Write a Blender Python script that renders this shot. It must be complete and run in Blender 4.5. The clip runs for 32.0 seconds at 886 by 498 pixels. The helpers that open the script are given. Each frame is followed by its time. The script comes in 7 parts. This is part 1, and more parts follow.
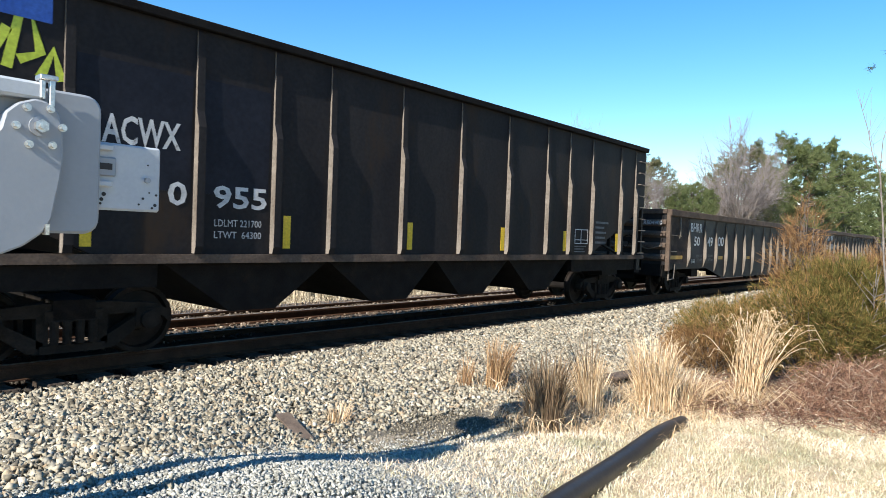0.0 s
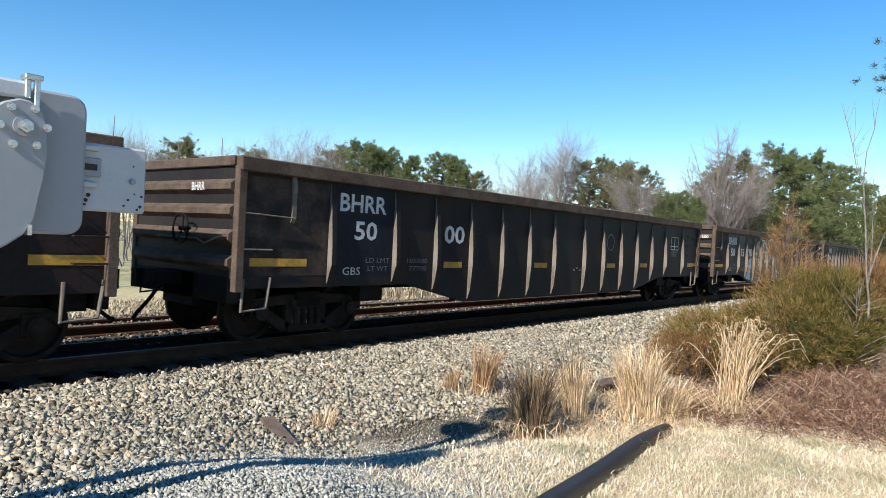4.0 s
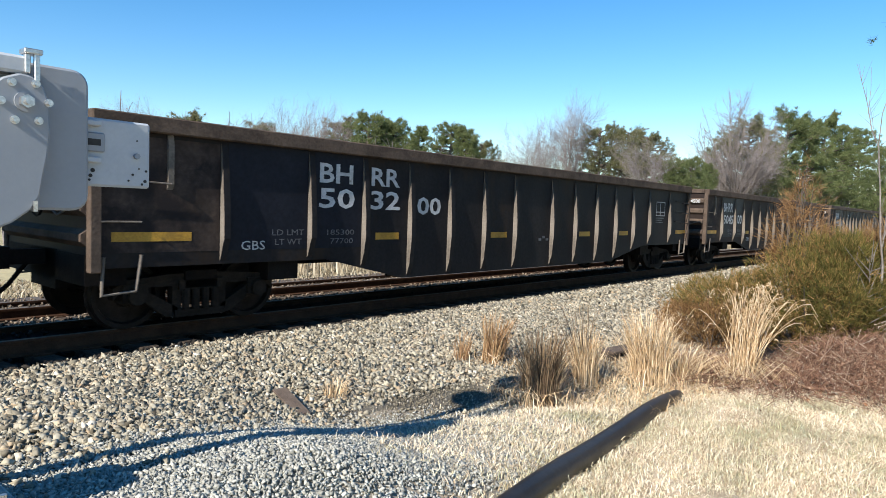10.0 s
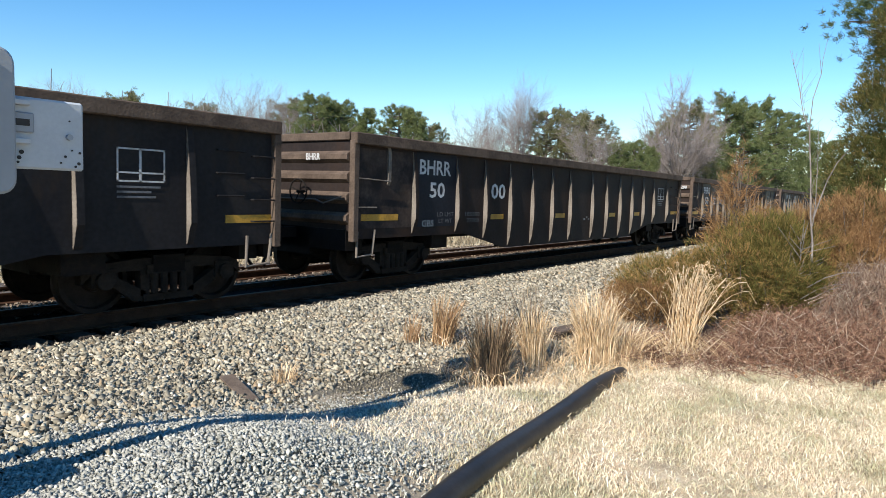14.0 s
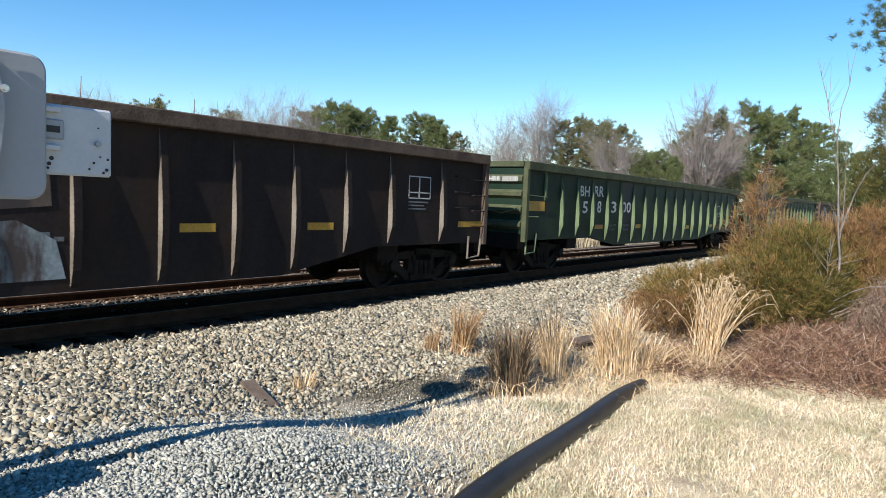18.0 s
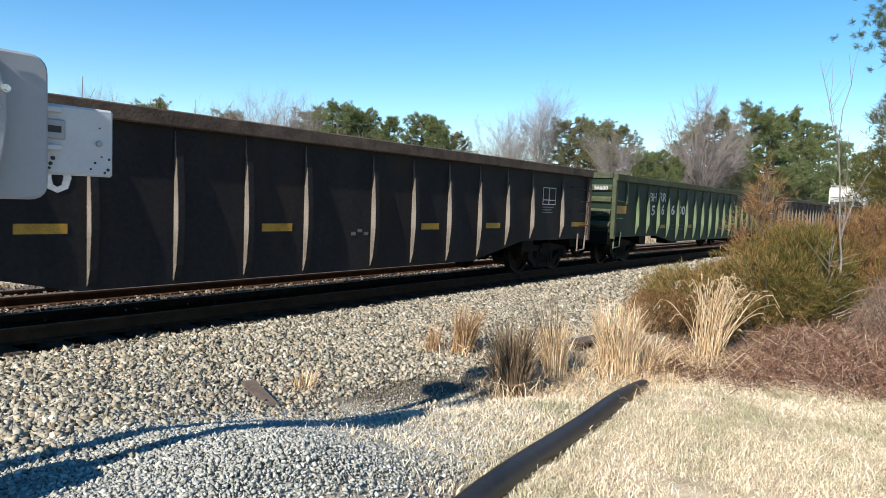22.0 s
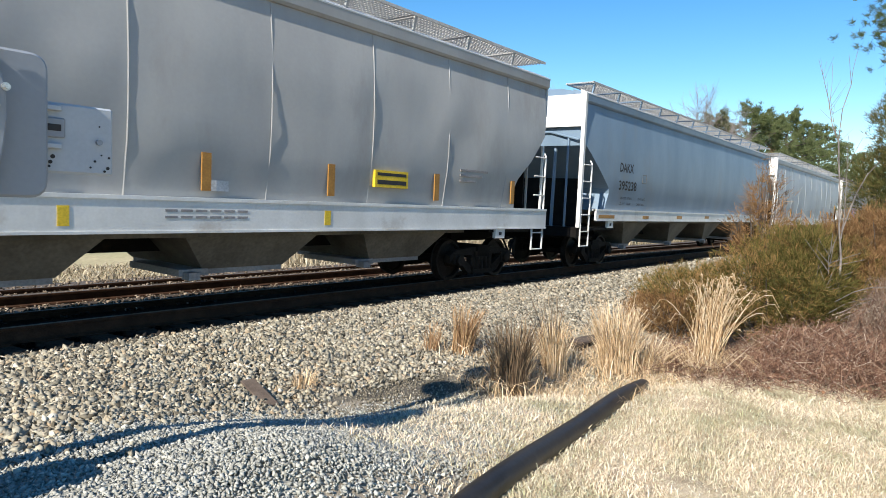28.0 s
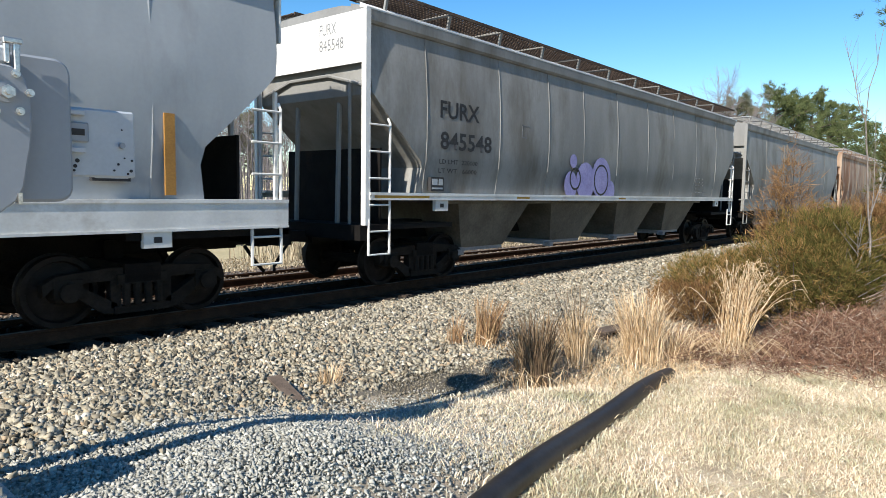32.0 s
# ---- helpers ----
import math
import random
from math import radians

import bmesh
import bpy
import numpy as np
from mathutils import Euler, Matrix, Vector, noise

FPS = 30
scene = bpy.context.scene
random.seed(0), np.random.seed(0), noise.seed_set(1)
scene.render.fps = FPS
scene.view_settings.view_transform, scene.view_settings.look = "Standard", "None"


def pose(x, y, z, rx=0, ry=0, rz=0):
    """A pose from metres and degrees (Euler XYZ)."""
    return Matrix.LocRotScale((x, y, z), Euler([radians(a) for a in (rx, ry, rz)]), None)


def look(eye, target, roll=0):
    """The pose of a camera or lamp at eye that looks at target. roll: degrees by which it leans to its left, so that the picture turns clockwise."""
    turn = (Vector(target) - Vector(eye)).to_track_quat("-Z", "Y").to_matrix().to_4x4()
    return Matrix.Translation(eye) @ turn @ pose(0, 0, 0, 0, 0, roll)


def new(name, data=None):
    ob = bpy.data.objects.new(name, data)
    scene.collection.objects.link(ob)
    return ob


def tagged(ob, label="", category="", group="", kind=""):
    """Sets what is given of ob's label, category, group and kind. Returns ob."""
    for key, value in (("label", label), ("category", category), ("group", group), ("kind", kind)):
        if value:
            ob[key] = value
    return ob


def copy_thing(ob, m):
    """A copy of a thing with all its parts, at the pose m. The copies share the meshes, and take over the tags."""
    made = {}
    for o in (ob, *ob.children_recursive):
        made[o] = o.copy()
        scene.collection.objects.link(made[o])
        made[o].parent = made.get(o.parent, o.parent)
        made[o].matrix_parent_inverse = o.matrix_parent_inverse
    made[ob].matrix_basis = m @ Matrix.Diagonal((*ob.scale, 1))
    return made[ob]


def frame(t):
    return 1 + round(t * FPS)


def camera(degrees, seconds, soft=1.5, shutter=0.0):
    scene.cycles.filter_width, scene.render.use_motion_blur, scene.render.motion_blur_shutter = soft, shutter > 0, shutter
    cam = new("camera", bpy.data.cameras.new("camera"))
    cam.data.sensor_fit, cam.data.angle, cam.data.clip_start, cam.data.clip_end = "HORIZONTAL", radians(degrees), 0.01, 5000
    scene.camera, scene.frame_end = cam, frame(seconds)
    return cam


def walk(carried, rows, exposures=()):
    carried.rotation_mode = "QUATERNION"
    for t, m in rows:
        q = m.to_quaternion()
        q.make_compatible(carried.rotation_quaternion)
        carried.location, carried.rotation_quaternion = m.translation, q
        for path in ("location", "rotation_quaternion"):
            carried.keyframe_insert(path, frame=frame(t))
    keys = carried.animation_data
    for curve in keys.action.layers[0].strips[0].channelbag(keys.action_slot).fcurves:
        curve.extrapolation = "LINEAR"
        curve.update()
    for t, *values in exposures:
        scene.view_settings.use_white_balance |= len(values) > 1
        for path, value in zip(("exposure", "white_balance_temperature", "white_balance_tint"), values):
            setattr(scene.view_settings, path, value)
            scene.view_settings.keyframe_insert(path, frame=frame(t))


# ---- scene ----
# X runs along the track (the train comes from +X and leaves to -X), Y away from the camera, z = 0 at the rail head
cam = camera(68.0, 32.0, soft=0.8, shutter=0.03)
PATH = [
    (0.0, -0.033, 0.008, 1.629, 88.60, -2.25, -48.83), (0.5, -0.033, 0.003, 1.635, 88.56, -2.32, -48.87), (1.0, -0.033, 0.011, 1.635, 88.58, -2.55, -48.98), 
    (1.5, -0.030, 0.012, 1.634, 88.66, -2.65, -48.98), (2.0, -0.031, 0.011, 1.637, 88.73, -2.87, -49.02), (2.5, -0.034, 0.004, 1.637, 88.91, -2.88, -49.04), 
    (4.5, -0.022, -0.005, 1.636, 88.79, -2.88, -50.24), (5.0, -0.007, 0.001, 1.634, 87.87, -2.59, -50.26), (5.5, -0.005, -0.002, 1.628, 85.51, -2.21, -48.60), 
    (6.0, -0.004, -0.005, 1.629, 84.40, -1.59, -47.84), (6.5, 0.000, -0.005, 1.632, 83.78, -1.08, -48.40), (7.0, -0.003, -0.005, 1.630, 84.33, -1.36, -49.14), 
    (7.5, -0.004, -0.008, 1.631, 85.45, -1.76, -49.07), (8.0, -0.004, -0.005, 1.630, 85.78, -1.78, -49.03), (8.5, -0.004, -0.004, 1.627, 86.07, -1.84, -48.88), 
    (9.0, -0.002, -0.002, 1.629, 86.22, -1.91, -48.83), (9.5, -0.006, -0.010, 1.628, 86.38, -1.91, -48.83), (10.0, -0.003, -0.002, 1.632, 86.46, -2.11, -48.97), 
    (10.5, -0.003, -0.005, 1.632, 86.54, -2.58, -51.13), (11.0, -0.002, -0.003, 1.630, 86.46, -2.43, -52.18), (11.5, -0.001, -0.003, 1.631, 86.05, -1.80, -52.43), 
    (12.0, -0.001, -0.002, 1.633, 85.67, -1.55, -52.83), (12.5, -0.001, -0.005, 1.633, 85.39, -1.66, -53.20), (13.0, 0.001, -0.002, 1.632, 85.17, -1.79, -53.45), 
    (13.5, -0.001, -0.007, 1.629, 85.13, -1.81, -53.52), (15.5, 0.000, -0.003, 1.627, 85.33, -2.32, -52.50), (16.0, 0.001, -0.004, 1.630, 85.42, -2.37, -52.21), 
    (16.5, 0.001, 0.000, 1.629, 85.57, -2.40, -51.98), (17.0, -0.001, -0.005, 1.631, 85.66, -2.38, -51.80), (17.5, -0.001, -0.000, 1.632, 85.73, -2.41, -51.70), 
    (18.0, 0.000, 0.003, 1.633, 85.76, -2.40, -51.63), (18.5, -0.001, 0.005, 1.631, 85.79, -2.38, -51.58), (19.0, -0.001, -0.005, 1.630, 85.82, -2.40, -51.51), 
    (19.5, 0.000, -0.003, 1.630, 85.82, -2.41, -51.51), (20.0, 0.000, -0.001, 1.628, 85.82, -2.40, -51.52), (20.5, -0.001, 0.001, 1.630, 85.82, -2.40, -51.54), 
    (21.0, -0.003, -0.005, 1.631, 85.81, -2.44, -51.49), (21.5, -0.003, -0.004, 1.630, 85.82, -2.42, -51.51), (22.0, 0.001, 0.003, 1.632, 85.79, -2.44, -51.53), 
    (22.5, 0.000, 0.001, 1.630, 85.81, -2.40, -51.53), (23.0, -0.000, -0.000, 1.630, 85.81, -2.40, -51.53), (23.5, -0.001, -0.001, 1.629, 85.82, -2.39, -51.54), 
    (24.0, 0.001, 0.002, 1.631, 85.81, -2.43, -51.53), (24.5, -0.003, -0.004, 1.630, 85.82, -2.41, -51.55), (25.0, -0.002, -0.000, 1.630, 85.82, -2.39, -51.56), 
    (25.5, -0.004, -0.007, 1.630, 85.83, -2.40, -51.57), (27.5, -0.002, -0.008, 1.628, 85.84, -2.50, -51.51), (28.0, -0.000, -0.000, 1.627, 85.78, -2.50, -51.54), 
    (28.5, -0.001, 0.001, 1.631, 85.75, -2.59, -51.49), (29.0, 0.002, 0.009, 1.634, 85.58, -2.63, -51.50), (29.5, 0.001, -0.001, 1.631, 85.44, -1.66, -51.62), 
    (30.0, 0.001, -0.004, 1.627, 85.36, -1.22, -51.53), (30.5, 0.002, -0.003, 1.627, 85.27, -1.10, -51.28), (31.0, -0.001, -0.009, 1.623, 85.23, -0.99, -50.78), 
    (31.5, 0.002, -0.006, 1.626, 85.14, -0.96, -50.24), (32.0, 0.003, -0.000, 1.627, 85.12, -0.89, -49.81), 
]

walk(cam, [(r[0], pose(*r[1:])) for r in PATH], [(0.0, 0.93), (1.0, 0.82), (2.0, 0.66), (4.5, 0.63), (6.0, 0.60), (8.0, 0.68), (12.0, 0.67), (15.0, 0.64), (32.0, 0.63)])

# ---- light: clear winter sky, sun low and almost in line with the track ----
SUN_ELEV, SUN_SIDE = 36.0, 7.0
world = bpy.data.worlds.new("sky")
scene.world = world
world.use_nodes = True
wn = world.node_tree
sky = wn.nodes.new("ShaderNodeTexSky")
sky.sky_type, sky.sun_disc = "NISHITA", False
sky.sun_elevation, sky.sun_rotation = radians(SUN_ELEV), radians(-90 - SUN_SIDE)
sky.air_density, sky.dust_density, sky.ozone_density = 1.0, 0.03, 2.0
wn.nodes["Background"].inputs["Strength"].default_value = 0.117
tint = wn.nodes.new("ShaderNodeHueSaturation")
tint.inputs["Saturation"].default_value = 1.38
tint.inputs["Hue"].default_value = 0.5
wn.links.new(sky.outputs[0], tint.inputs["Color"])
wn.links.new(tint.outputs[0], wn.nodes["Background"].inputs["Color"])
sun = new("sun", bpy.data.lights.new("sun", "SUN"))
sun.data.energy, sun.data.angle, sun.data.color = 5.5, radians(0.5), (1.0, 0.93, 0.82)
ce, se = math.cos(radians(SUN_ELEV)), math.sin(radians(SUN_ELEV))
sun.matrix_world = look((-40, -4, 40), (-40 + ce * math.cos(radians(SUN_SIDE)), -4 + ce * math.sin(radians(SUN_SIDE)), 40 - se))


# ---- materials ----
def nodes_of(name):
    m = bpy.data.materials.new(name)
    m.use_nodes = True
    nt = m.node_tree
    return m, nt, nt.nodes["Principled BSDF"]


def add_node(nt, kind, **values):
    n = nt.nodes.new(kind)
    for k, v in values.items():
        n.inputs[k].default_value = v
    return n


def ramp_of(nt, source, stops):
    r = nt.nodes.new("ShaderNodeValToRGB")
    els = r.color_ramp.elements
    while len(els) < len(stops):
        els.new(0.5)
    for e, (p, c) in zip(els, stops):
        e.position, e.color = p, (*c, 1)
    nt.links.new(source, r.inputs[0])
    return r.outputs[0]


def mixed(nt, fac, a, b, mode="MIX"):
    n = nt.nodes.new("ShaderNodeMix")
    n.data_type, n.blend_type = "RGBA", mode
    for socket, value in ((n.inputs[0], fac), (n.inputs[6], a), (n.inputs[7], b)):
        if isinstance(value, (int, float)):
            socket.default_value = value
        elif isinstance(value, tuple):
            socket.default_value = (*value, 1)
        else:
            nt.links.new(value, socket)
    return n.outputs[2]


def surface(name, c1, c2, scale=3.0, rough=0.75, bump=0.15, metal=0.0, fine=40.0, stretch=(1, 1, 1), stain=None, stain_at=0.62, grain=0.8, spec=0.4):
    """A surface in two colours of broad patches, with fine grain, relief and, where given, stains."""
    m, nt, bsdf = nodes_of(name)
    tc = nt.nodes.new("ShaderNodeTexCoord")
    mp = nt.nodes.new("ShaderNodeMapping")
    mp.inputs["Scale"].default_value = stretch
    nt.links.new(tc.outputs["Object"], mp.inputs[0])
    n1 = add_node(nt, "ShaderNodeTexNoise", Scale=scale, Detail=5.0, Roughness=0.6)
    n2 = add_node(nt, "ShaderNodeTexNoise", Scale=fine, Detail=3.0)
    nt.links.new(mp.outputs[0], n1.inputs["Vector"])
    nt.links.new(tc.outputs["Object"], n2.inputs["Vector"])
    col = ramp_of(nt, n1.outputs[0], [(0.36, c1), (0.64, c2)])
    speck = ramp_of(nt, n2.outputs[0], [(0.3, (0.72, 0.72, 0.72)), (0.7, (1.12, 1.12, 1.12))])
    col = mixed(nt, grain, col, speck, "MULTIPLY")
    if stain:
        n3 = add_node(nt, "ShaderNodeTexNoise", Scale=scale * 0.7, Detail=7.0, Roughness=0.7)
        nt.links.new(mp.outputs[0], n3.inputs["Vector"])
        f = ramp_of(nt, n3.outputs[0], [(stain_at - 0.06, (0, 0, 0)), (stain_at + 0.08, (1, 1, 1))])
        col = mixed(nt, f, col, stain)
    nt.links.new(col, bsdf.inputs["Base Color"])
    bsdf.inputs["Roughness"].default_value, bsdf.inputs["Metallic"].default_value = rough, metal
    bsdf.inputs["Specular IOR Level"].default_value = spec
    if bump:
        b = add_node(nt, "ShaderNodeBump", Strength=bump, Distance=0.02)
        nt.links.new(n2.outputs[0], b.inputs["Height"])
        nt.links.new(b.outputs[0], bsdf.inputs["Normal"])
    return m


def pieces(name, stops, rough=0.9, fine=60.0, broad=0.0, thin=0.0):
    """A material whose colour changes from island to island of a mesh."""
    m, nt, bsdf = nodes_of(name)
    g = nt.nodes.new("ShaderNodeNewGeometry")
    tc = nt.nodes.new("ShaderNodeTexCoord")
    n2 = add_node(nt, "ShaderNodeTexNoise", Scale=fine, Detail=3.0)
    nt.links.new(tc.outputs["Object"], n2.inputs["Vector"])
    col = ramp_of(nt, g.outputs["Random Per Island"], stops)
    grain = ramp_of(nt, n2.outputs[0], [(0.3, (0.75, 0.75, 0.75)), (0.7, (1.1, 1.1, 1.1))])
    col = mixed(nt, 0.7, col, grain, "MULTIPLY")
    if broad:
        n3 = add_node(nt, "ShaderNodeTexNoise", Scale=broad, Detail=4.0)
        nt.links.new(tc.outputs["Object"], n3.inputs["Vector"])
        col = mixed(nt, 0.8, col, ramp_of(nt, n3.outputs[0], [(0.33, (0.55, 0.60, 0.50)), (0.52, (0.95, 0.95, 0.92)), (0.66, (1.14, 1.12, 1.12))]), "MULTIPLY")
    nt.links.new(col, bsdf.inputs["Base Color"])
    bsdf.inputs["Roughness"].default_value = rough
    bsdf.inputs["Specular IOR Level"].default_value = 0.25
    if thin:
        tr, mx = nt.nodes.new("ShaderNodeBsdfTranslucent"), nt.nodes.new("ShaderNodeMixShader")
        nt.links.new(col, tr.inputs[0])
        mx.inputs[0].default_value = thin
        nt.links.new(bsdf.outputs[0], mx.inputs[1])
        nt.links.new(tr.outputs[0], mx.inputs[2])
        nt.links.new(mx.outputs[0], nt.nodes["Material Output"].inputs[0])
    return m


M = {
    "ballast_bed": surface("ballast_bed", (0.085, 0.075, 0.058), (0.14, 0.125, 0.10), 5, 0.95, 0.6, fine=30),
    "gravel_bed": surface("gravel_bed", (0.25, 0.248, 0.22), (0.34, 0.335, 0.295), 4, 0.95, 0.6, fine=70),
    "soil": surface("soil", (0.23, 0.20, 0.155), (0.33, 0.28, 0.21), 2.5, 0.95, 0.5, fine=60),
    "lawn": surface("lawn", (0.30, 0.23, 0.145), (0.58, 0.47, 0.33), 3.0, 0.95, 0.6, fine=90, stain=(0.375, 0.338, 0.188), stain_at=0.58),
    "field": surface("field", (0.36, 0.31, 0.17), (0.44, 0.37, 0.22), 0.12, 0.95, 0.3, fine=8, stain=(0.24, 0.27, 0.11), stain_at=0.55),
    "ballast": pieces("ballast", [(0.0, (0.09, 0.078, 0.058)), (0.2, (0.215, 0.192, 0.145)), (0.45, (0.33, 0.295, 0.225)), (0.62, (0.30, 0.285, 0.235)), (0.8, (0.46, 0.415, 0.315)), (0.92, (0.34, 0.255, 0.165)), (1.0, (0.64, 0.605, 0.51))]),
    "gravel": pieces("gravel", [(0.0, (0.20, 0.20, 0.175)), (0.35, (0.32, 0.316, 0.28)), (0.75, (0.40, 0.397, 0.36)), (1.0, (0.54, 0.53, 0.46))]),
    "straw": pieces("straw", [(0.0, (0.389, 0.248, 0.130)), (0.4, (0.583, 0.421, 0.248)), (0.75, (0.713, 0.551, 0.356)), (1.0, (0.821, 0.680, 0.497))]),
    "straw_red": pieces("straw_red", [(0.0, (0.22, 0.12, 0.06)), (0.5, (0.38, 0.23, 0.12)), (1.0, (0.50, 0.35, 0.19))]),
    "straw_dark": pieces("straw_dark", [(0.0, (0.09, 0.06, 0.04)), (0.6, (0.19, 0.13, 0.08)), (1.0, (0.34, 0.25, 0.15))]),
    "lawn_blade": pieces("lawn_blade", [(0.0, (0.40, 0.30, 0.20)), (0.3, (0.66, 0.54, 0.385)), (0.7, (0.89, 0.775, 0.60)), (0.88, (0.54, 0.51, 0.31)), (1.0, (0.92, 0.88, 0.76))], broad=1.6),
    "brush": pieces("brush", [(0.0, (0.10, 0.052, 0.036)), (0.5, (0.225, 0.122, 0.080)), (0.8, (0.34, 0.205, 0.135)), (0.93, (0.40, 0.29, 0.21)), (1.0, (0.55, 0.46, 0.37))]),
    "dead_leaf": pieces("dead_leaf", [(0.0, (0.22, 0.10, 0.05)), (0.5, (0.36, 0.18, 0.09)), (1.0, (0.46, 0.29, 0.16))]),
    "cedar": pieces("cedar", [(0.0, (0.075, 0.08, 0.024)), (0.3, (0.155, 0.145, 0.04)), (0.55, (0.27, 0.19, 0.058)), (0.8, (0.38, 0.215, 0.085)), (1.0, (0.48, 0.30, 0.14))], broad=1.3, thin=0.35),
    "cedar_red": pieces("cedar_red", [(0.0, (0.15, 0.08, 0.034)), (0.5, (0.30, 0.165, 0.075)), (1.0, (0.45, 0.28, 0.14))], broad=1.5, thin=0.3),
    "cedar_green": pieces("cedar_green", [(0.0, (0.065, 0.078, 0.02)), (0.45, (0.155, 0.142, 0.038)), (0.8, (0.265, 0.195, 0.062)), (1.0, (0.36, 0.235, 0.095))], broad=1.3, thin=0.35),
    "brush_grey": pieces("brush_grey", [(0.0, (0.12, 0.075, 0.055)), (0.5, (0.22, 0.15, 0.11)), (0.85, (0.33, 0.25, 0.19)), (1.0, (0.46, 0.39, 0.32))]),
    "cedar_tall": pieces("cedar_tall", [(0.0, (0.06, 0.072, 0.022)), (0.5, (0.13, 0.135, 0.04)), (0.85, (0.21, 0.165, 0.058)), (1.0, (0.29, 0.19, 0.08))], broad=0.8, thin=0.4),
    "pine_dark": pieces("pine_dark", [(0.0, (0.055, 0.085, 0.030)), (0.5, (0.10, 0.135, 0.05)), (1.0, (0.17, 0.20, 0.08))], fine=4, thin=0.4),
    "pine": pieces("pine", [(0.0, (0.10, 0.135, 0.05)), (0.5, (0.17, 0.205, 0.085)), (1.0, (0.26, 0.28, 0.13))], fine=4, thin=0.42),
    "pine_olive": pieces("pine_olive", [(0.0, (0.13, 0.14, 0.065)), (0.5, (0.20, 0.20, 0.10)), (1.0, (0.29, 0.27, 0.15))], fine=4, thin=0.42),
    "bark": surface("bark", (0.10, 0.08, 0.065), (0.17, 0.14, 0.115), 3, 0.95, 0.5, fine=25),
    "bark_pale": surface("bark_pale", (0.17, 0.145, 0.13), (0.27, 0.235, 0.21), 1.2, 0.95, 0.3, fine=12),
    "twig": surface("twig", (0.22, 0.19, 0.19), (0.32, 0.285, 0.28), 0.6, 0.95, 0.0, fine=5),
    "rail_rust": surface("rail_rust", (0.040, 0.021, 0.013), (0.070, 0.036, 0.021), 5, 0.85, 0.3, fine=60, spec=0.12),
    "rail_head": surface("rail_head", (0.10, 0.085, 0.07), (0.16, 0.14, 0.12), 6, 0.6, 0.05, metal=0.2, fine=60, spec=0.1),
    "tie": surface("tie", (0.042, 0.032, 0.025), (0.084, 0.066, 0.052), 3, 0.95, 0.6, fine=35, stretch=(6, 1, 6), spec=0.12),
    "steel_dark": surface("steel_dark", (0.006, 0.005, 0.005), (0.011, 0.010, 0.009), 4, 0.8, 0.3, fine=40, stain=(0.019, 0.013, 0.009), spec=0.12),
    "wheel": surface("wheel", (0.015, 0.013, 0.011), (0.028, 0.022, 0.020), 5, 0.6, 0.15, metal=0.3, fine=50, spec=0.12),
    "gon_black": surface("gon_black", (0.0135, 0.0130, 0.0150), (0.021, 0.0195, 0.020), 1.3, 0.62, 0.12, fine=18, stretch=(1, 1, 0.4), stain=(0.028, 0.019, 0.013), stain_at=0.6, spec=0.12),
    "gon_brown": surface("gon_brown", (0.0175, 0.0130, 0.0125), (0.026, 0.0195, 0.0180), 1.3, 0.7, 0.15, fine=18, stretch=(1, 1, 0.4), stain=(0.030, 0.018, 0.013), stain_at=0.57, spec=0.12),
    "gon_navy": surface("gon_navy", (0.0095, 0.0115, 0.018), (0.014, 0.016, 0.024), 1.5, 0.55, 0.08, fine=18, spec=0.12),
    "gon_green": surface("gon_green", (0.0085, 0.021, 0.0145), (0.014, 0.030, 0.020), 1.4, 0.6, 0.1, fine=18, stretch=(1, 1, 0.4), stain=(0.021, 0.028, 0.017), stain_at=0.62, spec=0.12),
    # paler brown for rib flanks, with the sunlight on them painted in
    "rib_dust_lit": surface("rib_dust_lit", (0.125, 0.108, 0.092), (0.20, 0.175, 0.152), 3, 0.85, 0.2, fine=30, stretch=(1, 1, 0.5), stain=(0.08, 0.055, 0.04), spec=0.12),
    "rib_green": surface("rib_green", (0.085, 0.122, 0.070), (0.135, 0.18, 0.105), 3, 0.7, 0.15, fine=30, stretch=(1, 1, 0.5), stain=(0.07, 0.08, 0.045), spec=0.12),
    "chord_rust": surface("chord_rust", (0.065, 0.048, 0.038), (0.115, 0.085, 0.066), 3, 0.85, 0.3, fine=30, spec=0.12),
    "chord_green": surface("chord_green", (0.05, 0.058, 0.034), (0.08, 0.09, 0.052), 3, 0.8, 0.3, fine=30, spec=0.12),
    "white_paint": surface("white_paint", (0.38, 0.39, 0.40), (0.54, 0.55, 0.56), 4, 0.7, 0.1, fine=40, stain=(0.20, 0.19, 0.18), stain_at=0.63),
    "dim_paint": surface("dim_paint", (0.07, 0.075, 0.085), (0.15, 0.155, 0.165), 6, 0.7, 0.1, fine=60),
    "yellow_tape": surface("yellow_tape", (0.35, 0.185, 0.02), (0.50, 0.275, 0.035), 3, 0.6, 0.05, fine=40, stain=(0.22, 0.13, 0.03)),
    "yellow_bright": surface("yellow_bright", (0.62, 0.43, 0.02), (0.72, 0.50, 0.04), 3, 0.55, 0.05, fine=40),
    "orange_tape": surface("orange_tape", (0.30, 0.145, 0.03), (0.40, 0.20, 0.045), 3, 0.6, 0.05, fine=40),
    "hop_white": surface("hop_white", (0.335, 0.335, 0.33), (0.395, 0.395, 0.385), 0.8, 0.6, 0.03, fine=20, stretch=(1, 1, 0.35), stain=(0.31, 0.30, 0.285), stain_at=0.6, grain=0.1, spec=0.25),
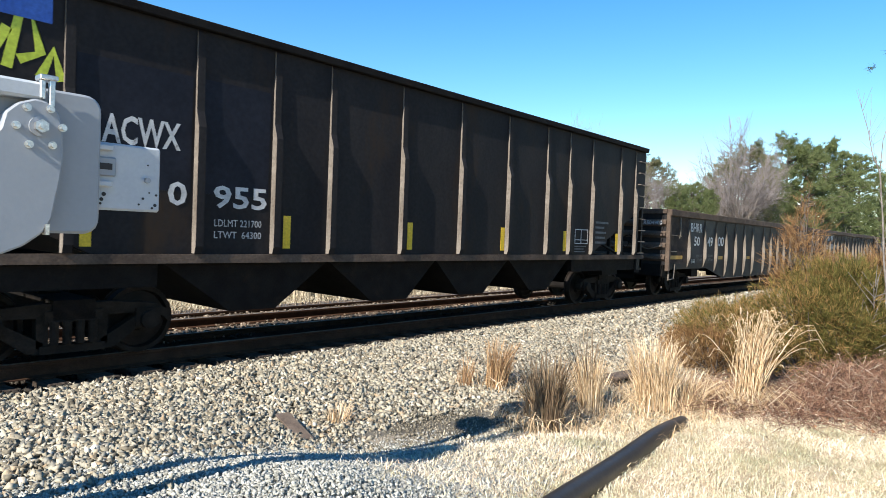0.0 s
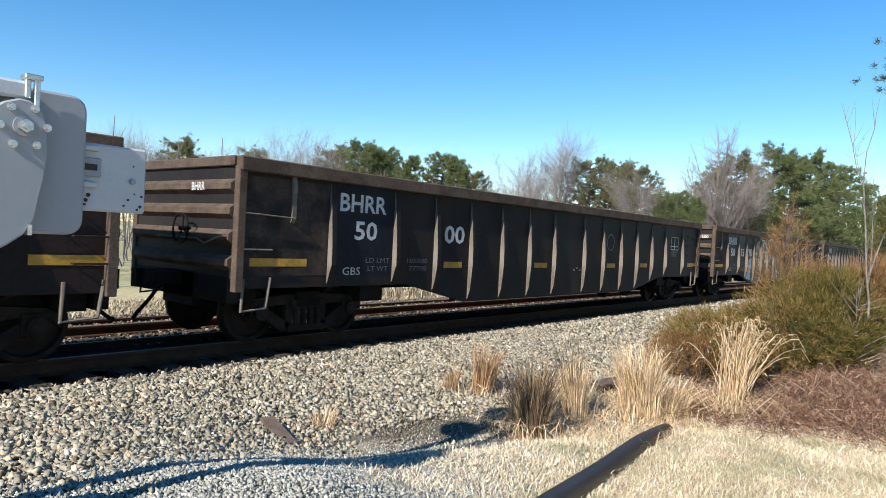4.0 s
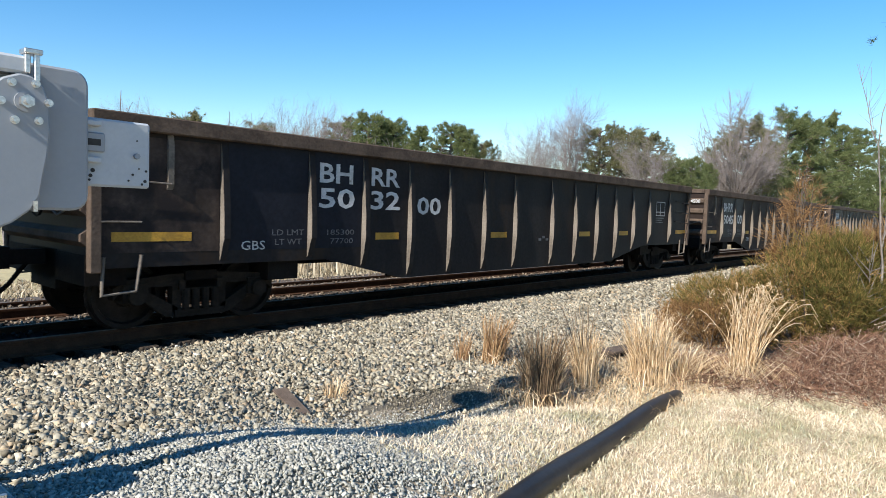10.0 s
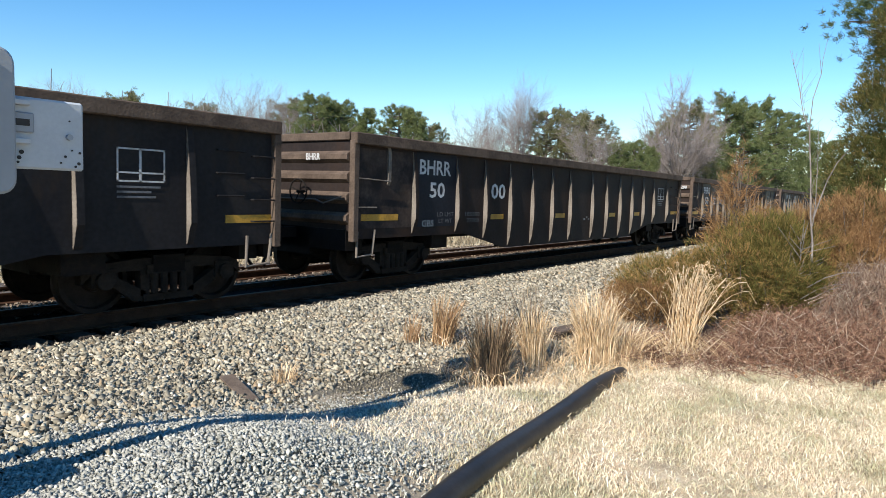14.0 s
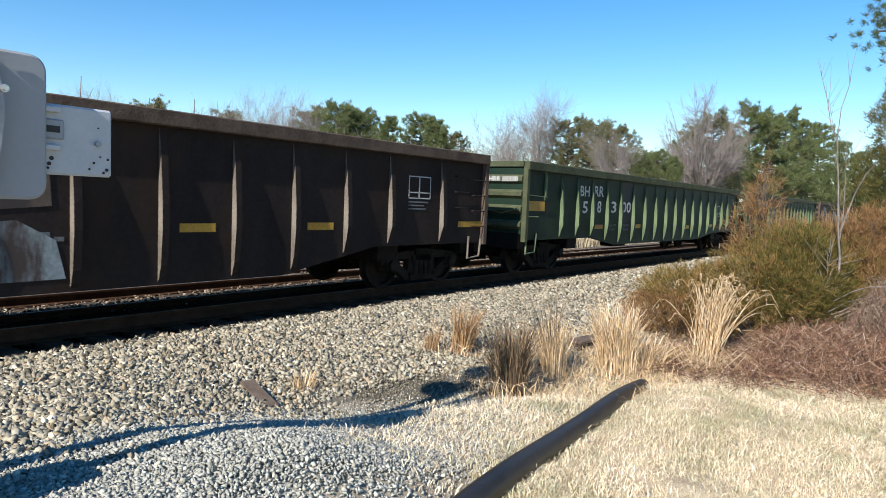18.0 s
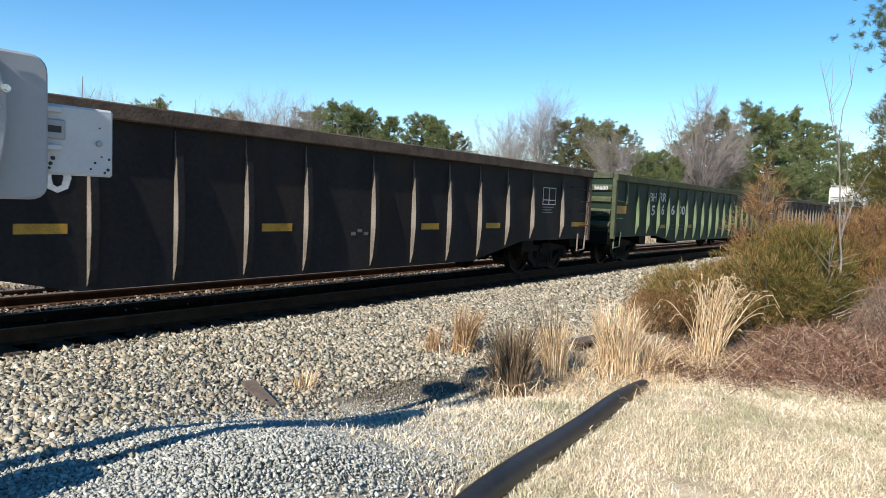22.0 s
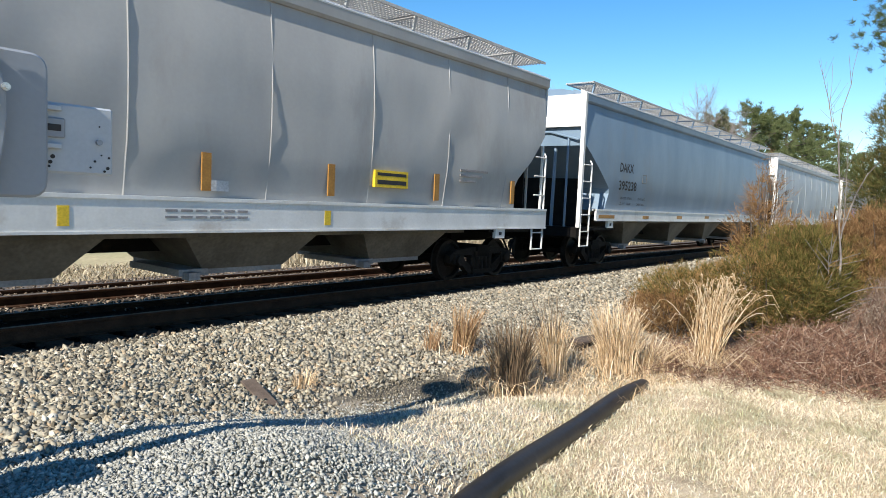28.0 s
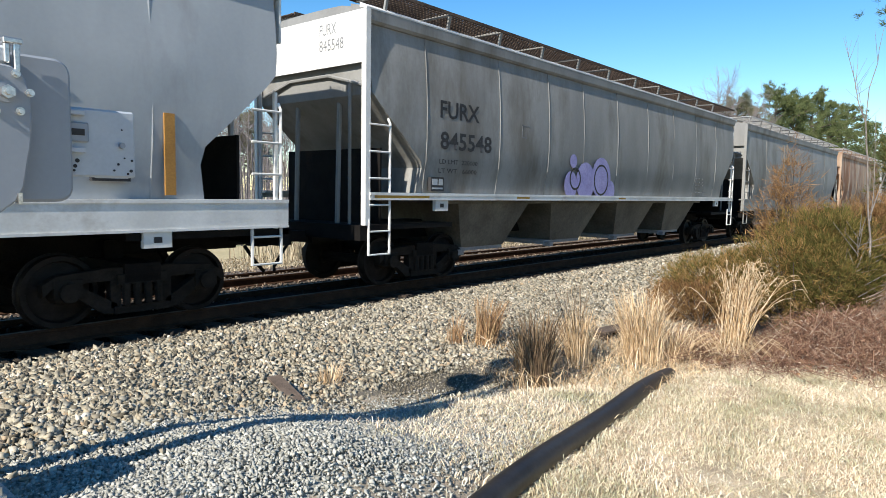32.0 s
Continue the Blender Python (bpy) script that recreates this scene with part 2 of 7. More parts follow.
    "hop_blue": surface("hop_blue", (0.145, 0.21, 0.285), (0.19, 0.262, 0.345), 0.8, 0.5, 0.03, fine=20, stretch=(1, 1, 0.35), stain=(0.18, 0.22, 0.26), stain_at=0.62, grain=0.1, spec=0.3),
    "hop_grey": surface("hop_grey", (0.30, 0.325, 0.345), (0.36, 0.385, 0.405), 0.8, 0.55, 0.03, fine=20, stretch=(1, 1, 0.35), stain=(0.26, 0.27, 0.28), stain_at=0.6, grain=0.1, spec=0.3),
    "hop_dirty": surface("hop_dirty", (0.19, 0.19, 0.185), (0.26, 0.26, 0.25), 0.8, 0.65, 0.06, fine=20, stretch=(1, 1, 0.3), stain=(0.14, 0.13, 0.115), stain_at=0.58, grain=0.2, spec=0.25),
    "hop_rusty": surface("hop_rusty", (0.30, 0.20, 0.13), (0.42, 0.34, 0.27), 0.9, 0.8, 0.1, fine=20, stretch=(1, 1, 0.3), stain=(0.22, 0.10, 0.05), stain_at=0.52, grain=0.2, spec=0.25),
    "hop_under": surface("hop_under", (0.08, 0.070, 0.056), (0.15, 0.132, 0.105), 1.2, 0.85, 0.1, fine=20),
    "sill_white": surface("sill_white", (0.56, 0.56, 0.54), (0.68, 0.68, 0.66), 1.5, 0.6, 0.05, fine=30, stain=(0.45, 0.42, 0.38), grain=0.2, spec=0.25),
    "roof_dark": surface("roof_dark", (0.20, 0.19, 0.19), (0.28, 0.27, 0.27), 1.5, 0.8, 0.1, fine=30),
    "mesh_grey": surface("mesh_grey", (0.42, 0.41, 0.39), (0.54, 0.53, 0.51), 1.5, 0.7, 0.1, fine=30),
    "black_text": surface("black_text", (0.02, 0.02, 0.022), (0.035, 0.035, 0.037), 8, 0.7, 0.0, fine=40),
    "gate_grey": surface("gate_grey", (0.240, 0.264, 0.296), (0.264, 0.288, 0.320), 2, 0.5, 0.03, fine=40, grain=0.1, spec=0.3),
    "gate_pale": surface("gate_pale", (0.374, 0.408, 0.451), (0.425, 0.459, 0.493), 4, 0.5, 0.05, fine=50, stain=(0.255, 0.264, 0.272), stain_at=0.7, grain=0.15, spec=0.3),
    "bolt_steel": surface("bolt_steel", (0.55, 0.54, 0.52), (0.70, 0.69, 0.67), 30, 0.35, 0.05, metal=0.9, fine=90),
    "concrete": surface("concrete", (0.36, 0.35, 0.33), (0.46, 0.45, 0.42), 5, 0.95, 0.4, fine=60),
    "black_pipe": surface("black_pipe", (0.017, 0.0145, 0.013), (0.030, 0.026, 0.023), 3, 0.46, 0.05, fine=30, stain=(0.10, 0.085, 0.065), stain_at=0.68),
    "rust_plate": surface("rust_plate", (0.085, 0.062, 0.048), (0.13, 0.098, 0.076), 8, 0.9, 0.3, fine=60),
    "teal": surface("teal", (0.012, 0.055, 0.06), (0.02, 0.085, 0.09), 3, 0.5, 0.05, fine=30),
    "dark_green_spray": surface("dark_green_spray", (0.012, 0.030, 0.026), (0.018, 0.042, 0.036), 2, 0.5, 0.05, fine=30),
    "sky_spray": surface("sky_spray", (0.16, 0.36, 0.56), (0.22, 0.44, 0.64), 2, 0.5, 0.05, fine=30),
    "lilac_spray": surface("lilac_spray", (0.22, 0.20, 0.45), (0.30, 0.28, 0.55), 3, 0.5, 0.05, fine=30),
    "lime_spray": surface("lime_spray", (0.40, 0.48, 0.04), (0.50, 0.58, 0.06), 3, 0.5, 0.05, fine=30),
}
M["reed"] = pieces("reed", [(0.0, (0.22, 0.17, 0.11)), (0.4, (0.34, 0.28, 0.19)), (0.8, (0.45, 0.385, 0.27)), (1.0, (0.54, 0.48, 0.36))])
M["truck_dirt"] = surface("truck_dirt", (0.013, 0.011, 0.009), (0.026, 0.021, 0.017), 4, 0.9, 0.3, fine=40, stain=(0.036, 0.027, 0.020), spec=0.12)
# end panel brown: scuffs, with raking sunlight painted in as a lighter tone
M["scuffed_lit"] = surface("scuffed_lit", (0.040, 0.030, 0.025), (0.070, 0.052, 0.043), 2.2, 0.8, 0.15, fine=18, stain=(0.022, 0.018, 0.018), stain_at=0.5, spec=0.12)
M["white_spray"] = surface("white_spray", (0.42, 0.46, 0.48), (0.58, 0.60, 0.60), 3, 0.6, 0.05, fine=30, stain=(0.25, 0.28, 0.28))
M["maroon_spray"] = surface("maroon_spray", (0.04, 0.03, 0.05), (0.06, 0.05, 0.08), 3, 0.6, 0.05, fine=30)
M["lime_dull"] = surface("lime_dull", (0.045, 0.075, 0.035), (0.06, 0.10, 0.04), 3, 0.6, 0.05, fine=30)
M["worn_pale"] = surface("worn_pale", (0.16, 0.20, 0.22), (0.32, 0.36, 0.38), 2.2, 0.7, 0.1, fine=20, stretch=(1, 1, 0.3), stain=(0.05, 0.035, 0.03), stain_at=0.52)
M["worn_tan"] = surface("worn_tan", (0.05, 0.035, 0.03), (0.15, 0.11, 0.08), 2.2, 0.7, 0.1, fine=20, stretch=(1, 1, 0.3), stain=(0.04, 0.03, 0.028), stain_at=0.5)
# near-black track bed: the train's shade is painted into these two colours
M["ballast_shade"] = pieces("ballast_shade", [(0.0, (0.012, 0.010, 0.009)), (0.5, (0.026, 0.022, 0.018)), (0.9, (0.045, 0.038, 0.03)), (1.0, (0.08, 0.07, 0.058))])
M["bed_shade"] = surface("bed_shade", (0.014, 0.012, 0.010), (0.026, 0.022, 0.018), 4, 0.95, 0.5, fine=40)
M["soil_crumb"] = pieces("soil_crumb", [(0.0, (0.11, 0.095, 0.07)), (0.6, (0.20, 0.175, 0.13)), (0.9, (0.28, 0.25, 0.19)), (1.0, (0.46, 0.43, 0.36))])
M["ballast_mid"] = pieces("ballast_mid", [(0.0, (0.08, 0.062, 0.045)), (0.5, (0.17, 0.13, 0.095)), (0.9, (0.27, 0.215, 0.16)), (1.0, (0.40, 0.34, 0.27))])
M["bed_mid"] = surface("bed_mid", (0.07, 0.055, 0.045), (0.12, 0.098, 0.08), 4, 0.95, 0.5, fine=40)
M["stencil_grey"] = surface("stencil_grey", (0.13, 0.135, 0.14), (0.20, 0.205, 0.21), 8, 0.7, 0.0, fine=40)
M["bark_sapling"] = surface("bark_sapling", (0.13, 0.112, 0.10), (0.26, 0.23, 0.205), 5, 0.95, 0.3, fine=30)
M["sign_blue"] = surface("sign_blue", (0.03, 0.10, 0.42), (0.05, 0.14, 0.50), 3, 0.5, 0.05, fine=30)


# ---- building helpers ----
def finish(bm, name, bevel=0.0):
    if bevel:
        bmesh.ops.bevel(bm, geom=bm.edges[:], offset=bevel, segments=1, affect="EDGES")
    me = bpy.data.meshes.new(name)
    bm.to_mesh(me)
    bm.free()
    return me


def box(bm, x0, x1, y0, y1, z0, z1):
    vs = [bm.verts.new((x, y, z)) for x in (x0, x1) for y in (y0, y1) for z in (z0, z1)]
    for f in ((0, 1, 3, 2), (4, 6, 7, 5), (0, 4, 5, 1), (2, 3, 7, 6), (0, 2, 6, 4), (1, 5, 7, 3)):
        bm.faces.new([vs[i] for i in f])
    return bm


def boxes(*dims):
    bm = bmesh.new()
    for d in dims:
        box(bm, *d)
    return bm


def slab(pts, axis, a, b):
    """An outline in two axes, drawn out along the third from a to b."""
    bm = bmesh.new()
    put = {"x": lambda p, w: (w, p[0], p[1]), "y": lambda p, w: (p[0], w, p[1]), "z": lambda p, w: (p[0], p[1], w)}[axis]
    lo = [bm.verts.new(put(p, a)) for p in pts]
    hi = [bm.verts.new(put(p, b)) for p in pts]
    bm.faces.new(lo)
    bm.faces.new(hi[::-1])
    n = len(pts)
    for i in range(n):
        bm.faces.new((lo[i], hi[i], hi[(i + 1) % n], lo[(i + 1) % n]))
    bmesh.ops.recalc_face_normals(bm, faces=bm.faces[:])
    return bm


def tube(bm, pts, r, sides=6, r_end=None):
    """A round bar along a line of points."""
    pts = [Vector(p) for p in pts]
    rings = []
    for i, p in enumerate(pts):
        d = (pts[min(i + 1, len(pts) - 1)] - pts[max(i - 1, 0)]).normalized()
        a = d.orthogonal().normalized() if not rings else (rings[-1][1] - d * rings[-1][1].dot(d)).normalized()
        b = d.cross(a)
        rr = r if r_end is None else r + (r_end - r) * i / (len(pts) - 1)
        rings.append(([bm.verts.new(p + (a * math.cos(k * math.tau / sides) + b * math.sin(k * math.tau / sides)) * rr) for k in range(sides)], a))
    for (u, _), (v, _) in zip(rings, rings[1:]):
        for k in range(sides):
            bm.faces.new((u[k], u[(k + 1) % sides], v[(k + 1) % sides], v[k]))
    bm.faces.new(rings[0][0][::-1])
    bm.faces.new(rings[-1][0])
    return bm


def disc(bm, centre, axis, radius, depth, sides=24, r2=None):
    """A cylinder about an axis ('x', 'y', 'z')."""
    turn = {"x": pose(0, 0, 0, 0, 90, 0), "y": pose(0, 0, 0, 90, 0, 0), "z": Matrix()}[axis]
    bmesh.ops.create_cone(bm, cap_ends=True, segments=sides, radius1=radius, radius2=radius if r2 is None else r2, depth=depth, matrix=Matrix.Translation(centre) @ turn)
    return bm


CACHE = {}


def shared(key, make, bevel=0.0):
    if key not in CACHE:
        CACHE[key] = finish(make(), key, bevel)
    return CACHE[key]


def part(name, shape, material, parent, label="", at=None, smooth=False):
    """One mesh object under a thing or a part. shape: a bmesh, or a mesh that is shared."""
    me = finish(shape, name) if isinstance(shape, bmesh.types.BMesh) else shape
    if not me.materials:
        me.materials.append(material)
    ob = new(name, me)
    if me.materials[0] != material:
        ob.material_slots[0].link = "OBJECT"
        ob.material_slots[0].material = material
    if smooth:
        me.shade_smooth()
    ob.parent = parent
    if at is not None:
        ob.matrix_basis = at if isinstance(at, Matrix) else Matrix.Translation(at)
    if label:
        tagged(ob, label)
    return ob


def thing(name, label, category, at=(0, 0, 0), group="", kind=""):
    ob = new(name)
    ob.matrix_basis = at if isinstance(at, Matrix) else Matrix.Translation(at)
    ob.empty_display_size = 0.2
    return tagged(ob, label, category, group, kind)


def mesh_arrays(name, verts, faces, material, smooth=False):
    """A mesh from arrays of vertices and of faces with the same number of corners."""
    me = bpy.data.meshes.new(name)
    me.vertices.add(len(verts))
    me.vertices.foreach_set("co", np.asarray(verts, dtype=np.float32).ravel())
    k = faces.shape[1]
    me.loops.add(faces.size)
    me.loops.foreach_set("vertex_index", faces.astype(np.int32).ravel())
    me.polygons.add(len(faces))
    me.polygons.foreach_set("loop_start", np.arange(0, faces.size, k, dtype=np.int32))
    me.update(calc_edges=True)
    if smooth:
        me.shade_smooth()
    me.materials.append(material)
    return me


def lettering(text, size, bold=0.0):
    """The text as a flat mesh that stands upright, facing -Y, its left foot at the origin."""
    key = ("text", text, size, bold)
    if key not in CACHE:
        cu = bpy.data.curves.new("text", "FONT")
        cu.body, cu.size, cu.resolution_u, cu.offset = text, size, 2, bold
        ob = bpy.data.objects.new("text", cu)
        me = bpy.data.meshes.new_from_object(ob)
        bpy.data.objects.remove(ob)
        me.transform(pose(0, 0, 0, 90, 0, 0))
        CACHE[key] = me
    return CACHE[key]


def stencil(text, x0, x1, z0, z1, y, parent, material):
    """A line of letters that fills the box from x0 to x1 and z0 to z1. Large letters are parts one by one."""
    one = 1.0
    def reach(s):
        v = [c.co.x for c in lettering(s, one).vertices]
        return min(v), max(v)
    whole = lettering(text, one)
    a, b = reach(text)
    low, high = min(v.co.z for v in whole.vertices), max(v.co.z for v in whole.vertices)
    sx, sz = (x1 - x0) / (b - a), (z1 - z0) / (high - low)
    if z1 - z0 < 0.2:
        m = Matrix.Translation((x0 - a * sx, y, z0 - low * sz)) @ Matrix.Diagonal((sx, 1, sz, 1))
        return tagged(part("small_lettering", whole, material, parent, at=m), kind="stuff")
    for i, ch in enumerate(text):
        if ch != " ":
            shift = reach(text[:i + 1])[1] - reach(ch)[1]
            m = Matrix.Translation((x0 + (shift - a) * sx, y, z0 - low * sz)) @ Matrix.Diagonal((sx, 1, sz, 1))
            part("letter", lettering(ch, one, 0.02), material, parent, at=m)


# ---- ground ----
YC = 9.01            # centre line of the near track
YC2 = 13.05          # centre line of the far track, which lies lower
Z2 = -0.27


def smooth_step(k):
    k = np.clip(k, 0, 1)
    return k * k * (3 - 2 * k)


def toe(x):
    """Where the slope of the ballast meets the ditch and the gravel pad."""
    return np.interp(x, [0, 1.2, 2.2, 3, 4, 5.5, 7, 8, 14, 22], [3.9, 3.95, 4.2, 4.45, 4.65, 4.2, 3.4, 3.0, 3.0, 6.6])


def ground_z(x, y):
    x, y = np.asarray(x, float), np.asarray(y, float)
    yt, zt = toe(x), np.interp(x, [1, 2, 3, 4, 6], [0.18, 0.12, -0.15, -0.42, -0.5])
    slope = -0.2 + (zt + 0.2) * np.clip((7.2 - y) / (7.2 - yt), 0, 1)
    k = smooth_step((yt - y) / 1.2)
    target = np.interp(x, [0, 2.4, 3.0, 3.7, 5, 8], [0.24, 0.19, 0.02, -0.2, -0.3, -0.38])
    target = np.where(x < 3.7, -0.2 + smooth_step((y - 1.9) / 1.0) * (target + 0.2), target)
    z = np.where(y > yt, slope, zt + k * (target - zt))
    z = z - 0.09 * np.where((y > 7.62) & (y < 9.5), smooth_step((y - 7.62) / 0.25), 0.0)
    z = np.where(y > 10.2, -0.2 - 0.27 * smooth_step((y - 10.2) / 1.2), z)
    z = np.where(y > 14.8, -0.47 - 0.33 * smooth_step((y - 14.8) / 2.0), z)
    return z + np.where(y > 16, 0.012 * np.clip(y - 30, 0, 200), 0)


def ground():
    xs = np.concatenate([[-900, -400, -150, -60, -25, -10], np.arange(-5, 14, 0.16), np.arange(14, 40, 0.5), np.arange(40, 120, 5), [130, 200, 400, 900, 1600]])
    ys = np.concatenate([[-900, -300, -90, -30, -12, -6, -3], np.arange(-1.5, 8.2, 0.14), np.arange(8.2, 18, 0.4), np.arange(18, 90, 4), [100, 160, 300, 700, 1600]])
    gx, gy = np.meshgrid(xs, ys, indexing="ij")
    gz = ground_z(gx, gy)
    near = (gx > -5) & (gx < 14) & (gy > -1.5) & (gy < 8.2)
    rough = np.array([noise.noise((a * 2.1, b * 2.1, 3.0)) * 0.022 + noise.noise((a * 0.8, b * 0.8, 9.0)) * 0.03 for a, b in zip(gx.ravel(), gy.ravel())]).reshape(gx.shape)
    gz = gz + np.where(near, rough, 0)
    verts = np.stack([gx, gy, gz], -1).reshape(-1, 3)
    nx, ny = gx.shape
    i = (np.arange(nx - 1)[:, None] * ny + np.arange(ny - 1)[None]).ravel()
    faces = np.stack([i, i + ny, i + ny + 1, i + 1], 1)
    me = mesh_arrays("ground", verts, faces, M["ballast_bed"], smooth=True)
    for n in ("gravel_bed", "soil", "lawn", "field", "bed_shade", "bed_mid"):
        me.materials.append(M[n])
    c = verts[faces].mean(1)
    jit = np.array([noise.noise((a * 1.7, b * 1.7, 0.5)) for a, b in c[:, :2]])
    x, y = c[:, 0], c[:, 1]
    yt = toe(x)
    idx = np.zeros(len(c), np.int32)
    below = y + 0.25 * jit < yt + 0.1
    idx[below] = 2
    idx[below & (y < yt - 0.15) & (lawn_side(x, y) + 0.3 * jit < -0.55)] = 1
    idx[below & (lawn_side(x, y) + 0.15 * jit > 0)] = 3
    idx[y > 16.2 + jit] = 4
    idx[(x > 60) & (y < 6)] = 4
    idx[(y < -1.5) | ((x < -6) & (y < 5))] = 3
    # strip below the cars, its shade put into the bed colour
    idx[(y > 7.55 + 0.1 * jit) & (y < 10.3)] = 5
    idx[(y >= 10.3) & (y < 15.2)] = 6
    me.polygons.foreach_set("material_index", idx)
    tagged(new("ground", me), "ballast slope, grey gravel, bare soil and dry winter lawn", "ground", kind="structure")


def lawn_side(x, y):
    """Signed distance in plan from the line of the pipe: the lawn lies on the positive side."""
    return (np.interp(x, [1.0, 2.2, 3.21, 3.88, 4.78, 5.97, 7.32, 9.5], [1.9, 2.07, 2.21, 2.30, 2.42, 2.56, 2.74, 2.62]) - np.asarray(y)) * 0.986


ground()

# stones: a few rough shapes, scattered


def stone_shapes(n, rng, flat=0.75):
    base = np.array([(x, y, z) for x in (-1, 1) for y in (-1, 1) for z in (-1, 1)], float) * 0.68
    quads = ((0, 1, 3, 2), (4, 6, 7, 5), (0, 4, 5, 1), (2, 3, 7, 6), (0, 2, 6, 4), (1, 5, 7, 3))
    tri = np.array([t for a, b, c, d in quads for t in ((a, b, c), (a, c, d))])
    out = []
    for _ in range(n):
        v = base * rng.uniform(0.35, 1.5, (len(base), 1)) + rng.normal(0, 0.24, base.shape)
        out.append(v * np.array([rng.uniform(1.0, 1.65), rng.uniform(0.75, 1.1), rng.uniform(flat - 0.2, flat + 0.1)]))
    return np.array(out), tri


def scatter_stones(name, label, pos, size, material, seed):
    rng = np.random.default_rng(seed)
    shapes, tri = stone_shapes(14, rng)
    n = len(pos)
    v = shapes[rng.integers(0, len(shapes), n)] * size[:, None, None]
    q = rng.normal(size=(n, 4)) * np.array([1, 0.45, 0.45, 1])
    q /= np.linalg.norm(q, axis=1, keepdims=True)
    w, a, b, c = q.T
    rot = np.stack([1 - 2 * (b * b + c * c), 2 * (a * b - c * w), 2 * (a * c + b * w), 2 * (a * b + c * w), 1 - 2 * (a * a + c * c), 2 * (b * c - a * w), 2 * (a * c - b * w), 2 * (b * c + a * w), 1 - 2 * (a * a + b * b)], 1).reshape(n, 3, 3)
    v = np.einsum("nij,nkj->nki", rot, v) + pos[:, None, :]
    faces = (tri[None] + (np.arange(n) * v.shape[1])[:, None, None]).reshape(-1, 3)
    tagged(new(name, mesh_arrays(name, v.reshape(-1, 3), faces, material)), label, "gravel", kind="stuff")


def ballast_and_gravel():
    rng = np.random.default_rng(5)
    sets = []
    for x0, x1, y0, y1, n, s in ((0.5, 12, 3.0, 8.6, 64000, 0.0255), (12, 24, 2.6, 8.6, 24000, 0.032), (24, 42, 4.0, 8.6, 9000, 0.05), (1, 30, 8.6, 14.8, 17000, 0.024)):
        x, y = rng.uniform(x0, x1, n), rng.uniform(y0, y1, n)
        keep = (y > toe(x) - 0.1 + rng.normal(0, 0.22, n)) & (np.abs(y - YC + 0.7525) > 0.13) & (np.abs(y - YC - 0.7525) > 0.13)
        keep &= ((x - 5.1) / 1.25) ** 2 + ((y - 4.45) / 0.42) ** 2 > rng.uniform(0.5, 1.5, n)
        x, y = x[keep], y[keep]
        sz = s * rng.uniform(0.6, 1.35, len(x)) * np.interp(y - toe(x), [0.0, 2.4], [0.74, 1.0])
        sets.append((np.stack([x, y, ground_z(x, y) + sz * 0.25 + rng.uniform(0, 0.02, len(x))], 1), sz))
    p = np.concatenate([a for a, _ in sets])
    sz = np.concatenate([b for _, b in sets])
    darkened = (p[:, 1] > 7.6 + rng.normal(0, 0.05, len(p))) & (p[:, 1] < 15.0)
    scatter_stones("ballast_stones", "grey and tan crushed stone track ballast", p[~darkened], sz[~darkened], M["ballast"], 8)
    back = darkened & (p[:, 1] > 10.2)
    darkened &= ~back
    # stones below the cars carry the train's shade as a near-black colour
    scatter_stones("shaded_ballast", "ballast under the train, shade painted into its colour", p[darkened], sz[darkened], M["ballast_shade"], 18)
    scatter_stones("old_ballast", "brown dusty ballast of the far track", p[back], sz[back], M["ballast_mid"], 20)
    n = 6500
    r, a = np.sqrt(rng.uniform(0, 1.3, n)), rng.uniform(0, math.tau, n)
    x, y = 5.1 + 1.5 * r * np.cos(a), 4.42 + 0.55 * r * np.sin(a)
    sz = 0.006 * rng.uniform(0.5, 2.2, n)
    scatter_stones("soil_crumbs", "grey-brown earth crumbs and grit", np.stack([x, y, ground_z(x, y) + 0.018 * rng.uniform(0, 1, n)], 1), sz, M["soil_crumb"], 19)
    n = 125000
    x, y = rng.uniform(0.1, 6.5, n), rng.uniform(1.5, 5.2, n)
    d = lawn_side(x, y) + rng.normal(0, 0.16, n)
    fade = rng.uniform(size=n) < np.clip(1.2 - 0.42 * np.maximum(x - 2.6, 0), 0.10, 1)
    keep = (y < toe(x) + 0.05 + rng.normal(0, 0.08, n)) & (d < -0.28) & fade
    x, y = x[keep], y[keep]
    sz = 0.0082 * rng.uniform(0.5, 1.75, len(x))
    scatter_stones("gravel_stones", "loose pale blue-grey crushed gravel", np.stack([x, y, ground_z(x, y) + sz * 0.5 + rng.uniform(0, 0.012, len(x))], 1), sz, M["gravel"], 9)


ballast_and_gravel()


# ---- track ----
RAIL = [(-0.07, -0.18), (0.07, -0.18), (0.07, -0.168), (0.012, -0.15), (0.009, -0.045), (0.034, -0.035), (0.036, -0.006), (0.03, 0.0), (-0.03, 0.0), (-0.036, -0.006), (-0.034, -0.035), (-0.009, -0.045), (-0.012, -0.15), (-0.07, -0.168)]


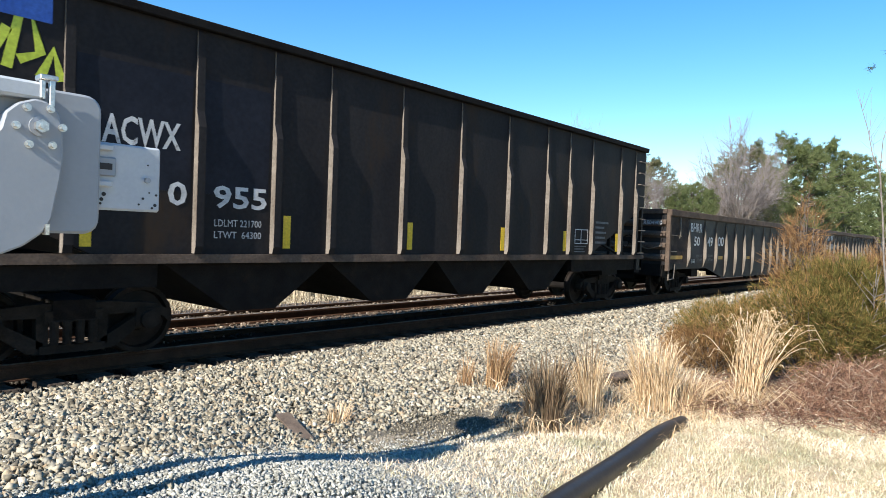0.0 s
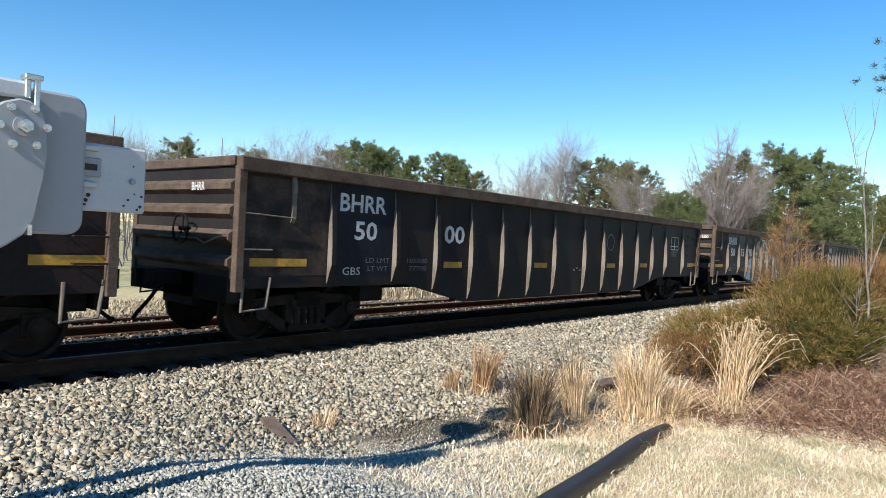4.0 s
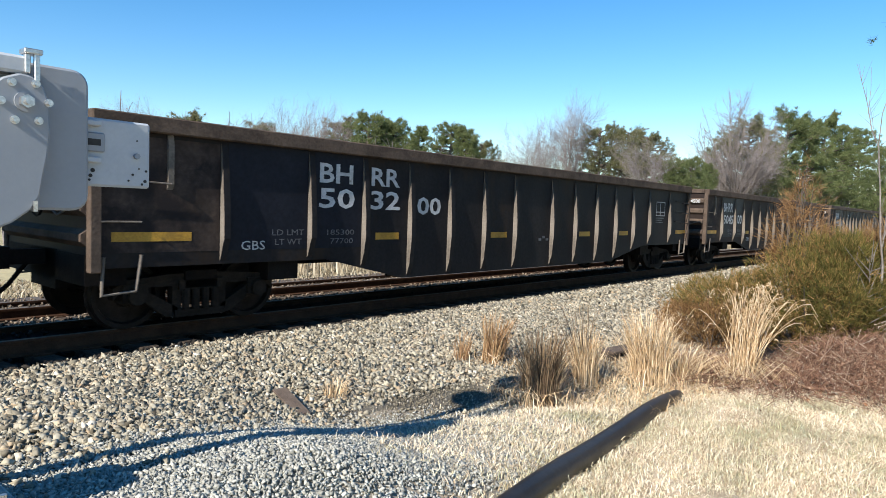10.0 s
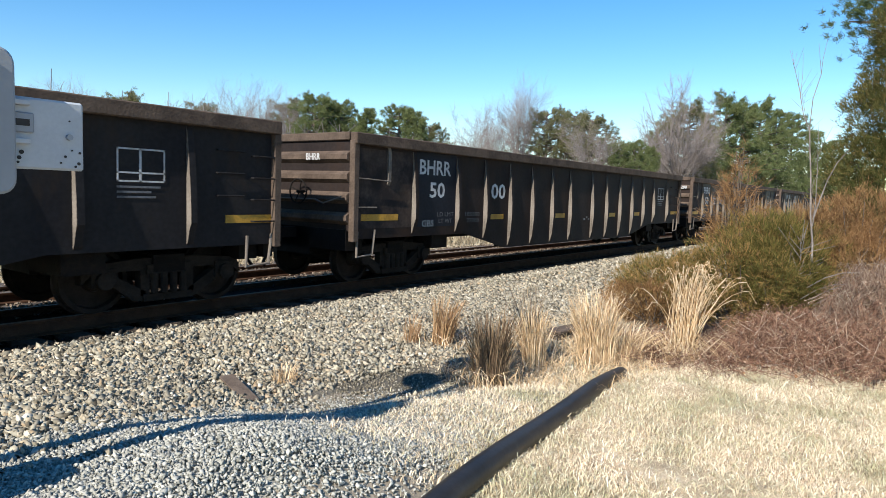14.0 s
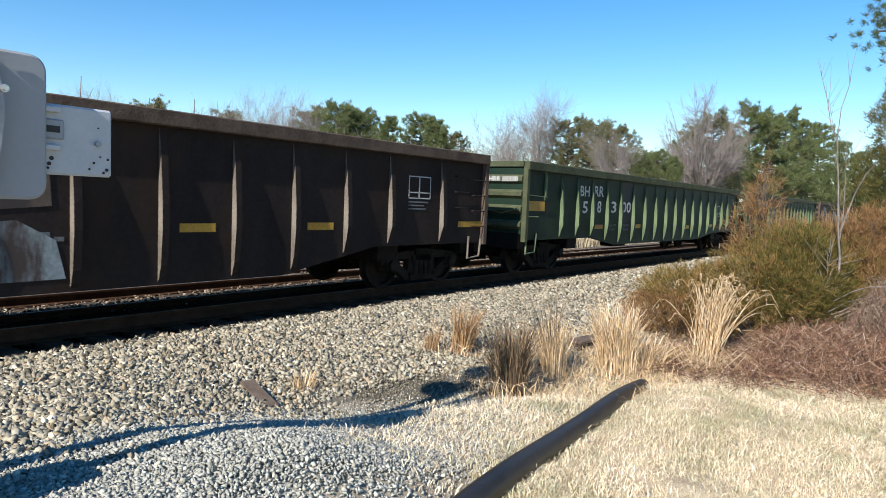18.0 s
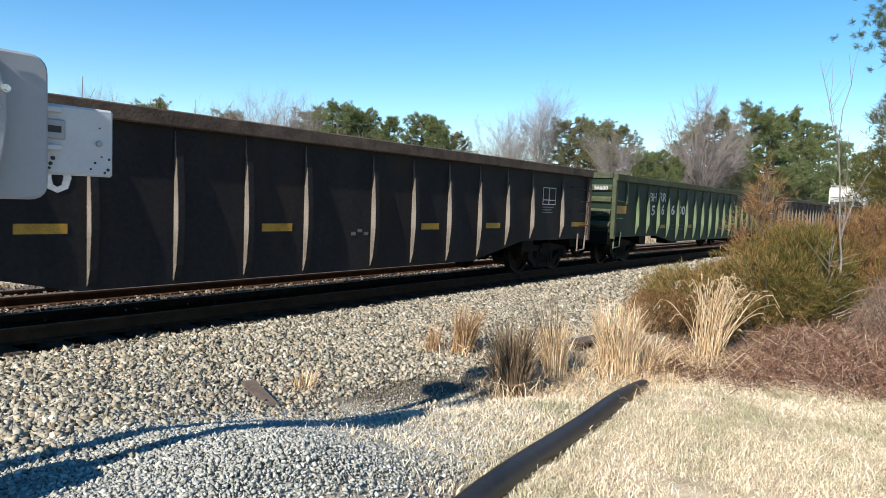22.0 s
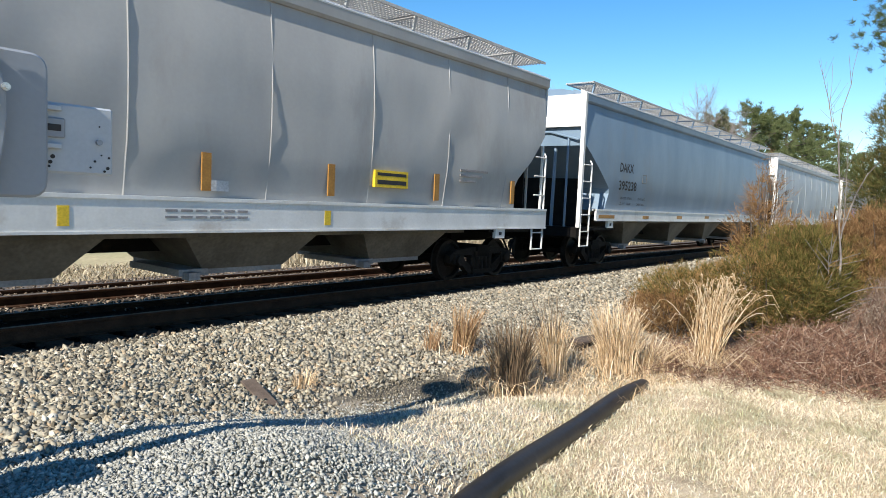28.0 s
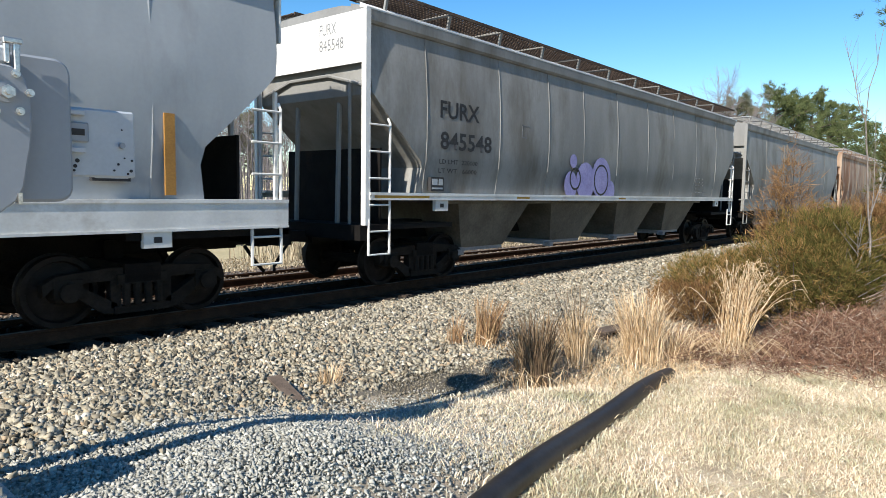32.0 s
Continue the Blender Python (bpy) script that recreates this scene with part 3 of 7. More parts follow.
def track(yc, zc, drop, rails_at, name, label):
    """Two rails on timber ties; drop lowers the far rail."""
    t = thing(name, label, "railway track", (0, yc, zc), kind="structure")
    for side, dz in ((-0.7525, 0.0), (0.7525, -drop)):
        r = part("rail", slab([(side + a, b + dz) for a, b in RAIL], "x", -300, 420), M["rail_rust"], t, "rusty steel rail")
        part("rail_head", boxes((-300, 420, side - 0.028, side + 0.028, dz + 0.0005, dz + 0.004)), M["rail_head"], r, "polished running surface")
    tie = shared("tie_mesh", lambda: boxes((-0.115, 0.115, -1.3, 1.3, -0.17, 0.0)), 0.012)
    plate = shared("tie_plate", lambda: boxes((-0.095, 0.095, -0.16, 0.16, 0.0, 0.014)))
    rng = random.Random(3)
    tilt = math.degrees(math.atan2(drop, 1.505))
    for i in range(int(rails_at[0] / 0.52), int(rails_at[1] / 0.52)):
        o = part("tie", tie, M["tie"], t, at=pose(i * 0.52 + rng.uniform(-0.02, 0.02), rng.uniform(-0.04, 0.04), -0.195 - drop / 2, -tilt, 0, rng.uniform(-1, 1)))
        if i * 0.52 < 26:
            for s in (-0.7525, 0.7525):
                part("tie_plate", plate, M["rail_rust"], o, at=(0, s, 0))
    return t


near_track = track(YC, 0.0, 0.11, (0.5, 60), "near_track", "main line track of rusty rails on timber ties in ballast")
far_track = track(YC2, Z2, 0.11, (0.5, 50), "far_track", "second parallel track with rusty rails on timber ties")
for cx in (4.78, 5.62):
    jb = part("joint_bar", boxes((cx - 0.3, cx + 0.3, 0.7525 - 0.032, 0.7525 - 0.018, -0.255, -0.16)), M["rail_rust"], near_track, "bolted rail joint bar")
    for k in (-0.06, 0.10):
        part("bolt", disc(bmesh.new(), (cx + k, 0.7525 - 0.042, -0.205), "y", 0.016, 0.02, 6), M["bolt_steel"], jb)

# ---- the train ----
SPEED = 12.91        # metres a second towards -X, about
TRAIN = []           # (car, where its front stands at 0 s)


def truck_mesh_frame():
    """A cast three-piece side frame with its window, boxes and spring nest."""
    bm = slab([(-1.10, 0.40), (-1.10, 0.54), (-0.95, 0.63), (-0.40, 0.68), (0.40, 0.68), (0.95, 0.63), (1.10, 0.54), (1.10, 0.40), (0.96, 0.53), (-0.96, 0.53)], "y", -0.07, 0.07)
    for m in (-1, 1):
        for outline in ([(0.92, 0.50), (0.72, 0.50), (0.30, 0.25), (0.30, 0.13), (0.46, 0.15)], [(0.25, 0.20), (0.37, 0.20), (0.37, 0.56), (0.25, 0.56)]):
            extra = slab([(m * a, b) for a, b in outline], "y", -0.068, 0.068)
            me = finish(extra, "web")
            bm.from_mesh(me)
            bpy.data.meshes.remove(me)
    box(bm, -0.34, 0.34, -0.09, 0.07, 0.13, 0.22)
    for s in (-0.84, 0.84):
        disc(bm, (s, -0.08, 0.44), "y", 0.11, 0.16, 14)
        box(bm, s - 0.15, s + 0.15, -0.10, 0.07, 0.36, 0.58)
    for i in range(4):
        disc(bm, (-0.2 + i * 0.133, -0.09, 0.36), "z", 0.05, 0.26, 8)
    box(bm, -0.30, 0.30, -0.11, 0.08, 0.48, 0.60)
    return bm


def wheel_mesh():
    """A wheel with tread, flange and dished plate, its flange towards +Y."""
    bm = bmesh.new()
    prof = [(0.06, -0.10), (0.13, -0.10), (0.15, -0.03), (0.34, 0.0), (0.36, -0.065), (0.415, -0.065), (0.42, -0.05), (0.424, 0.045), (0.448, 0.055), (0.448, 0.07), (0.36, 0.075), (0.34, 0.03), (0.15, 0.04), (0.13, 0.09), (0.06, 0.09)]
    n = 28
    rings = [[bm.verts.new((r * math.cos(k * math.tau / n), y, r * math.sin(k * math.tau / n))) for r, y in prof] for k in range(n)]
    for k in range(n):
        a, b = rings[k], rings[(k + 1) % n]
        for j in range(len(prof) - 1):
            bm.faces.new((a[j], a[j + 1], b[j + 1], b[j]))
    bmesh.ops.recalc_face_normals(bm, faces=bm.faces[:])
    return bm


def truck(car, x, wheelbase=1.68):
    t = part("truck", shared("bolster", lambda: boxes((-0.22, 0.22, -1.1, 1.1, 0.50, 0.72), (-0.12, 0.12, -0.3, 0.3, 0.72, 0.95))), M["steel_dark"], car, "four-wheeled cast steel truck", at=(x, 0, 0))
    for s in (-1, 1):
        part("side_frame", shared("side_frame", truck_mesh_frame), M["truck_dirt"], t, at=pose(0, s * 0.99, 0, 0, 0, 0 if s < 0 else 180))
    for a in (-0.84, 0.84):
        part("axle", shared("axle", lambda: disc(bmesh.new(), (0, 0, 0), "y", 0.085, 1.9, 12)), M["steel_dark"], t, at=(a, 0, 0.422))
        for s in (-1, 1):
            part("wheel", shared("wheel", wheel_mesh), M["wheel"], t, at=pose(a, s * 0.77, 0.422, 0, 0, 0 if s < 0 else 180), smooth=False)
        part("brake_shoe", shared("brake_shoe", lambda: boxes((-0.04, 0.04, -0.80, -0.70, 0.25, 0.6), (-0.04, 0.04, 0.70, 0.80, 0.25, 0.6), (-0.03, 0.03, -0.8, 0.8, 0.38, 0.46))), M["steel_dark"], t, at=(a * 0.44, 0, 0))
    return t


def coupler(car, x, way):
    def shape():
        bm = boxes((-0.05, 0.55, -0.09, 0.09, 0.78, 0.96), (0.45, 0.62, -0.17, -0.02, 0.74, 1.0), (0.42, 0.58, 0.04, 0.17, 0.74, 1.0))
        tube(bm, [(0.1, -0.3, 0.78), (0.3, -0.32, 0.5), (0.5, -0.2, 0.36), (0.64, 0.0, 0.32)], 0.028, 6)
        return bm
    part("coupler", shared("coupler", shape), M["steel_dark"], car, "knuckle coupler with air hose", at=pose(x, 0, 0, 0, 0, 0 if way > 0 else 180))


def rod(name, pts, r, material, car, key=None, at=None, label=""):
    make = lambda: tube(bmesh.new(), pts, r, 6)
    return part(name, shared(key, make) if key else make(), material, car, label, at=at)


GL = 17.32


def brake_wheel():
    """A rim in the plane of the car's end with a hub, a shaft and four spokes."""
    bm = tube(bmesh.new(), [(0, 0.21 * math.cos(a * math.tau / 16), 0.21 * math.sin(a * math.tau / 16)) for a in range(17)], 0.014, 5)
    for a in range(4):
        tube(bm, [(0.03, 0, 0), (0, 0.21 * math.cos(a * math.pi / 2 + 0.4), 0.21 * math.sin(a * math.pi / 2 + 0.4))], 0.010, 5)
    return tube(bm, [(-0.02, 0, 0), (0.14, 0, 0)], 0.03, 6)


RIBS = {"tapered": [1.72, 2.55, 3.40, 4.29] + [5.19 + 0.899 * i for i in range(11)] + [15.03, 15.86], "straight": [1.62, 2.99, 4.02, 5.04, 6.06, 7.07, 8.09, 9.49, 10.49, 11.51, 12.50, 13.52, 14.53, 15.92]}


def rib_part(car, key, outline, half, lit_flank, paint, x):
    """A pressed side post: sunlight is painted on its flanks, its outer face keeps the car's paint."""
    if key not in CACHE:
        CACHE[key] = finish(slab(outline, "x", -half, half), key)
        CACHE[key].materials.append(lit_flank)
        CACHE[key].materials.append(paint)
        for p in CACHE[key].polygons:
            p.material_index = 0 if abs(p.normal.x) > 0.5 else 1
    ob = part("rib", CACHE[key], lit_flank, car, at=(x, 0, 0))
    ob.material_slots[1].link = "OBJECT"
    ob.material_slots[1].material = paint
    return ob


def gondola(front, paint, rib, chord, look_of, marks, top=2.57, patches=(), navy=(), label="", belly=0.46):
    """A fish-bellied steel gondola. front: where its end stands at 0 s; marks: (text, x, z, size)."""
    car = thing("gondola_car", label, "railcar", (front, YC, 0), group="gondolas of the train")
    TRAIN.append((car, front))
    side = [(0.0, 0.82), (3.3, 0.82), (4.9, belly), (12.3, belly), (14.2, 0.82), (GL, 0.82), (GL, top - 0.12), (0.0, top - 0.12)]
    part("side_sheet", shared("gon_side%.2f" % (top + belly), lambda: slab(side, "y", -1.40, -1.375)), paint, car)
    part("side_sheet", shared("gon_side_far%.2f" % (top + belly), lambda: slab(side, "y", 1.375, 1.40)), paint, car)
    part("floor", shared("gon_floor", lambda: boxes((0.03, GL - 0.03, -1.37, 1.37, 0.99, 1.06))), M["chord_rust"], car)
    part("centre_sill", shared("gon_sill%.2f" % belly, lambda: boxes((0, GL, -0.2, 0.2, 0.72, 0.98), (4.6, 11.8, -1.36, -1.30, belly + 0.04, 0.98), (4.6, 11.8, 1.30, 1.36, belly + 0.04, 0.98), (6.4, 7.4, -0.7, -0.3, 0.45, 0.9), (8.5, 9.1, 0.1, 0.7, 0.5, 0.9))), M["steel_dark"], car)
    for s in (-1, 1):
        part("top_chord", shared("gon_chord%.2f" % top, lambda: boxes((0, GL, -0.075, 0.075, top - 0.19, top)), 0.015), chord, car, at=(0, s * 1.435, 0))
    for x in (0.0, GL):
        s = 1 if x else -1
        part("end_sheet", shared("gon_end%.2f" % top, lambda: boxes((-0.012, 0.012, -1.37, 1.37, 0.95, top - 0.1))), paint, car, at=(x - s * 0.03, 0, 0))
        for i, z in enumerate((1.12, 1.45, 1.78, 2.1)):
            part("end_rib", shared("gon_end_rib", lambda: slab([(-0.085, -0.035), (-0.085, 0.045), (0.03, 0.125), (0.03, -0.125)], "y", -1.36, 1.36)), chord if s < 0 else paint, car, at=pose(x - s * 0.02, 0, z * top / 2.49, 0, 0, 0 if s < 0 else 180))
        part("end_chord", shared("gon_end_chord%.2f" % top, lambda: boxes((-0.07, 0.07, -1.36, 1.36, top - 0.13, top + 0.004)), 0.012), chord, car, at=(x - s * 0.04, 0, 0))
        for w in (-1, 1):
            part("corner_post", shared("gon_post%.2f" % top, lambda: boxes((-0.06, 0.06, -0.06, 0.06, 0.78, top - 0.125)), 0.01), chord, car, at=(x - s * 0.05, w * 1.42, 0))
            rod("step", [(0, 0, 0.95), (-0.02, 0, 0.52), (0.36, 0, 0.55), (0.42, 0, 0.97)], 0.022, rib, car, key="gon_step", at=(x - s * 0.15 - (0.38 if s > 0 else 0), w * 1.42, 0), label="bent sill step")
        coupler(car, x - s * 0.02, s)
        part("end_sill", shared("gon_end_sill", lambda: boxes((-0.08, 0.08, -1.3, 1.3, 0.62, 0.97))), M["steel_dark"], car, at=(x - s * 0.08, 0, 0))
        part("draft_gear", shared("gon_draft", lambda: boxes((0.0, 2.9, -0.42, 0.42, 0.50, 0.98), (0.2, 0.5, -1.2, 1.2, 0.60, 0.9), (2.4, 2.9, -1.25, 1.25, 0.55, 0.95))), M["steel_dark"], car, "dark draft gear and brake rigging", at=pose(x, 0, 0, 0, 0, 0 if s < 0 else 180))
    low = lambda x: float(np.interp(x, [3.3, 4.9, 12.3, 14.2], [0.86, belly + 0.04, belly + 0.04, 0.86]))
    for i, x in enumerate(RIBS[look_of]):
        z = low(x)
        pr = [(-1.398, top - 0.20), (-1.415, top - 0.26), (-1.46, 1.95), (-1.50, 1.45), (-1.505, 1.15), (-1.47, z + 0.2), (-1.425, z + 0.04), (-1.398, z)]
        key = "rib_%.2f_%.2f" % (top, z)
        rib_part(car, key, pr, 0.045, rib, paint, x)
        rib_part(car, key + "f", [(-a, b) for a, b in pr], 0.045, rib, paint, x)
    part("brake_wheel", shared("brake_wheel", brake_wheel), M["steel_dark"], car, "spoked hand brake wheel", at=(-0.16, -0.30, 1.58))
    part("uncoupling_lever", shared("gon_lever", lambda: tube(bmesh.new(), [(-0.12, -1.3, 1.52), (-0.14, -0.9, 1.40), (-0.14, -0.7, 1.46), (-0.14, 0.4, 1.46)], 0.014, 5)), rib, car)
    # short post, grab irons and end ladder
    part("rib", shared("half_rib%.2f" % top, lambda: slab([(-1.398, top - 0.14), (-1.44, top - 0.3), (-1.44, 1.8), (-1.398, 1.72)], "x", -0.035, 0.035)), rib, car, at=(0.91, 0, 0))
    rod("grab_iron", [(0.1, -1.43, 1.83), (0.1, -1.47, 1.83), (0.9, -1.47, 1.80), (0.9, -1.43, 1.80)], 0.011, rib, car, key="grab_a")
    rod("grab_iron", [(0.1, -1.43, 1.35), (0.1, -1.47, 1.35), (0.55, -1.47, 1.35), (0.55, -1.43, 1.35)], 0.011, rib, car, key="grab_b")
    for i in range(4):
        rod("rung", [(16.86, -1.41, 0), (16.86, -1.47, 0), (17.24, -1.47, 0), (17.24, -1.41, 0)], 0.011, rib if look_of == "tapered" else paint, car, key="gon_rung", at=(0, 0, 1.15 + 0.3 * i))
    for x in (1.5, GL - 1.5):
        truck(car, x)
    for x, w, z, h, m in patches:
        part("reflector", boxes((x, x + w, -1.407, -1.400, z, z + h)), m, car, "yellow reflective strip")
    for x0, x1 in navy:
        part("repaint_panel", boxes((x0, x1, -1.4035, -1.400, 0.99, top - 0.15)), M["gon_navy"], car, "darker repainted panel")
    for text, x0, x1, z0, z1, *rest in marks:
        stencil(text, x0, x1, z0, z1, -1.4065, car, rest[0] if rest else M["white_paint"])
    return car


def data_box(car, x, z, w=0.42, h=0.34, y=-1.4065):
    """The outlined block of small maintenance stencils."""
    part("stencil_box", boxes((x, x + w, y - 0.002, y, z, z + 0.02), (x, x + w, y - 0.002, y, z + h - 0.02, z + h), (x, x + 0.02, y - 0.002, y, z, z + h), (x + w - 0.02, x + w, y - 0.002, y, z, z + h), (x + w * 0.45, x + w * 0.5, y - 0.002, y, z, z + h), (x, x + w, y - 0.002, y, z + h * 0.25, z + h * 0.3)), M["white_paint"], car, "stencilled maintenance box")
    tagged(part("stencil_block", boxes(*[(x, x + w * k, y - 0.002, y, z - 0.07 - 0.06 * i, z - 0.045 - 0.06 * i) for i, k in enumerate((0.9, 0.7, 0.8))]), M["dim_paint"], car, "illegible stencilled lines"), kind="stuff")


YEL = M["yellow_tape"]
PATCH_A = [(0.24, 0.95, 1.12, 0.11, YEL), (4.27, 0.52, 1.10, 0.11, YEL), (7.31, 0.52, 1.10, 0.11, YEL), (10.72, 0.50, 1.10, 0.11, YEL), (12.75, 0.51, 1.11, 0.11, YEL), (16.45, 0.80, 1.13, 0.11, YEL)]
DARK_RIB, GREEN_RIB = M["rib_dust_lit"], M["rib_green"]


def marks_for(number, style):
    """The railroad's letters and the car's number as they are spaced out between the ribs."""
    a, b, c = number
    if style == 0:
        m = [("BHRR", 1.78, 2.74, 1.97, 2.23), (a, 2.10, 2.56, 1.54, 1.82), (b, 3.28, 3.74, 1.54, 1.83), (c, 4.26, 4.82, 1.55, 1.86)]
    elif style == 1:
        m = [("BH", 2.43, 2.90, 2.02, 2.24), ("RR", 3.23, 3.72, 2.03, 2.26), (a, 2.05, 2.66, 1.56, 1.80), (b, 3.32, 3.76, 1.57, 1.84), (c, 4.26, 4.77, 1.61, 1.84)]
    elif style == 3:
        m = [("BH", 3.15, 3.76, 1.95, 2.22), ("RR", 4.16, 4.76, 1.95, 2.22), (a, 3.15, 3.80, 1.58, 1.86), (b, 4.16, 4.78, 1.58, 1.86), (c, 5.22, 5.80, 1.52, 1.80)]
    elif style == 4:
        m = [("BHRR", 1.85, 2.78, 2.00, 2.27), (a, 2.42, 2.83, 1.65, 1.89), (b, 3.17, 3.60, 1.66, 1.91), (c, 4.28, 4.77, 1.71, 2.0)]
    elif style == 5:
        m = [("BHRR", 1.78, 2.74, 1.95, 2.20), (a, 3.20, 3.80, 1.56, 1.86), (b, 4.18, 4.80, 1.56, 1.86), (c, 5.20, 5.76, 1.56, 1.86)]
    else:
        m = [("BHRR", 1.82, 2.77, 1.88, 2.17), (a + b, 1.87, 2.86, 1.46, 1.75), (c, 3.35, 3.84, 1.47, 1.78)]
    small = M["dim_paint"]
    m = [k for k in m if k[0]]
    return m + [("LD LMT", 2.35, 2.88, 1.18, 1.26, small), ("LT WT", 2.40, 2.84, 1.05, 1.13, small), ("185300", 3.30, 3.82, 1.18, 1.26, small), ("77700", 3.36, 3.80, 1.05, 1.13, small), ("GBS", *((4.50, 4.86) if style == 2 else (1.88, 2.24)), 0.99 if style != 2 else 0.84, 1.11 if style != 2 else 0.96)]


F1, PITCH = 18.49, 18.828


def front_of(k):
    return F1 + (k - 1) * PITCH


def end_number(car, text):
    """The car's number in white on the top corrugation of its end."""
    me = lettering(text, 1.0, 0.02)
    far = max(v.co.x for v in me.vertices)
    tagged(part("small_lettering", me, M["white_paint"], car, at=pose(-0.069, -0.38, 2.12, 0, 0, -90) @ Matrix.Diagonal((0.088 * len(text) / far, 1, 0.16, 1))), kind="stuff")


def dark_gondola(k, number, style, paint, navy, chord, label):
    c = gondola(front_of(k), paint, DARK_RIB, chord, "straight", marks_for(number, style), 2.57, PATCH_A, navy, label)
    data_box(c, 14.98, 1.64, 0.60, 0.40)
    # first panel is lighter to stand for the sun that reaches it
    part("lit_end_panel", boxes((0.12, 1.56, -1.4035, -1.400, 0.99, 2.33)), M["scuffed_lit"], c, "scuffed end panel, lightened as if sunlit")
    for z in (1.5, 1.8, 2.1):
        rod("grab_iron", [(16.30, -1.405, 0), (16.30, -1.45, 0), (16.72, -1.45, 0), (16.72, -1.405, 0)], 0.01, paint, c, key="grab_c", at=(0, 0, z))
    tagged(part("stencil_block", boxes(*[(9.0 + 0.14 * i, 9.1 + 0.14 * i, -1.4075, -1.4055, 1.02 + 0.05 * (i % 2), 1.07 + 0.05 * (i % 2)) for i in range(3)]), M["dim_paint"], c, "illegible stencilled lines"), kind="stuff")
    end_number(c, "BHRR" + "".join(number) if number[1] else "BHRR")
    return c


BK, BR = M["gon_black"], M["gon_brown"]
dark_gondola(1, ("50", "49", "00"), 0, BK, [(1.68, 2.93), (3.05, 3.96), (14.60, 15.84)], M["chord_rust"], "dirty black steel gondola car, ribs lightened as if sunlit, white stencils")
dark_gondola(2, ("50", "30", "00"), 1, BR, [(1.68, 2.93), (3.05, 3.96)], M["chord_rust"], "rusty brown-black gondola car with white numbers and dark patches")
c3 = dark_gondola(3, ("50", "", "00"), 0, BK, [(1.68, 2.93)], M["chord_rust"], "dirty black gondola car with a chalk ring on its side")
c4 = dark_gondola(4, ("50", "35", "00"), 0, BK, [(1.68, 2.93), (3.05, 3.96)], M["chord_rust"], "black gondola car with large blue, white and green graffiti")
dark_gondola(5, ("50", "18", "00"), 0, BK, [(1.68, 2.93), (3.05, 3.96), (4.08, 4.98)], M["chord_rust"], "dirty black gondola car with scuffed end panel in sunlit brown")
dark_gondola(6, ("50", "38", "00"), 4, BR, [(1.68, 2.93)], M["chord_rust"], "brown-black gondola car with faded white numbers")
dark_gondola(7, ("50", "32", "00"), 3, BK, [(1.68, 2.93), (3.05, 3.96)], M["chord_rust"], "black gondola car with rust patches and spaced white letters")
dark_gondola(8, ("50", "45", "00"), 2, BR, [(1.68, 2.93), (3.05, 3.96), (14.60, 15.84)], M["chord_rust"], "brown-black gondola car with bold white letters")
c9 = dark_gondola(9, ("50", "06", "00"), 2, BK, [(1.68, 2.93), (3.05, 3.96)], M["chord_rust"], "black gondola car with bold white letters and chalk scrawl")
dark_gondola(10, ("50", "", "00"), 0, BR, [(1.68, 2.93)], M["chord_rust"], "dirty brown gondola car with ribs lightened as if sunlit")
dark_gondola(11, ("50", "22", "00"), 0, BR, [(1.68, 2.93), (3.05, 3.96), (4.08, 4.98), (14.60, 15.84), (15.98, 17.2)], M["chord_rust"], "brown gondola car with white spaced numbers")
c12 = dark_gondola(12, ("50", "12", "00"), 1, BR, [(1.68, 2.93), (3.05, 3.96)], M["chord_rust"], "brown gondola car with pale swirling graffiti panels")


def green_gondola(k, number, label):
    a, b, c, d = number
    w, s = M["white_paint"], M["dim_paint"]
    marks = [("BH", 2.69, 3.20, 1.89, 2.14), ("RR", 3.50, 4.05, 1.91, 2.17), (a, 2.87, 3.13, 1.46, 1.75), (b, 3.71, 3.94, 1.48, 1.78), (c, 4.60, 4.91, 1.49, 1.79), (d, 5.31, 5.93, 1.50, 1.80), ("LD LMT", 4.42, 4.98, 1.10, 1.17, s), ("LT WT", 4.42, 4.92, 0.98, 1.05, s), ("182300", 5.34, 5.88, 1.10, 1.17, s), ("75400", 5.38, 5.83, 0.98, 1.05, s)]
    car = gondola(front_of(k), M["gon_green"], GREEN_RIB, M["chord_green"], "tapered", marks, 2.57, [(0.2, 0.72, 1.48 if k != 14 else 1.05, 0.22 if k != 14 else 0.13, M["yellow_tape"]), (3.52, 0.60, 1.05, 0.11, M["orange_tape"]), (6.26, 0.50, 1.05, 0.11, YEL), (10.74, 0.50, 1.0, 0.11, YEL), (13.48, 0.51, 1.04 if k != 16 else 1.27, 0.11, YEL), (16.88, 0.30, 1.37, 0.56, YEL)], [(5.24, 6.03)] if k != 16 else [], label, belly=0.60)
    data_box(car, 14.31, 1.45, 0.57, 0.40)
    end_number(car, "BHRR " + "".join(number))
    return car


green_gondola(13, ("5", "8", "3", "00"), "green steel gondola car with pale green ribs and white numbers")
green_gondola(14, ("5", "7", "4", "00"), "green gondola car, faded, with white spaced numbers")
dark_gondola(15, ("50", "33", "00"), 0, BK, [(1.68, 2.93)], M["chord_rust"], "black gondola car with brown ends behind green ones")
green_gondola(16, ("5", "6", "6", "00"), "green gondola car with orange reflectors and pale ribs")
dark_gondola(17, ("50", "42", "00"), 0, BR, [(1.68, 2.93), (3.05, 3.96), (4.08, 4.98), (14.60, 15.84)], M["chord_rust"], "brown-black gondola car with white numbers and grime")
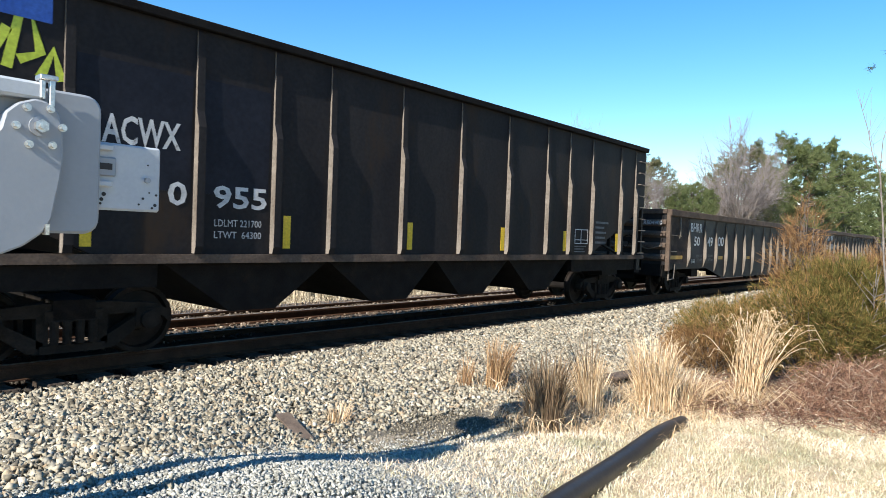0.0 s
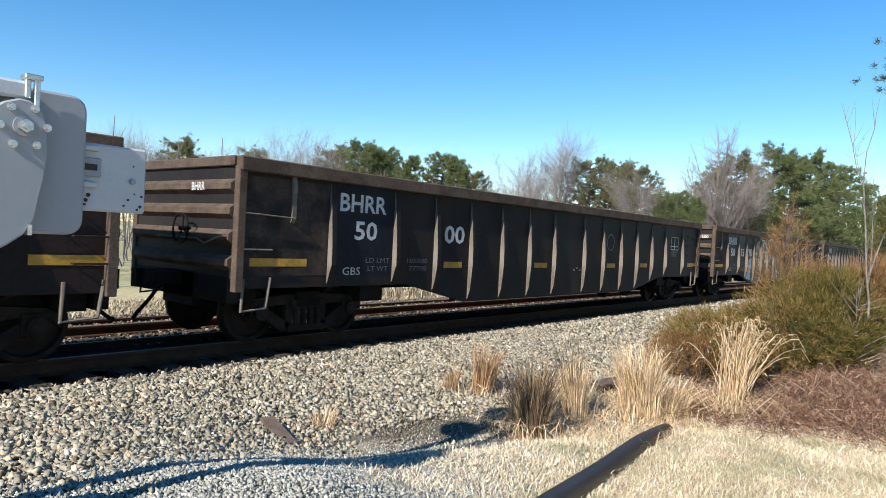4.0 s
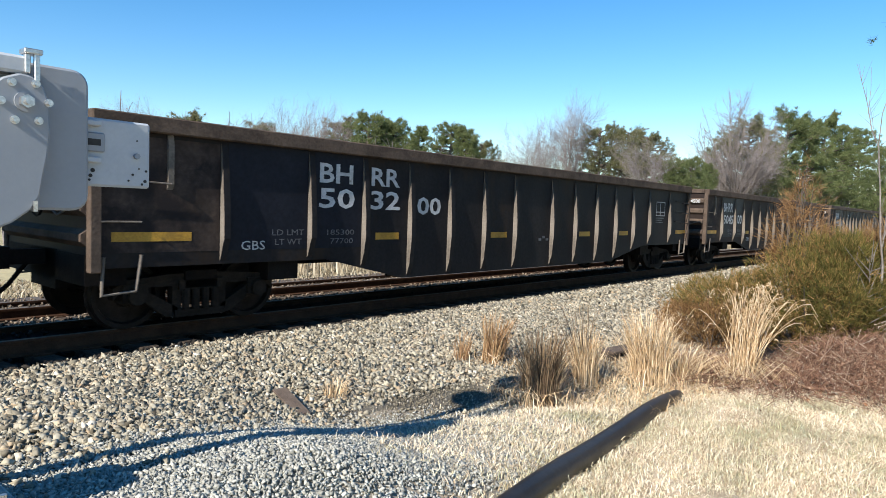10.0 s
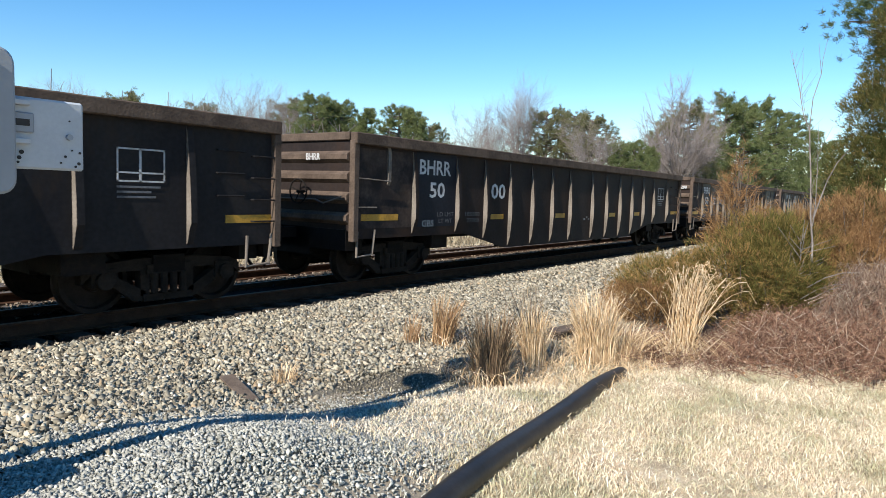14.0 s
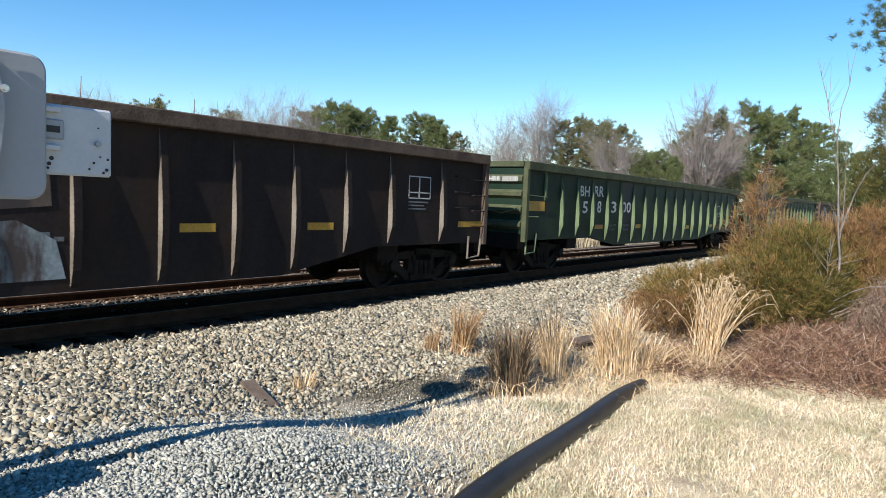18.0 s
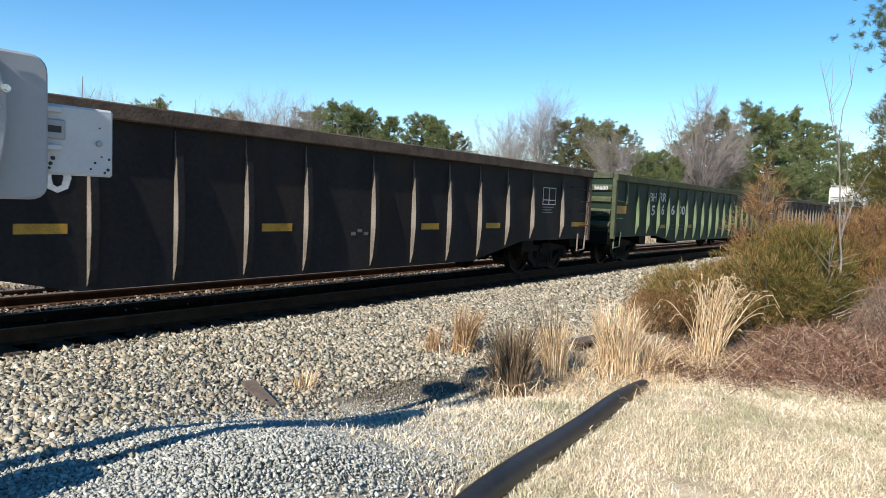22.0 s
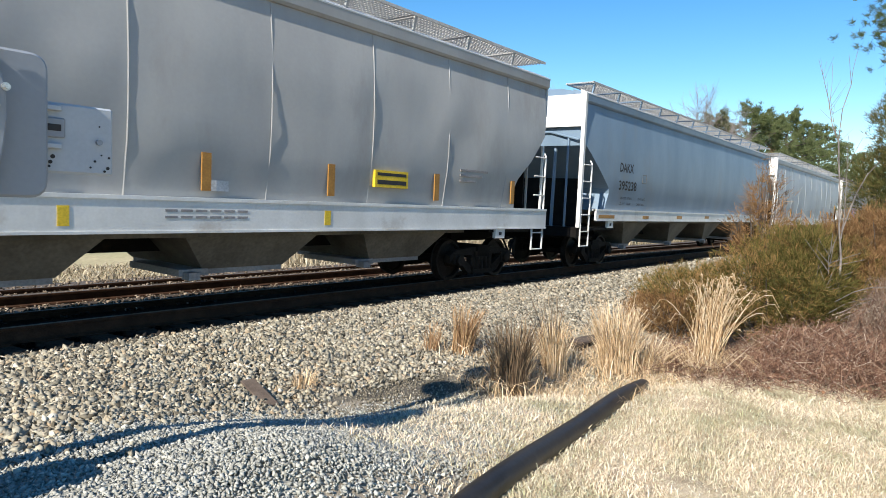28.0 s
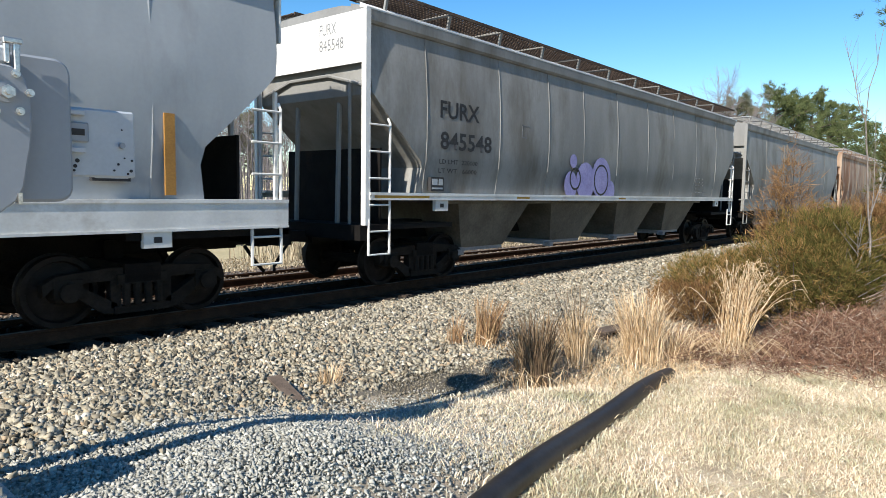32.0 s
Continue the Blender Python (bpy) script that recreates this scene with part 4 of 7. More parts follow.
dark_gondola(18, ("50", "52", "00"), 5, BK, [(1.68, 2.93), (3.05, 3.96)], M["chord_rust"], "dirty black gondola car ahead of the covered hoppers")


# chalk and spray on single cars
def blob(pts, material, car, y, label="", name="graffiti"):
    return part(name, slab(pts, "y", y - 0.0015, y), material, car, label)


def ring(x, z, r, n=20, sx=1.0):
    return [(x + sx * r * math.cos(i * math.tau / n), z + r * math.sin(i * math.tau / n)) for i in range(n)]


def stroke(pts, w, material, car, y, label="painted stroke"):
    """A flat painted line as one strip."""
    bm = bmesh.new()
    row = []
    for i, (x, z) in enumerate(pts):
        ax, az = pts[max(i - 1, 0)]
        bx, bz = pts[min(i + 1, len(pts) - 1)]
        d = math.hypot(bx - ax, bz - az) or 1
        nx, nz = -(bz - az) / d * w / 2, (bx - ax) / d * w / 2
        row.append((bm.verts.new((x + nx, y, z + nz)), bm.verts.new((x - nx, y, z - nz))))
    for (a, b), (p, q) in zip(row, row[1:]):
        bm.faces.new((a, p, q, b))
    return part("graffiti", bm, material, car, label)


stroke(ring(10.9, 1.75, 0.2) + [(11.1, 1.75)], 0.025, M["dim_paint"], c3, -1.407)
W = M["white_paint"]
for s in ([(5.24, 2.18), (5.32, 2.02), (5.3, 1.86)], [(5.32, 2.02), (5.44, 2.2)], [(5.64, 2.12), (5.5, 2.1), (5.52, 1.95), (5.66, 1.92)], [(5.52, 2.02), (5.62, 2.03)]):
    stroke(s, 0.022, W, c9, -1.408, "chalked letters")
for s in ([(5.22, 1.72), (5.18, 1.42)], [(5.36, 1.74), (5.34, 1.44)], [(5.2, 1.56), (5.35, 1.58)], [(5.42, 1.44), (5.52, 1.74), (5.58, 1.44)], [(5.45, 1.54), (5.56, 1.54)], [(5.66, 1.44), (5.67, 1.72), (5.78, 1.44), (5.8, 1.72)]):
    stroke(s, 0.022, W, c9, -1.408, "chalked letters")

# the big piece on car four: dark green field, white letter faces, pale blue bubbles
PIECE_FIELD = [(4.65, 0.61), (4.72, 1.49), (5.04, 1.65), (5.6, 2.17), (6.11, 2.27), (6.62, 2.25), (7.73, 2.35), (8.51, 2.29), (9.35, 2.24), (9.63, 2.12), (10.06, 1.9), (9.96, 1.22), (9.6, 0.58), (8.61, 0.57), (6.82, 0.51), (5.84, 0.49), (5.09, 0.51)]
PIECE_BLUE = [
    [(4.07, 1.25), (4.36, 1.41), (4.67, 1.49), (4.79, 1.22), (4.67, 0.92), (4.7, 0.6), (4.37, 0.63), (4.08, 0.67), (4.01, 0.87)],
    [(9.63, 2.15), (9.92, 2.19), (10.07, 2.05), (10.06, 1.87), (9.64, 1.77)],
    [(10.15, 1.76), (10.51, 1.8), (10.85, 1.62), (11.05, 1.34), (10.97, 0.95), (10.64, 0.87), (10.27, 0.91), (9.83, 1.13), (9.78, 1.39)],
    [(10.69, 0.83), (10.98, 0.79), (11.13, 0.69), (11.04, 0.58), (10.61, 0.57), (10.51, 0.71)],
    [(9.66, 0.84), (9.93, 0.68), (10.02, 0.55), (9.67, 0.54)],
]
PIECE_WHITE = [
    [(5.92, 1.9), (6.04, 1.72), (6.02, 1.25), (5.79, 1.1)],
    [(6.51, 2.15), (6.51, 1.72), (6.32, 1.61), (6.1, 1.45), (6.07, 1.52), (6.44, 1.81), (6.32, 2.03)],
    [(7.1, 2.15), (7.12, 1.91), (6.93, 1.43), (7.18, 1.36), (7.23, 1.29), (6.82, 1.33), (6.74, 1.15), (6.85, 1.76), (6.9, 1.99)],
    [(7.37, 2.16), (7.56, 1.79), (7.37, 1.79)],
    [(7.38, 1.68), (7.7, 1.69), (7.72, 1.51), (7.47, 1.26), (7.33, 1.31)],
    [(8.74, 1.93), (8.79, 1.64), (8.48, 1.59), (8.55, 1.79)],
    [(9.08, 2.17), (9.15, 1.78), (9.26, 1.32), (8.95, 1.45), (8.84, 1.58), (8.98, 1.67), (8.98, 2)],
    [(8.93, 1.03), (9.31, 0.88), (9.12, 0.69), (9.4, 0.59), (8.72, 0.59), (8.89, 0.78), (8.71, 0.87)],
    [(7.04, 1), (7.41, 0.77), (7.29, 0.7), (7.5, 0.55), (6.82, 0.56), (7.07, 0.66), (6.97, 0.96)],
    [(6.51, 1.47), (6.5, 1.2), (6.35, 0.98), (6.37, 1.2)],
    [(5.49, 1.36), (5.42, 1.19), (5.19, 0.69), (5.33, 0.53), (5.15, 0.69), (5.38, 1.17), (5.38, 1.36)],
    [(8.56, 1.42), (8.73, 1.47), (8.49, 1.12), (8.44, 1.26)],
    [(6.19, 0.69), (6.41, 0.56), (5.82, 0.53)],
]
PIECE_DARK = [
    [(5.95, 1.77), (6, 1.66), (6, 1.38), (5.87, 1.23)],
    [(6.48, 2.06), (6.47, 1.86), (6.38, 1.92)],
    [(7.01, 1.83), (7.03, 1.67), (6.94, 1.43), (6.89, 1.48)],
    [(7.44, 1.95), (7.51, 1.84), (7.44, 1.83)],
    [(8.71, 1.85), (8.73, 1.69), (8.55, 1.66)],
    [(9.07, 2), (9.11, 1.81), (9.06, 1.81)],
]
PIECE_PALEBLUE = [
    [(7.45, 1.58), (7.64, 1.58), (7.63, 1.46), (7.46, 1.39)],
    [(8.96, 0.92), (9.21, 0.85), (9.06, 0.69), (9.2, 0.61), (8.86, 0.61), (8.97, 0.77), (8.86, 0.85)],
    [(8.99, 1.6), (9.21, 1.59), (9.2, 1.39), (8.99, 1.48)],
    [(7.04, 2.02), (7.08, 2), (7.05, 1.91), (7.01, 1.91)],
]
PIECE_LINES = [
    [(5.67, 2.17), (5.86, 2.1), (5.91, 2.33), (6.06, 2.27), (6.57, 2.24), (6.59, 2.16), (6.93, 2.09)],
    [(7.01, 2.21), (7.73, 2.35), (7.79, 2.29), (7.72, 2.14)],
    [(8.2, 2.17), (8.61, 2.08), (8.51, 2.32), (9.31, 2.21), (9.56, 1.97)],
    [(5.47, 1.73), (5.47, 1.42)],
    [(6.54, 1.77), (6.93, 1.72)],
    [(7.64, 2.13), (7.92, 1.82), (8.38, 1.73)],
    [(8.38, 1.44), (8.15, 1.28)],
    [(7.6, 1.11), (7.84, 0.54)],
    [(6.19, 0.94), (6.29, 1.11)],
    [(6.17, 0.8), (6.31, 0.77), (6.29, 0.68)],
    [(4.64, 1.21), (4.84, 1.18)],
    [(4.39, 1.12), (4.67, 0.92)],
    [(4.69, 0.92), (4.67, 0.61)],
]

blob(PIECE_FIELD, M["dark_green_spray"], c4, -1.4045, "dark green spray-painted field")
rg = random.Random(12)
for i in range(26):
    x, z = 5.3 + 0.2 * i, 0.95 + rg.random() * 1.0
    tone = M["lime_dull"] if i % 5 == 2 else M["teal"]
    blob(ring(x, z, 0.07 + rg.random() * 0.13, 16), tone, c4, -1.4050 - 0.00004 * i, "soft sprayed dot")
for n, (shapes, tone, y, what) in enumerate(((PIECE_BLUE, "sky_spray", -1.4066, "pale blue bubble of the graffiti"), (PIECE_WHITE, "white_spray", -1.4078, "white letter face of the graffiti"), (PIECE_DARK, "maroon_spray", -1.4090, "dark counter of a letter"), (PIECE_PALEBLUE, "sky_spray", -1.4090, "pale blue letter fill"))):
    for q in shapes:
        blob(q, M[tone], c4, y, what)
for q in PIECE_LINES:
    stroke(q, 0.03, M["white_spray"], c4, -1.4082, "white sprayed outline")
for x, z, r in ((11.5, 1.0, 0.08), (11.55, 0.85, 0.06), (11.68, 1.07, 0.04)):
    blob(ring(x, z, r, 14), M["sky_spray"], c4, -1.4066, "pale blue drip of the graffiti")

# pale worn panels on car twelve
SWIRLS = [
    ("worn_pale", [(5.10, 1.90), (5.30, 2.14), (5.75, 2.20), (6.00, 2.26), (6.00, 0.56), (5.42, 0.56), (5.20, 0.85), (5.09, 1.40)]),
    ("worn_pale", [(6.12, 0.56), (7.01, 0.55), (7.01, 1.22), (6.72, 1.32), (6.40, 1.12), (6.12, 1.08)]),
    ("worn_tan", [(6.12, 1.75), (6.12, 2.24), (6.60, 2.28), (7.01, 2.22), (7.01, 1.50), (6.80, 1.75), (6.50, 1.45), (6.30, 1.80)]),
    ("worn_pale", [(7.13, 0.55), (8.03, 0.55), (8.03, 1.15), (7.60, 1.10), (7.30, 1.25), (7.13, 1.20)]),
    ("worn_tan", [(7.13, 2.20), (7.60, 2.25), (8.03, 2.0), (8.03, 1.70), (7.70, 1.95), (7.13, 1.75)]),
    ("worn_pale", [(8.32, 1.18), (8.92, 1.25), (9.30, 1.03), (9.40, 0.61), (8.35, 0.60)]),
    ("worn_tan", [(8.28, 1.98), (9.21, 2.14), (9.26, 1.40), (8.36, 1.32)]),
]
for n, (tone, q) in enumerate(SWIRLS):
    blob(q, M[tone], c12, -1.4055 - 0.0004 * n, "pale worn sprayed patch")
blob([(6.0 + 0.26 * math.cos(a_), 1.37 + 0.32 * math.sin(a_)) for a_ in np.linspace(math.pi / 2, 1.5 * math.pi, 12)], M["maroon_spray"], c12, -1.4100, "dark half disc of the spray")
for r_ in (0.42, 0.55, 0.68):
    stroke([(6.0 + r_ * math.cos(a_), 1.37 + 1.1 * r_ * math.sin(a_)) for a_ in np.linspace(math.pi / 2 + 0.1, 1.5 * math.pi - 0.1, 14)], 0.035, M["white_spray"], c12, -1.4103, "pale sprayed arc")



# ---- open-top coal hopper at the head ----
def coal_hopper(front):
    car = thing("coal_hopper_car", "tall black open-top coal hopper car with ribs lightened as if sunlit", "railcar", (front, YC, 0))
    TRAIN.append((car, front))
    L, top = 16.80, 4.04
    side = [(0, 1.22), (L, 1.22), (L, top), (0, top)]
    for s in (-1, 1):
        part("side_sheet", shared("coal_side", lambda: slab([(2.9, 1.22), (L - 2.9, 1.22), (L, 2.55), (L, top), (0, top), (0, 2.55)], "y", -0.012, 0.012)), BK, car, at=(0, s * 1.40, 0))
        part("top_chord", shared("coal_chord", lambda: boxes((0, L, -0.07, 0.07, top - 0.06, top + 0.05)), 0.012), M["steel_dark"], car, at=(0, s * 1.43, 0))
        part("side_sill", shared("coal_sill", lambda: boxes((0, L, -0.04, 0.04, 1.14, 1.25))), M["chord_rust"], car, at=(0, s * 1.42, 0))
    for x in (0, L):
        s = 1 if x else -1
        part("end_sheet", shared("coal_end", lambda: slab([(0, 2.60), (2.9, 1.20), (2.95, 1.24), (0.05, 2.64), (0.05, top), (0, top)], "y", -1.38, 1.38)), BK, car, at=pose(x, 0, 0, 0, 0, 0 if s < 0 else 180))
        part("end_frame", shared("coal_frame", lambda: boxes((0, 0.1, -1.4, -1.25, 0.9, top), (0, 0.1, 1.25, 1.4, 0.9, top), (0.02, 0.08, -0.5, -0.42, 0.95, top), (0.02, 0.08, 0.42, 0.5, 0.95, top), (0, 0.3, -1.4, 1.4, 0.85, 1.15))), BK, car, at=pose(x, 0, 0, 0, 0, 0 if s < 0 else 180))
        part("underframe", shared("coal_under", lambda: boxes((0.0, 3.6, -1.36, -1.22, 0.86, 1.18), (0.0, 3.6, 1.22, 1.36, 0.86, 1.18), (1.2, 2.0, -1.3, 1.3, 0.74, 1.1), (0.05, 0.35, -1.38, 1.38, 0.78, 1.2))), M["steel_dark"], car, "black end underframe", at=pose(x, 0, 0, 0, 0, 0 if s < 0 else 180))
        for w in (-0.95, 0.95):
            for a_, b_ in ((1.9, 1.62), (1.0, 2.05)):
                part("end_strut", tube(bmesh.new(), [(0.1, w, 1.15), (a_, w, b_)], 0.045, 6), BK, car, at=pose(x, 0, 0, 0, 0, 0 if s < 0 else 180))
        coupler(car, x - s * 0.02, s)
        truck(car, 2.8 if s < 0 else x - 1.5)
        for i in range(9):
            rod("rung", [(0, -1.41, 0), (0, -1.49, 0), (0.4, -1.49, 0), (0.4, -1.41, 0)], 0.012, DARK_RIB, car, key="coal_rung", at=(x - s * 0.06 - (0.4 if s > 0 else 0), 0, 1.3 + 0.3 * i))
    part("hopper_bay", slab([(3.6, 1.2), (4.6, 0.5), (5.3, 0.5), (6.2, 1.15), (7.1, 0.5), (7.9, 0.5), (8.6, 1.15), (9.3, 0.5), (10.0, 0.5), (10.8, 1.15), (11.6, 0.5), (12.3, 0.5), (13.2, 1.2)], "y", -1.3, 1.3), M["steel_dark"], car, "sloped discharge hoppers below the sill")
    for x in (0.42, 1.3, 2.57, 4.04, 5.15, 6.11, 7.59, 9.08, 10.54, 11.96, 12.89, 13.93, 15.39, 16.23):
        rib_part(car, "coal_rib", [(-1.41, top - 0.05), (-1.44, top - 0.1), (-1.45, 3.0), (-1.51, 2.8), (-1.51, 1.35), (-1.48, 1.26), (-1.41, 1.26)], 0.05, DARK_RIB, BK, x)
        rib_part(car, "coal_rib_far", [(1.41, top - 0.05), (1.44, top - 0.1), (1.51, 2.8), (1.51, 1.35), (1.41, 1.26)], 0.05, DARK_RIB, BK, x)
    for x in (2.71, 5.31, 7.75, 10.36, 12.70, 15.22):
        part("reflector", shared("coal_tape", lambda: boxes((0, 0.12, -1.416, -1.412, 1.33, 1.78))), M["yellow_bright"], car, "yellow reflective strip", at=(x, 0, 0))
    part("repaint_panel", boxes((2.64, 3.95, -1.4155, -1.412, 2.0, 3.4), (4.06, 5.05, -1.4155, -1.412, 2.0, 3.4)), M["gon_navy"], car, "dark blue-black repainted panel")
    w = M["white_paint"]
    for text, x0, x1, z0, z1 in (("ACWX", 2.92, 3.80, 2.49, 2.80), ("2", 3.2, 3.4, 1.84, 2.11), ("0", 3.68, 3.90, 1.84, 2.11), ("955", 4.27, 5.02, 1.84, 2.11), ("LDLMT 221700", 4.28, 4.96, 1.60, 1.69), ("LTWT  64300", 4.28, 4.96, 1.45, 1.54)):
        stencil(text, x0, x1, z0, z1, -1.4185, car, w)
    data_box(car, 13.2, 1.5, 0.6, 0.34, -1.4165)
    tagged(part("stencil_block", boxes(*[(14.1, 14.1 + w_, -1.4165, -1.4145, 2.0 - 0.12 * i, 2.05 - 0.12 * i) for i, w_ in enumerate((0.7, 0.5, 0.6, 0.55, 0.6))]), M["dim_paint"], car, "illegible stencilled lines"), kind="stuff")
    for s in ([(2.0, 3.1), (2.15, 3.9), (2.3, 3.3), (2.1, 3.2)], [(2.3, 3.05), (2.42, 3.35), (2.5, 3.05)], [(1.6, 3.4), (1.8, 3.05), (2.0, 3.5)]):
        stroke(s, 0.1, M["lime_spray"], car, -1.416, "yellow-green graffiti stroke")
    part("logo_plate", boxes((1.5, 2.4, -1.4185, -1.416, 3.62, 3.95)), M["sign_blue"], car, "plain blue painted emblem")
    return car


coal_hopper(0.0)


# ---- covered hoppers ----
def skin(z, dents=0.0):
    """How far a hopper's side stands out at the height z."""
    return float(np.interp(z, [1.56, 1.98, 2.15, 2.55, 2.98, 3.45, 3.85, 4.26], [1.36, 1.42, 1.45, 1.47, 1.47, 1.45, 1.42, 1.37])) + 0.006 + 0.45 * dents


def covered_hopper(front, L, paint, top, label, sill=M["sill_white"], seams=(), tapes=(), marks=(), dents=0.0, sill_z=(1.12, 1.56), end_paint=None, bays=4, walk_paint=None, cut=(1.0, 0.84), sill_x=(0.0, 0.0), bay_plan=None):
    car = thing("covered_hopper_car", label, "railcar", (front, YC, 0), group="covered hoppers of the train")
    TRAIN.append((car, front))
    end_paint = end_paint or paint
    z0 = sill_z[1] - 0.02
    levels = [(z0, 1.36, 1.40), (z0 + 0.46, 1.42, 1.50), (2.15, 1.45, 1.44), (2.55, 1.47, 0.94), (2.98, 1.47, 0.40), (3.16, 1.465, 0.18), (3.45, 1.45, 0.14), (3.85, 1.42, 0.14), (4.26, 1.37, 0.14), (4.30, 1.30, 0.14), (top - 0.10, 1.10, 0.15), (top - 0.03, 0.75, 0.15), (top, 0.35, 0.2)]
    nseg = 56
    verts, ringn = [], 2 * (nseg + 1)
    for z, y, xs in levels:
        for sgn in (-1, 1):
            for i in range(nseg + 1):
                u = i / nseg if sgn < 0 else 1 - i / nseg
                xf, xb = (xs * cut[0], xs * cut[1]) if xs > 0.3 else (xs, xs)
                x = xf + (L - xf - xb) * u
                dy = 0.0
                if dents and sgn < 0 and 1.6 < z < 4.2:
                    dy = dents * min(1.0, max(0.0, (3.9 - z) / 0.6)) * min(1.0, max(0.0, (x - 3.4) / 1.2)) * (noise.noise((x * 0.55, z * 0.8, front)) + 0.8 * max(0, noise.noise((x * 1.6, z * 0.9, front + 5))))
                dy += 0.004 * abs(math.sin(x * math.pi / 1.9)) if 1.6 < z < 4.2 else 0
                verts.append((x, sgn * (y + dy * (1 if sgn > 0 else -1) * -1), z))
    faces = []
    for a in range(len(levels) - 1):
        for i in range(ringn):
            j = (i + 1) % ringn
            faces.append((a * ringn + i, a * ringn + j, (a + 1) * ringn + j, (a + 1) * ringn + i))
    me = bpy.data.meshes.new("hopper_shell")
    me.from_pydata(verts, [], faces + [tuple(range(ringn))[::-1], tuple((len(levels) - 1) * ringn + i for i in range(ringn))])
    me.shade_smooth()
    me.set_sharp_from_angle(angle=radians(28))
    part("shell", me, paint, car, "smooth rounded hopper body")
    for s in (-1, 1):
        part("side_sill", boxes((sill_x[0], L - sill_x[1], s * 1.47 - 0.03, s * 1.47 + 0.03, sill_z[0], sill_z[1])), sill, car, "pale side sill")
        part("sill_ledge", boxes((sill_x[0], L - sill_x[1], s * 1.40 - 0.115, s * 1.40 + 0.115, sill_z[1] - 0.035, sill_z[1] + 0.01)), sill, car)
        part("sill_lip", boxes((sill_x[0], L - sill_x[1], s * 1.485 - 0.03, s * 1.485 + 0.03, sill_z[0] - 0.002, sill_z[0] + 0.03)), sill, car)
        part("eave", slab([(s * 1.28, 4.21), (s * 1.41, 4.23), (s * 1.445, 4.27), (s * 1.455, 4.43), (s * 1.40, 4.47), (s * 1.08, top - 0.07), (s * 1.08, top - 0.11)], "x", 0.06, L - 0.06), paint, car, "overhanging roof eave")
        # added strip in pale paint, a painted highlight on the roof edge
        part("eave_lit_edge", slab([(s * 1.30, 4.452), (s * 1.458, 4.428), (s * 1.462, 4.45), (s * 1.41, 4.482), (s * 1.30, 4.535)], "x", 0.05, L - 0.05), sill, car, "roof edge strip painted bright as if sunlit")
        # roof walk over the eave, an open grating on brackets
        nx = int((L - 0.7) / 0.085)
        grid = [(0.35, L - 0.35, s * (0.74 + 0.073 * k) - 0.005, s * (0.74 + 0.073 * k) + 0.005, 4.74, 4.765) for k in range(11)]
        part("roof_walk", boxes(*grid, (0.35, L - 0.35, s * 1.47 - 0.012, s * 1.47 + 0.012, 4.725, 4.775), (0.35, L - 0.35, s * 0.72 - 0.012, s * 0.72 + 0.012, 4.725, 4.775), *[(0.35 + 0.085 * k, 0.372 + 0.085 * k, s * 1.10 - 0.37, s * 1.10 + 0.37, 4.75, 4.762) for k in range(nx)]), M["mesh_grey"] if walk_paint is None else walk_paint, car, "open grating roof walk")
        for k in range(int(L / 1.55)):
            part("walk_bracket", shared("walk_bracket%d" % s, lambda: slab([(s * 1.47, 0.02), (s * 1.47, -0.01), (s * 1.40, -0.30), (s * 1.36, -0.30), (s * 1.42, -0.03), (s * 0.72, -0.03), (s * 0.72, 0.0)], "x", -0.025, 0.025)), paint, car, at=(0.5 + 1.55 * k, 0, 4.745))
    for k in range(int(L / 3.2)):
        part("roof_hatch", shared("roof_hatch", lambda: disc(bmesh.new(), (0, 0, 0), "z", 0.36, 0.16, 20)), paint, car, at=(1.8 + 3.2 * k, 0, top + 0.07))
    # discharge bays
    first, step, w, wb = bay_plan or (0.203 * L, 0.1807 * L, 0.0687 * L, 0.038 * L)
    for k in range(bays):
        xc = first + step * k
        z1 = sill_z[0] + 0.06
        bm = bmesh.new()
        a = [bm.verts.new(p) for p in ((xc - w, -1.34, z1), (xc + w, -1.34, z1), (xc + w, 1.34, z1), (xc - w, 1.34, z1))]
        b = [bm.verts.new(p) for p in ((xc - wb, -0.98, 0.56), (xc + wb, -0.98, 0.56), (xc + wb, 0.98, 0.56), (xc - wb, 0.98, 0.56))]
        bm.faces.new(a[::-1]), bm.faces.new(b)
        for i in range(4):
            bm.faces.new((a[i], a[(i + 1) % 4], b[(i + 1) % 4], b[i]))
        bmesh.ops.recalc_face_normals(bm, faces=bm.faces[:])
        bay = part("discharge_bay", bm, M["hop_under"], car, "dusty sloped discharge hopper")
        part("outlet_gate", boxes((xc - wb + 0.02, xc + wb - 0.02, -0.97, 0.97, 0.49, 0.57), (xc - wb - 0.36, xc - wb + 0.06, -1.02, 0.3, 0.48, 0.57), (xc - wb - 0.30, xc - wb - 0.14, -1.16, -0.98, 0.44, 0.54)), M["roof_dark"], bay, "outlet gate")
    part("centre_sill", boxes((0, L, -0.2, 0.2, 0.75, 1.1)), M["steel_dark"], car)
    for y in (-1.33, 1.29):
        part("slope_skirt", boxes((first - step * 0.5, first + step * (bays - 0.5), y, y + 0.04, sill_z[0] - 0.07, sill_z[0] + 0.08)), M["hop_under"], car)
